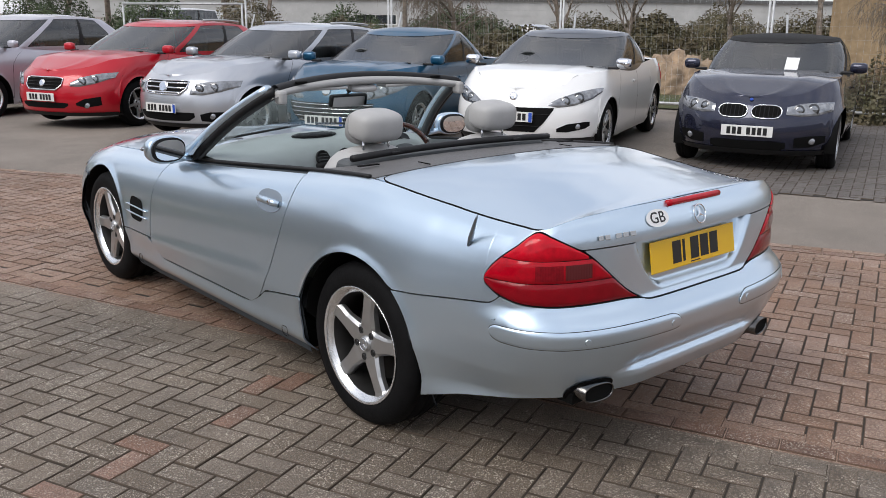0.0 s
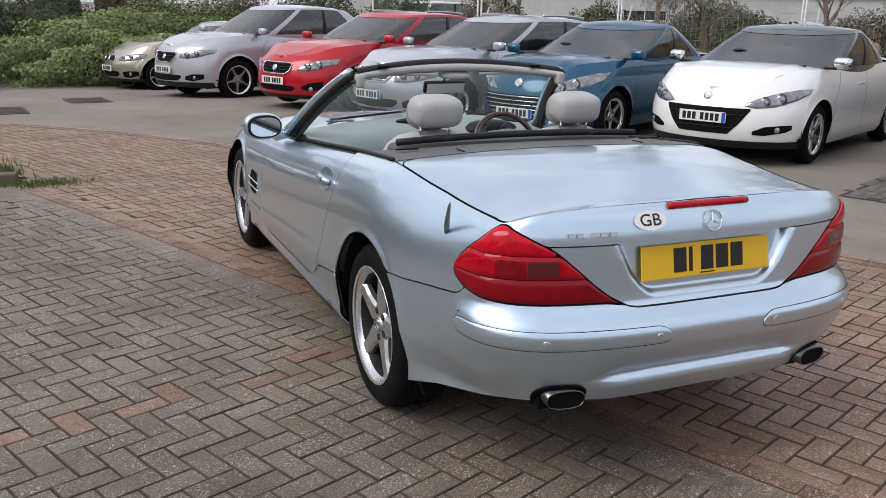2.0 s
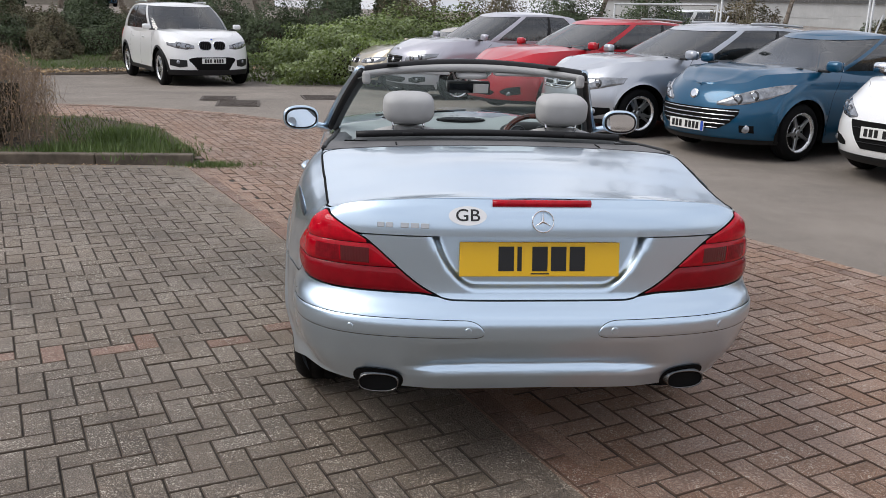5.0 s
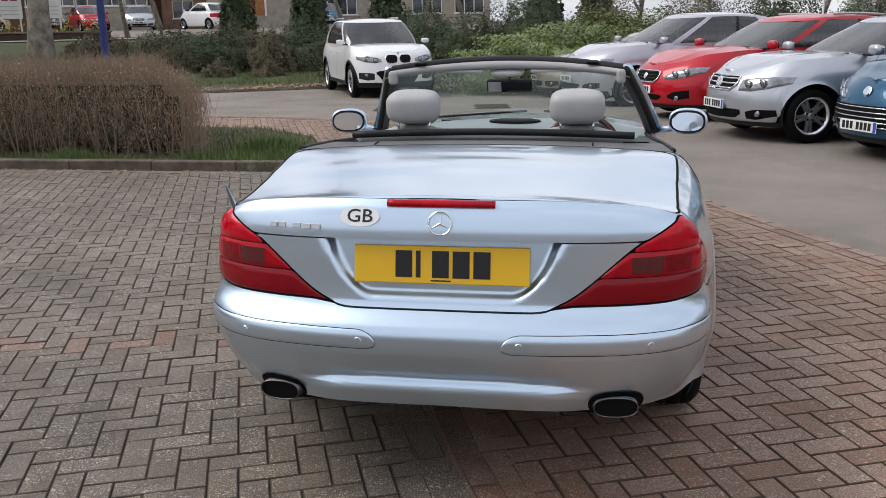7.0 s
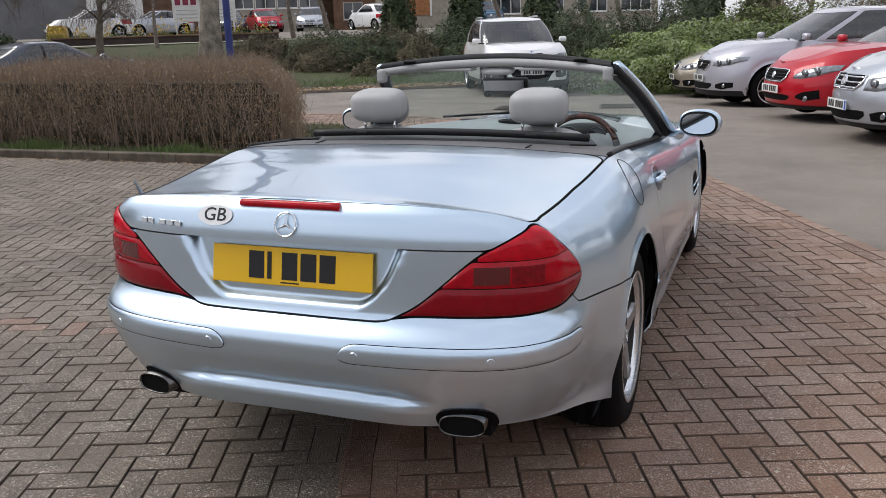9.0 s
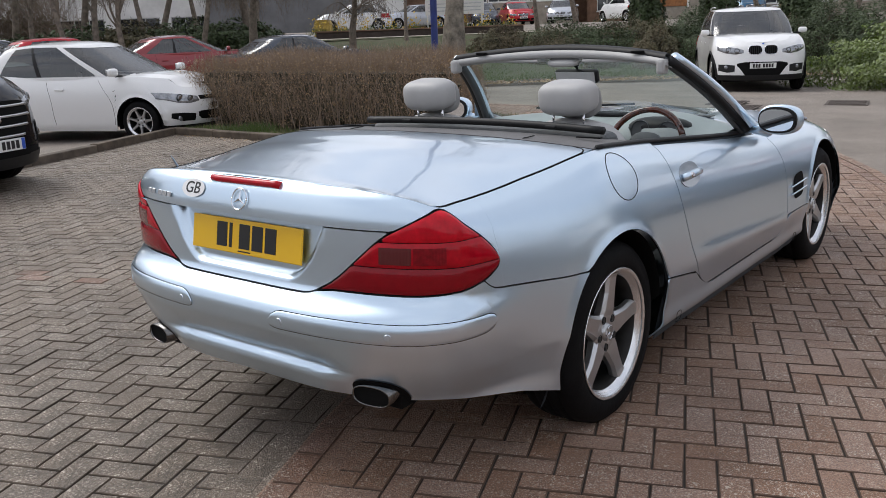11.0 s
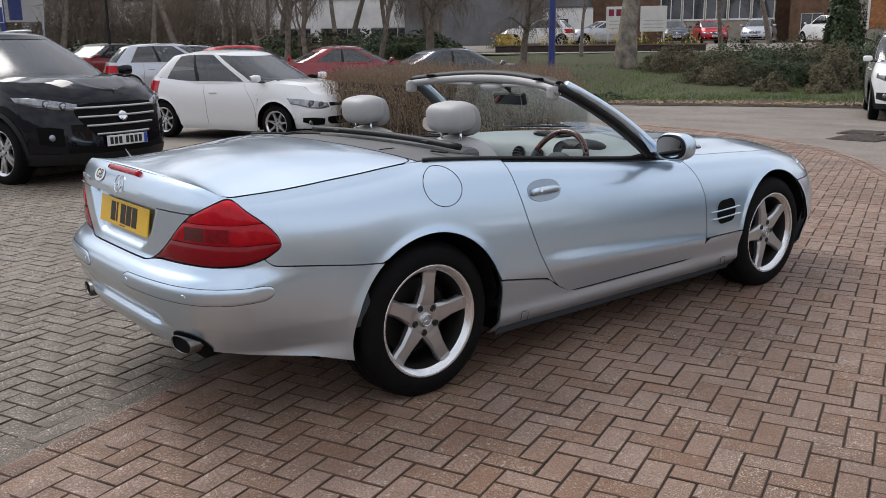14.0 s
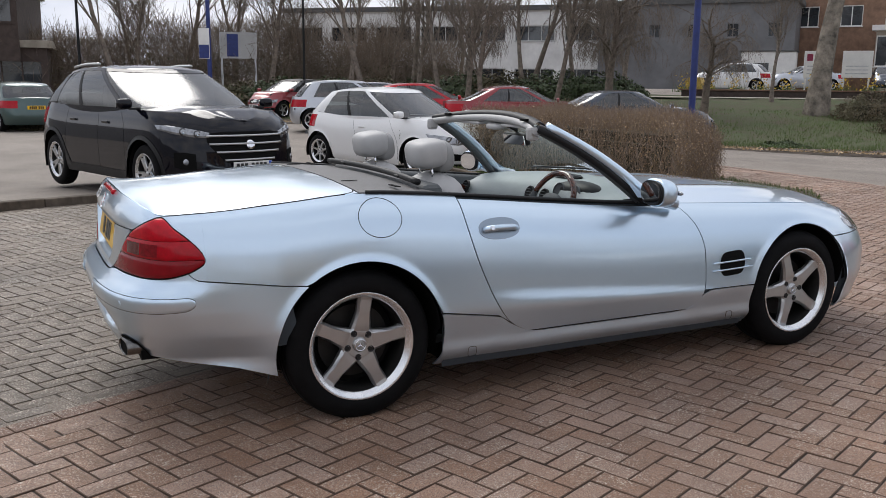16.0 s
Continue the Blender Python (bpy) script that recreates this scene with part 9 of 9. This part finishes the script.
# cars further off
FAR = [
    (dict(L=4.85, W=1.85, H=1.45, wb=2.95, fo=0.85, paint=PAINT["slate"], grille="kidney", doors=4, back=(-1.9, -1.2), tail=1.0), (-15.6, 14.3, 338), "dark slate-blue saloon parked nose to the bank"),
    (dict(L=4.6, W=1.8, H=1.43, wb=2.7, fo=0.9, paint=PAINT["maroon"], doors=4, back=(-1.8, -1.1)), (-17.6, 12.0, 338), "dark red saloon parked nose to the bank"),
    (dict(L=4.3, W=1.8, H=1.45, wb=2.6, fo=0.9, paint=PAINT["red"], doors=4, back=(-1.9, -1.4)), (-20.4, 10.4, 338), "red hatchback among the far parked cars"),
    (dict(L=4.2, W=1.75, H=1.52, wb=2.58, fo=0.88, paint=PAINT["silver"], doors=4, back=(-1.95, -1.6)), (-21.6, 8.6, 338), "silver hatchback among the far parked cars"),
    (dict(L=4.3, W=1.78, H=1.42, wb=2.6, fo=0.9, paint=PAINT["slate"], doors=4, back=(-1.9, -1.4)), (-26.0, 11.4, 338), "dark grey hatchback among the far parked cars"),
    (dict(L=3.9, W=1.75, H=1.48, wb=2.5, fo=0.75, paint=PAINT["maroon"], roof=M["black"], grille="slats", doors=2, back=(-1.8, -1.55)), (-29.8, 9.0, 205), "small dark red hatchback with a black roof"),
    (dict(L=4.35, W=1.84, H=1.49, wb=2.64, fo=0.92, paint=PAINT["green"], doors=4, back=(-1.95, -1.5)), (-27.2, -0.9, 105), "dark green hatchback behind a strip of scrub"),
    (dict(L=4.2, W=1.78, H=1.48, wb=2.57, fo=0.88, paint=PAINT["white"], doors=4, back=(-1.95, -1.55)), (-31.6, 33.6, 132), "white hatchback on the office forecourt"),
    (dict(L=4.5, W=1.82, H=1.45, wb=2.7, fo=0.9, paint=PAINT["silver"], doors=4), (-33.2, 40.8, 150), "silver saloon on the office forecourt"),
    (dict(L=4.1, W=1.75, H=1.48, wb=2.5, fo=0.85, paint=PAINT["slate"], doors=4), (-31.9, 46.4, 222), "dark grey hatchback in front of the offices"),
    (dict(L=4.0, W=1.72, H=1.48, wb=2.49, fo=0.82, paint=PAINT["red"], doors=4), (-30.1, 47.7, 226), "bright red hatchback in front of the offices"),
    (dict(L=4.4, W=1.8, H=1.5, wb=2.65, fo=0.9, paint=PAINT["silver"], doors=4), (-26.8, 48.0, 205), "silver estate in front of the offices"),
    (dict(L=4.2, W=1.8, H=1.6, wb=2.6, fo=0.85, paint=PAINT["white"], hood=1.08, belt=1.05, doors=4), (-23.2, 49.5, 60), "white compact car in front of the porch"),
    (dict(L=4.2, W=1.8, H=1.5, wb=2.6, fo=0.85, paint=PAINT["blue"], doors=4), (-16.5, 52.3, 205), "blue hatchback in front of the offices"),
    (dict(L=5.0, W=1.95, H=2.0, wb=3.1, fo=0.9, R=0.36, paint=PAINT["white"], hood=1.25, nose=1.0, belt=1.3, tail=1.3, scr=(1.5, 0.95), back=(-2.4, -2.3), low=0.3, name="parked_van", roof=PAINT["white"]), (11.5, 29.0, 110), "white panel van beyond the wire fence"),
    (dict(L=5.0, W=1.95, H=2.0, wb=3.1, fo=0.9, R=0.36, paint=PAINT["white"], hood=1.25, nose=1.0, belt=1.3, tail=1.3, scr=(1.5, 0.95), back=(-2.4, -2.3), low=0.3, name="parked_van", roof=PAINT["white"]), (-31.0, -2.4, 100), "white panel van in the far bays"),
    (dict(L=4.8, W=1.9, H=1.75, wb=2.8, fo=0.9, R=0.37, paint=PAINT["silver"], hood=1.15, nose=0.95, belt=1.12, doors=4), (-62.0, 33.0, 60), "silver off-roader by the grey offices"),
    (dict(L=4.3, W=1.8, H=1.5, wb=2.6, fo=0.85, paint=PAINT["silver"], doors=4), (26.0, 24.0, 200), "silver car on the road beyond the fence"),
]
for spec, (x, y, yaw), label in FAR:
    build_car(spec, pose(x, y, zl(x, y) + 0.004, 0, 0, yaw), label, "cars further off")

# paper ticket under the navy car's wiper
tk = thing("paper_ticket", pose(6.95, 2.45, 1.06, 55, 0, 112), "white paper ticket tucked under a wiper", "ticket")
part("sheet", box_bm(0.14, 0.004, 0.22, (0, 0, 0.05)), M["white"], tk)


# single paving blocks behind the roadster
for ok, mat, parent in ((grey_ok & near & ~mark, M["paver_grey_one"], pavement), (red_ok & near, M["paver_red_one"], pavement_red)):
    me = None
    for i in np.nonzero(ok)[0]:
        if me is None:
            me = bpy.data.meshes.new("paving_block")
            me.from_pydata([tuple(v) for v in BV.tolist()], [], BF)
            me.materials.append(mat)
            me.materials.append(M["paver_edge_red" if parent is pavement_red else "paver_edge"])
            for p_ in me.polygons:
                p_.material_index = 0 if p_.index == 8 else 1
        ob = new("paving_block", me)
        ob.parent = parent
        ob.matrix_basis = pose(float(px[i]), float(py[i]), float(zz[i] + rng.normal(0, 0.0007)), float(rng.normal(0, 0.35)), float(rng.normal(0, 0.35)), math.degrees(float(T3[i])))
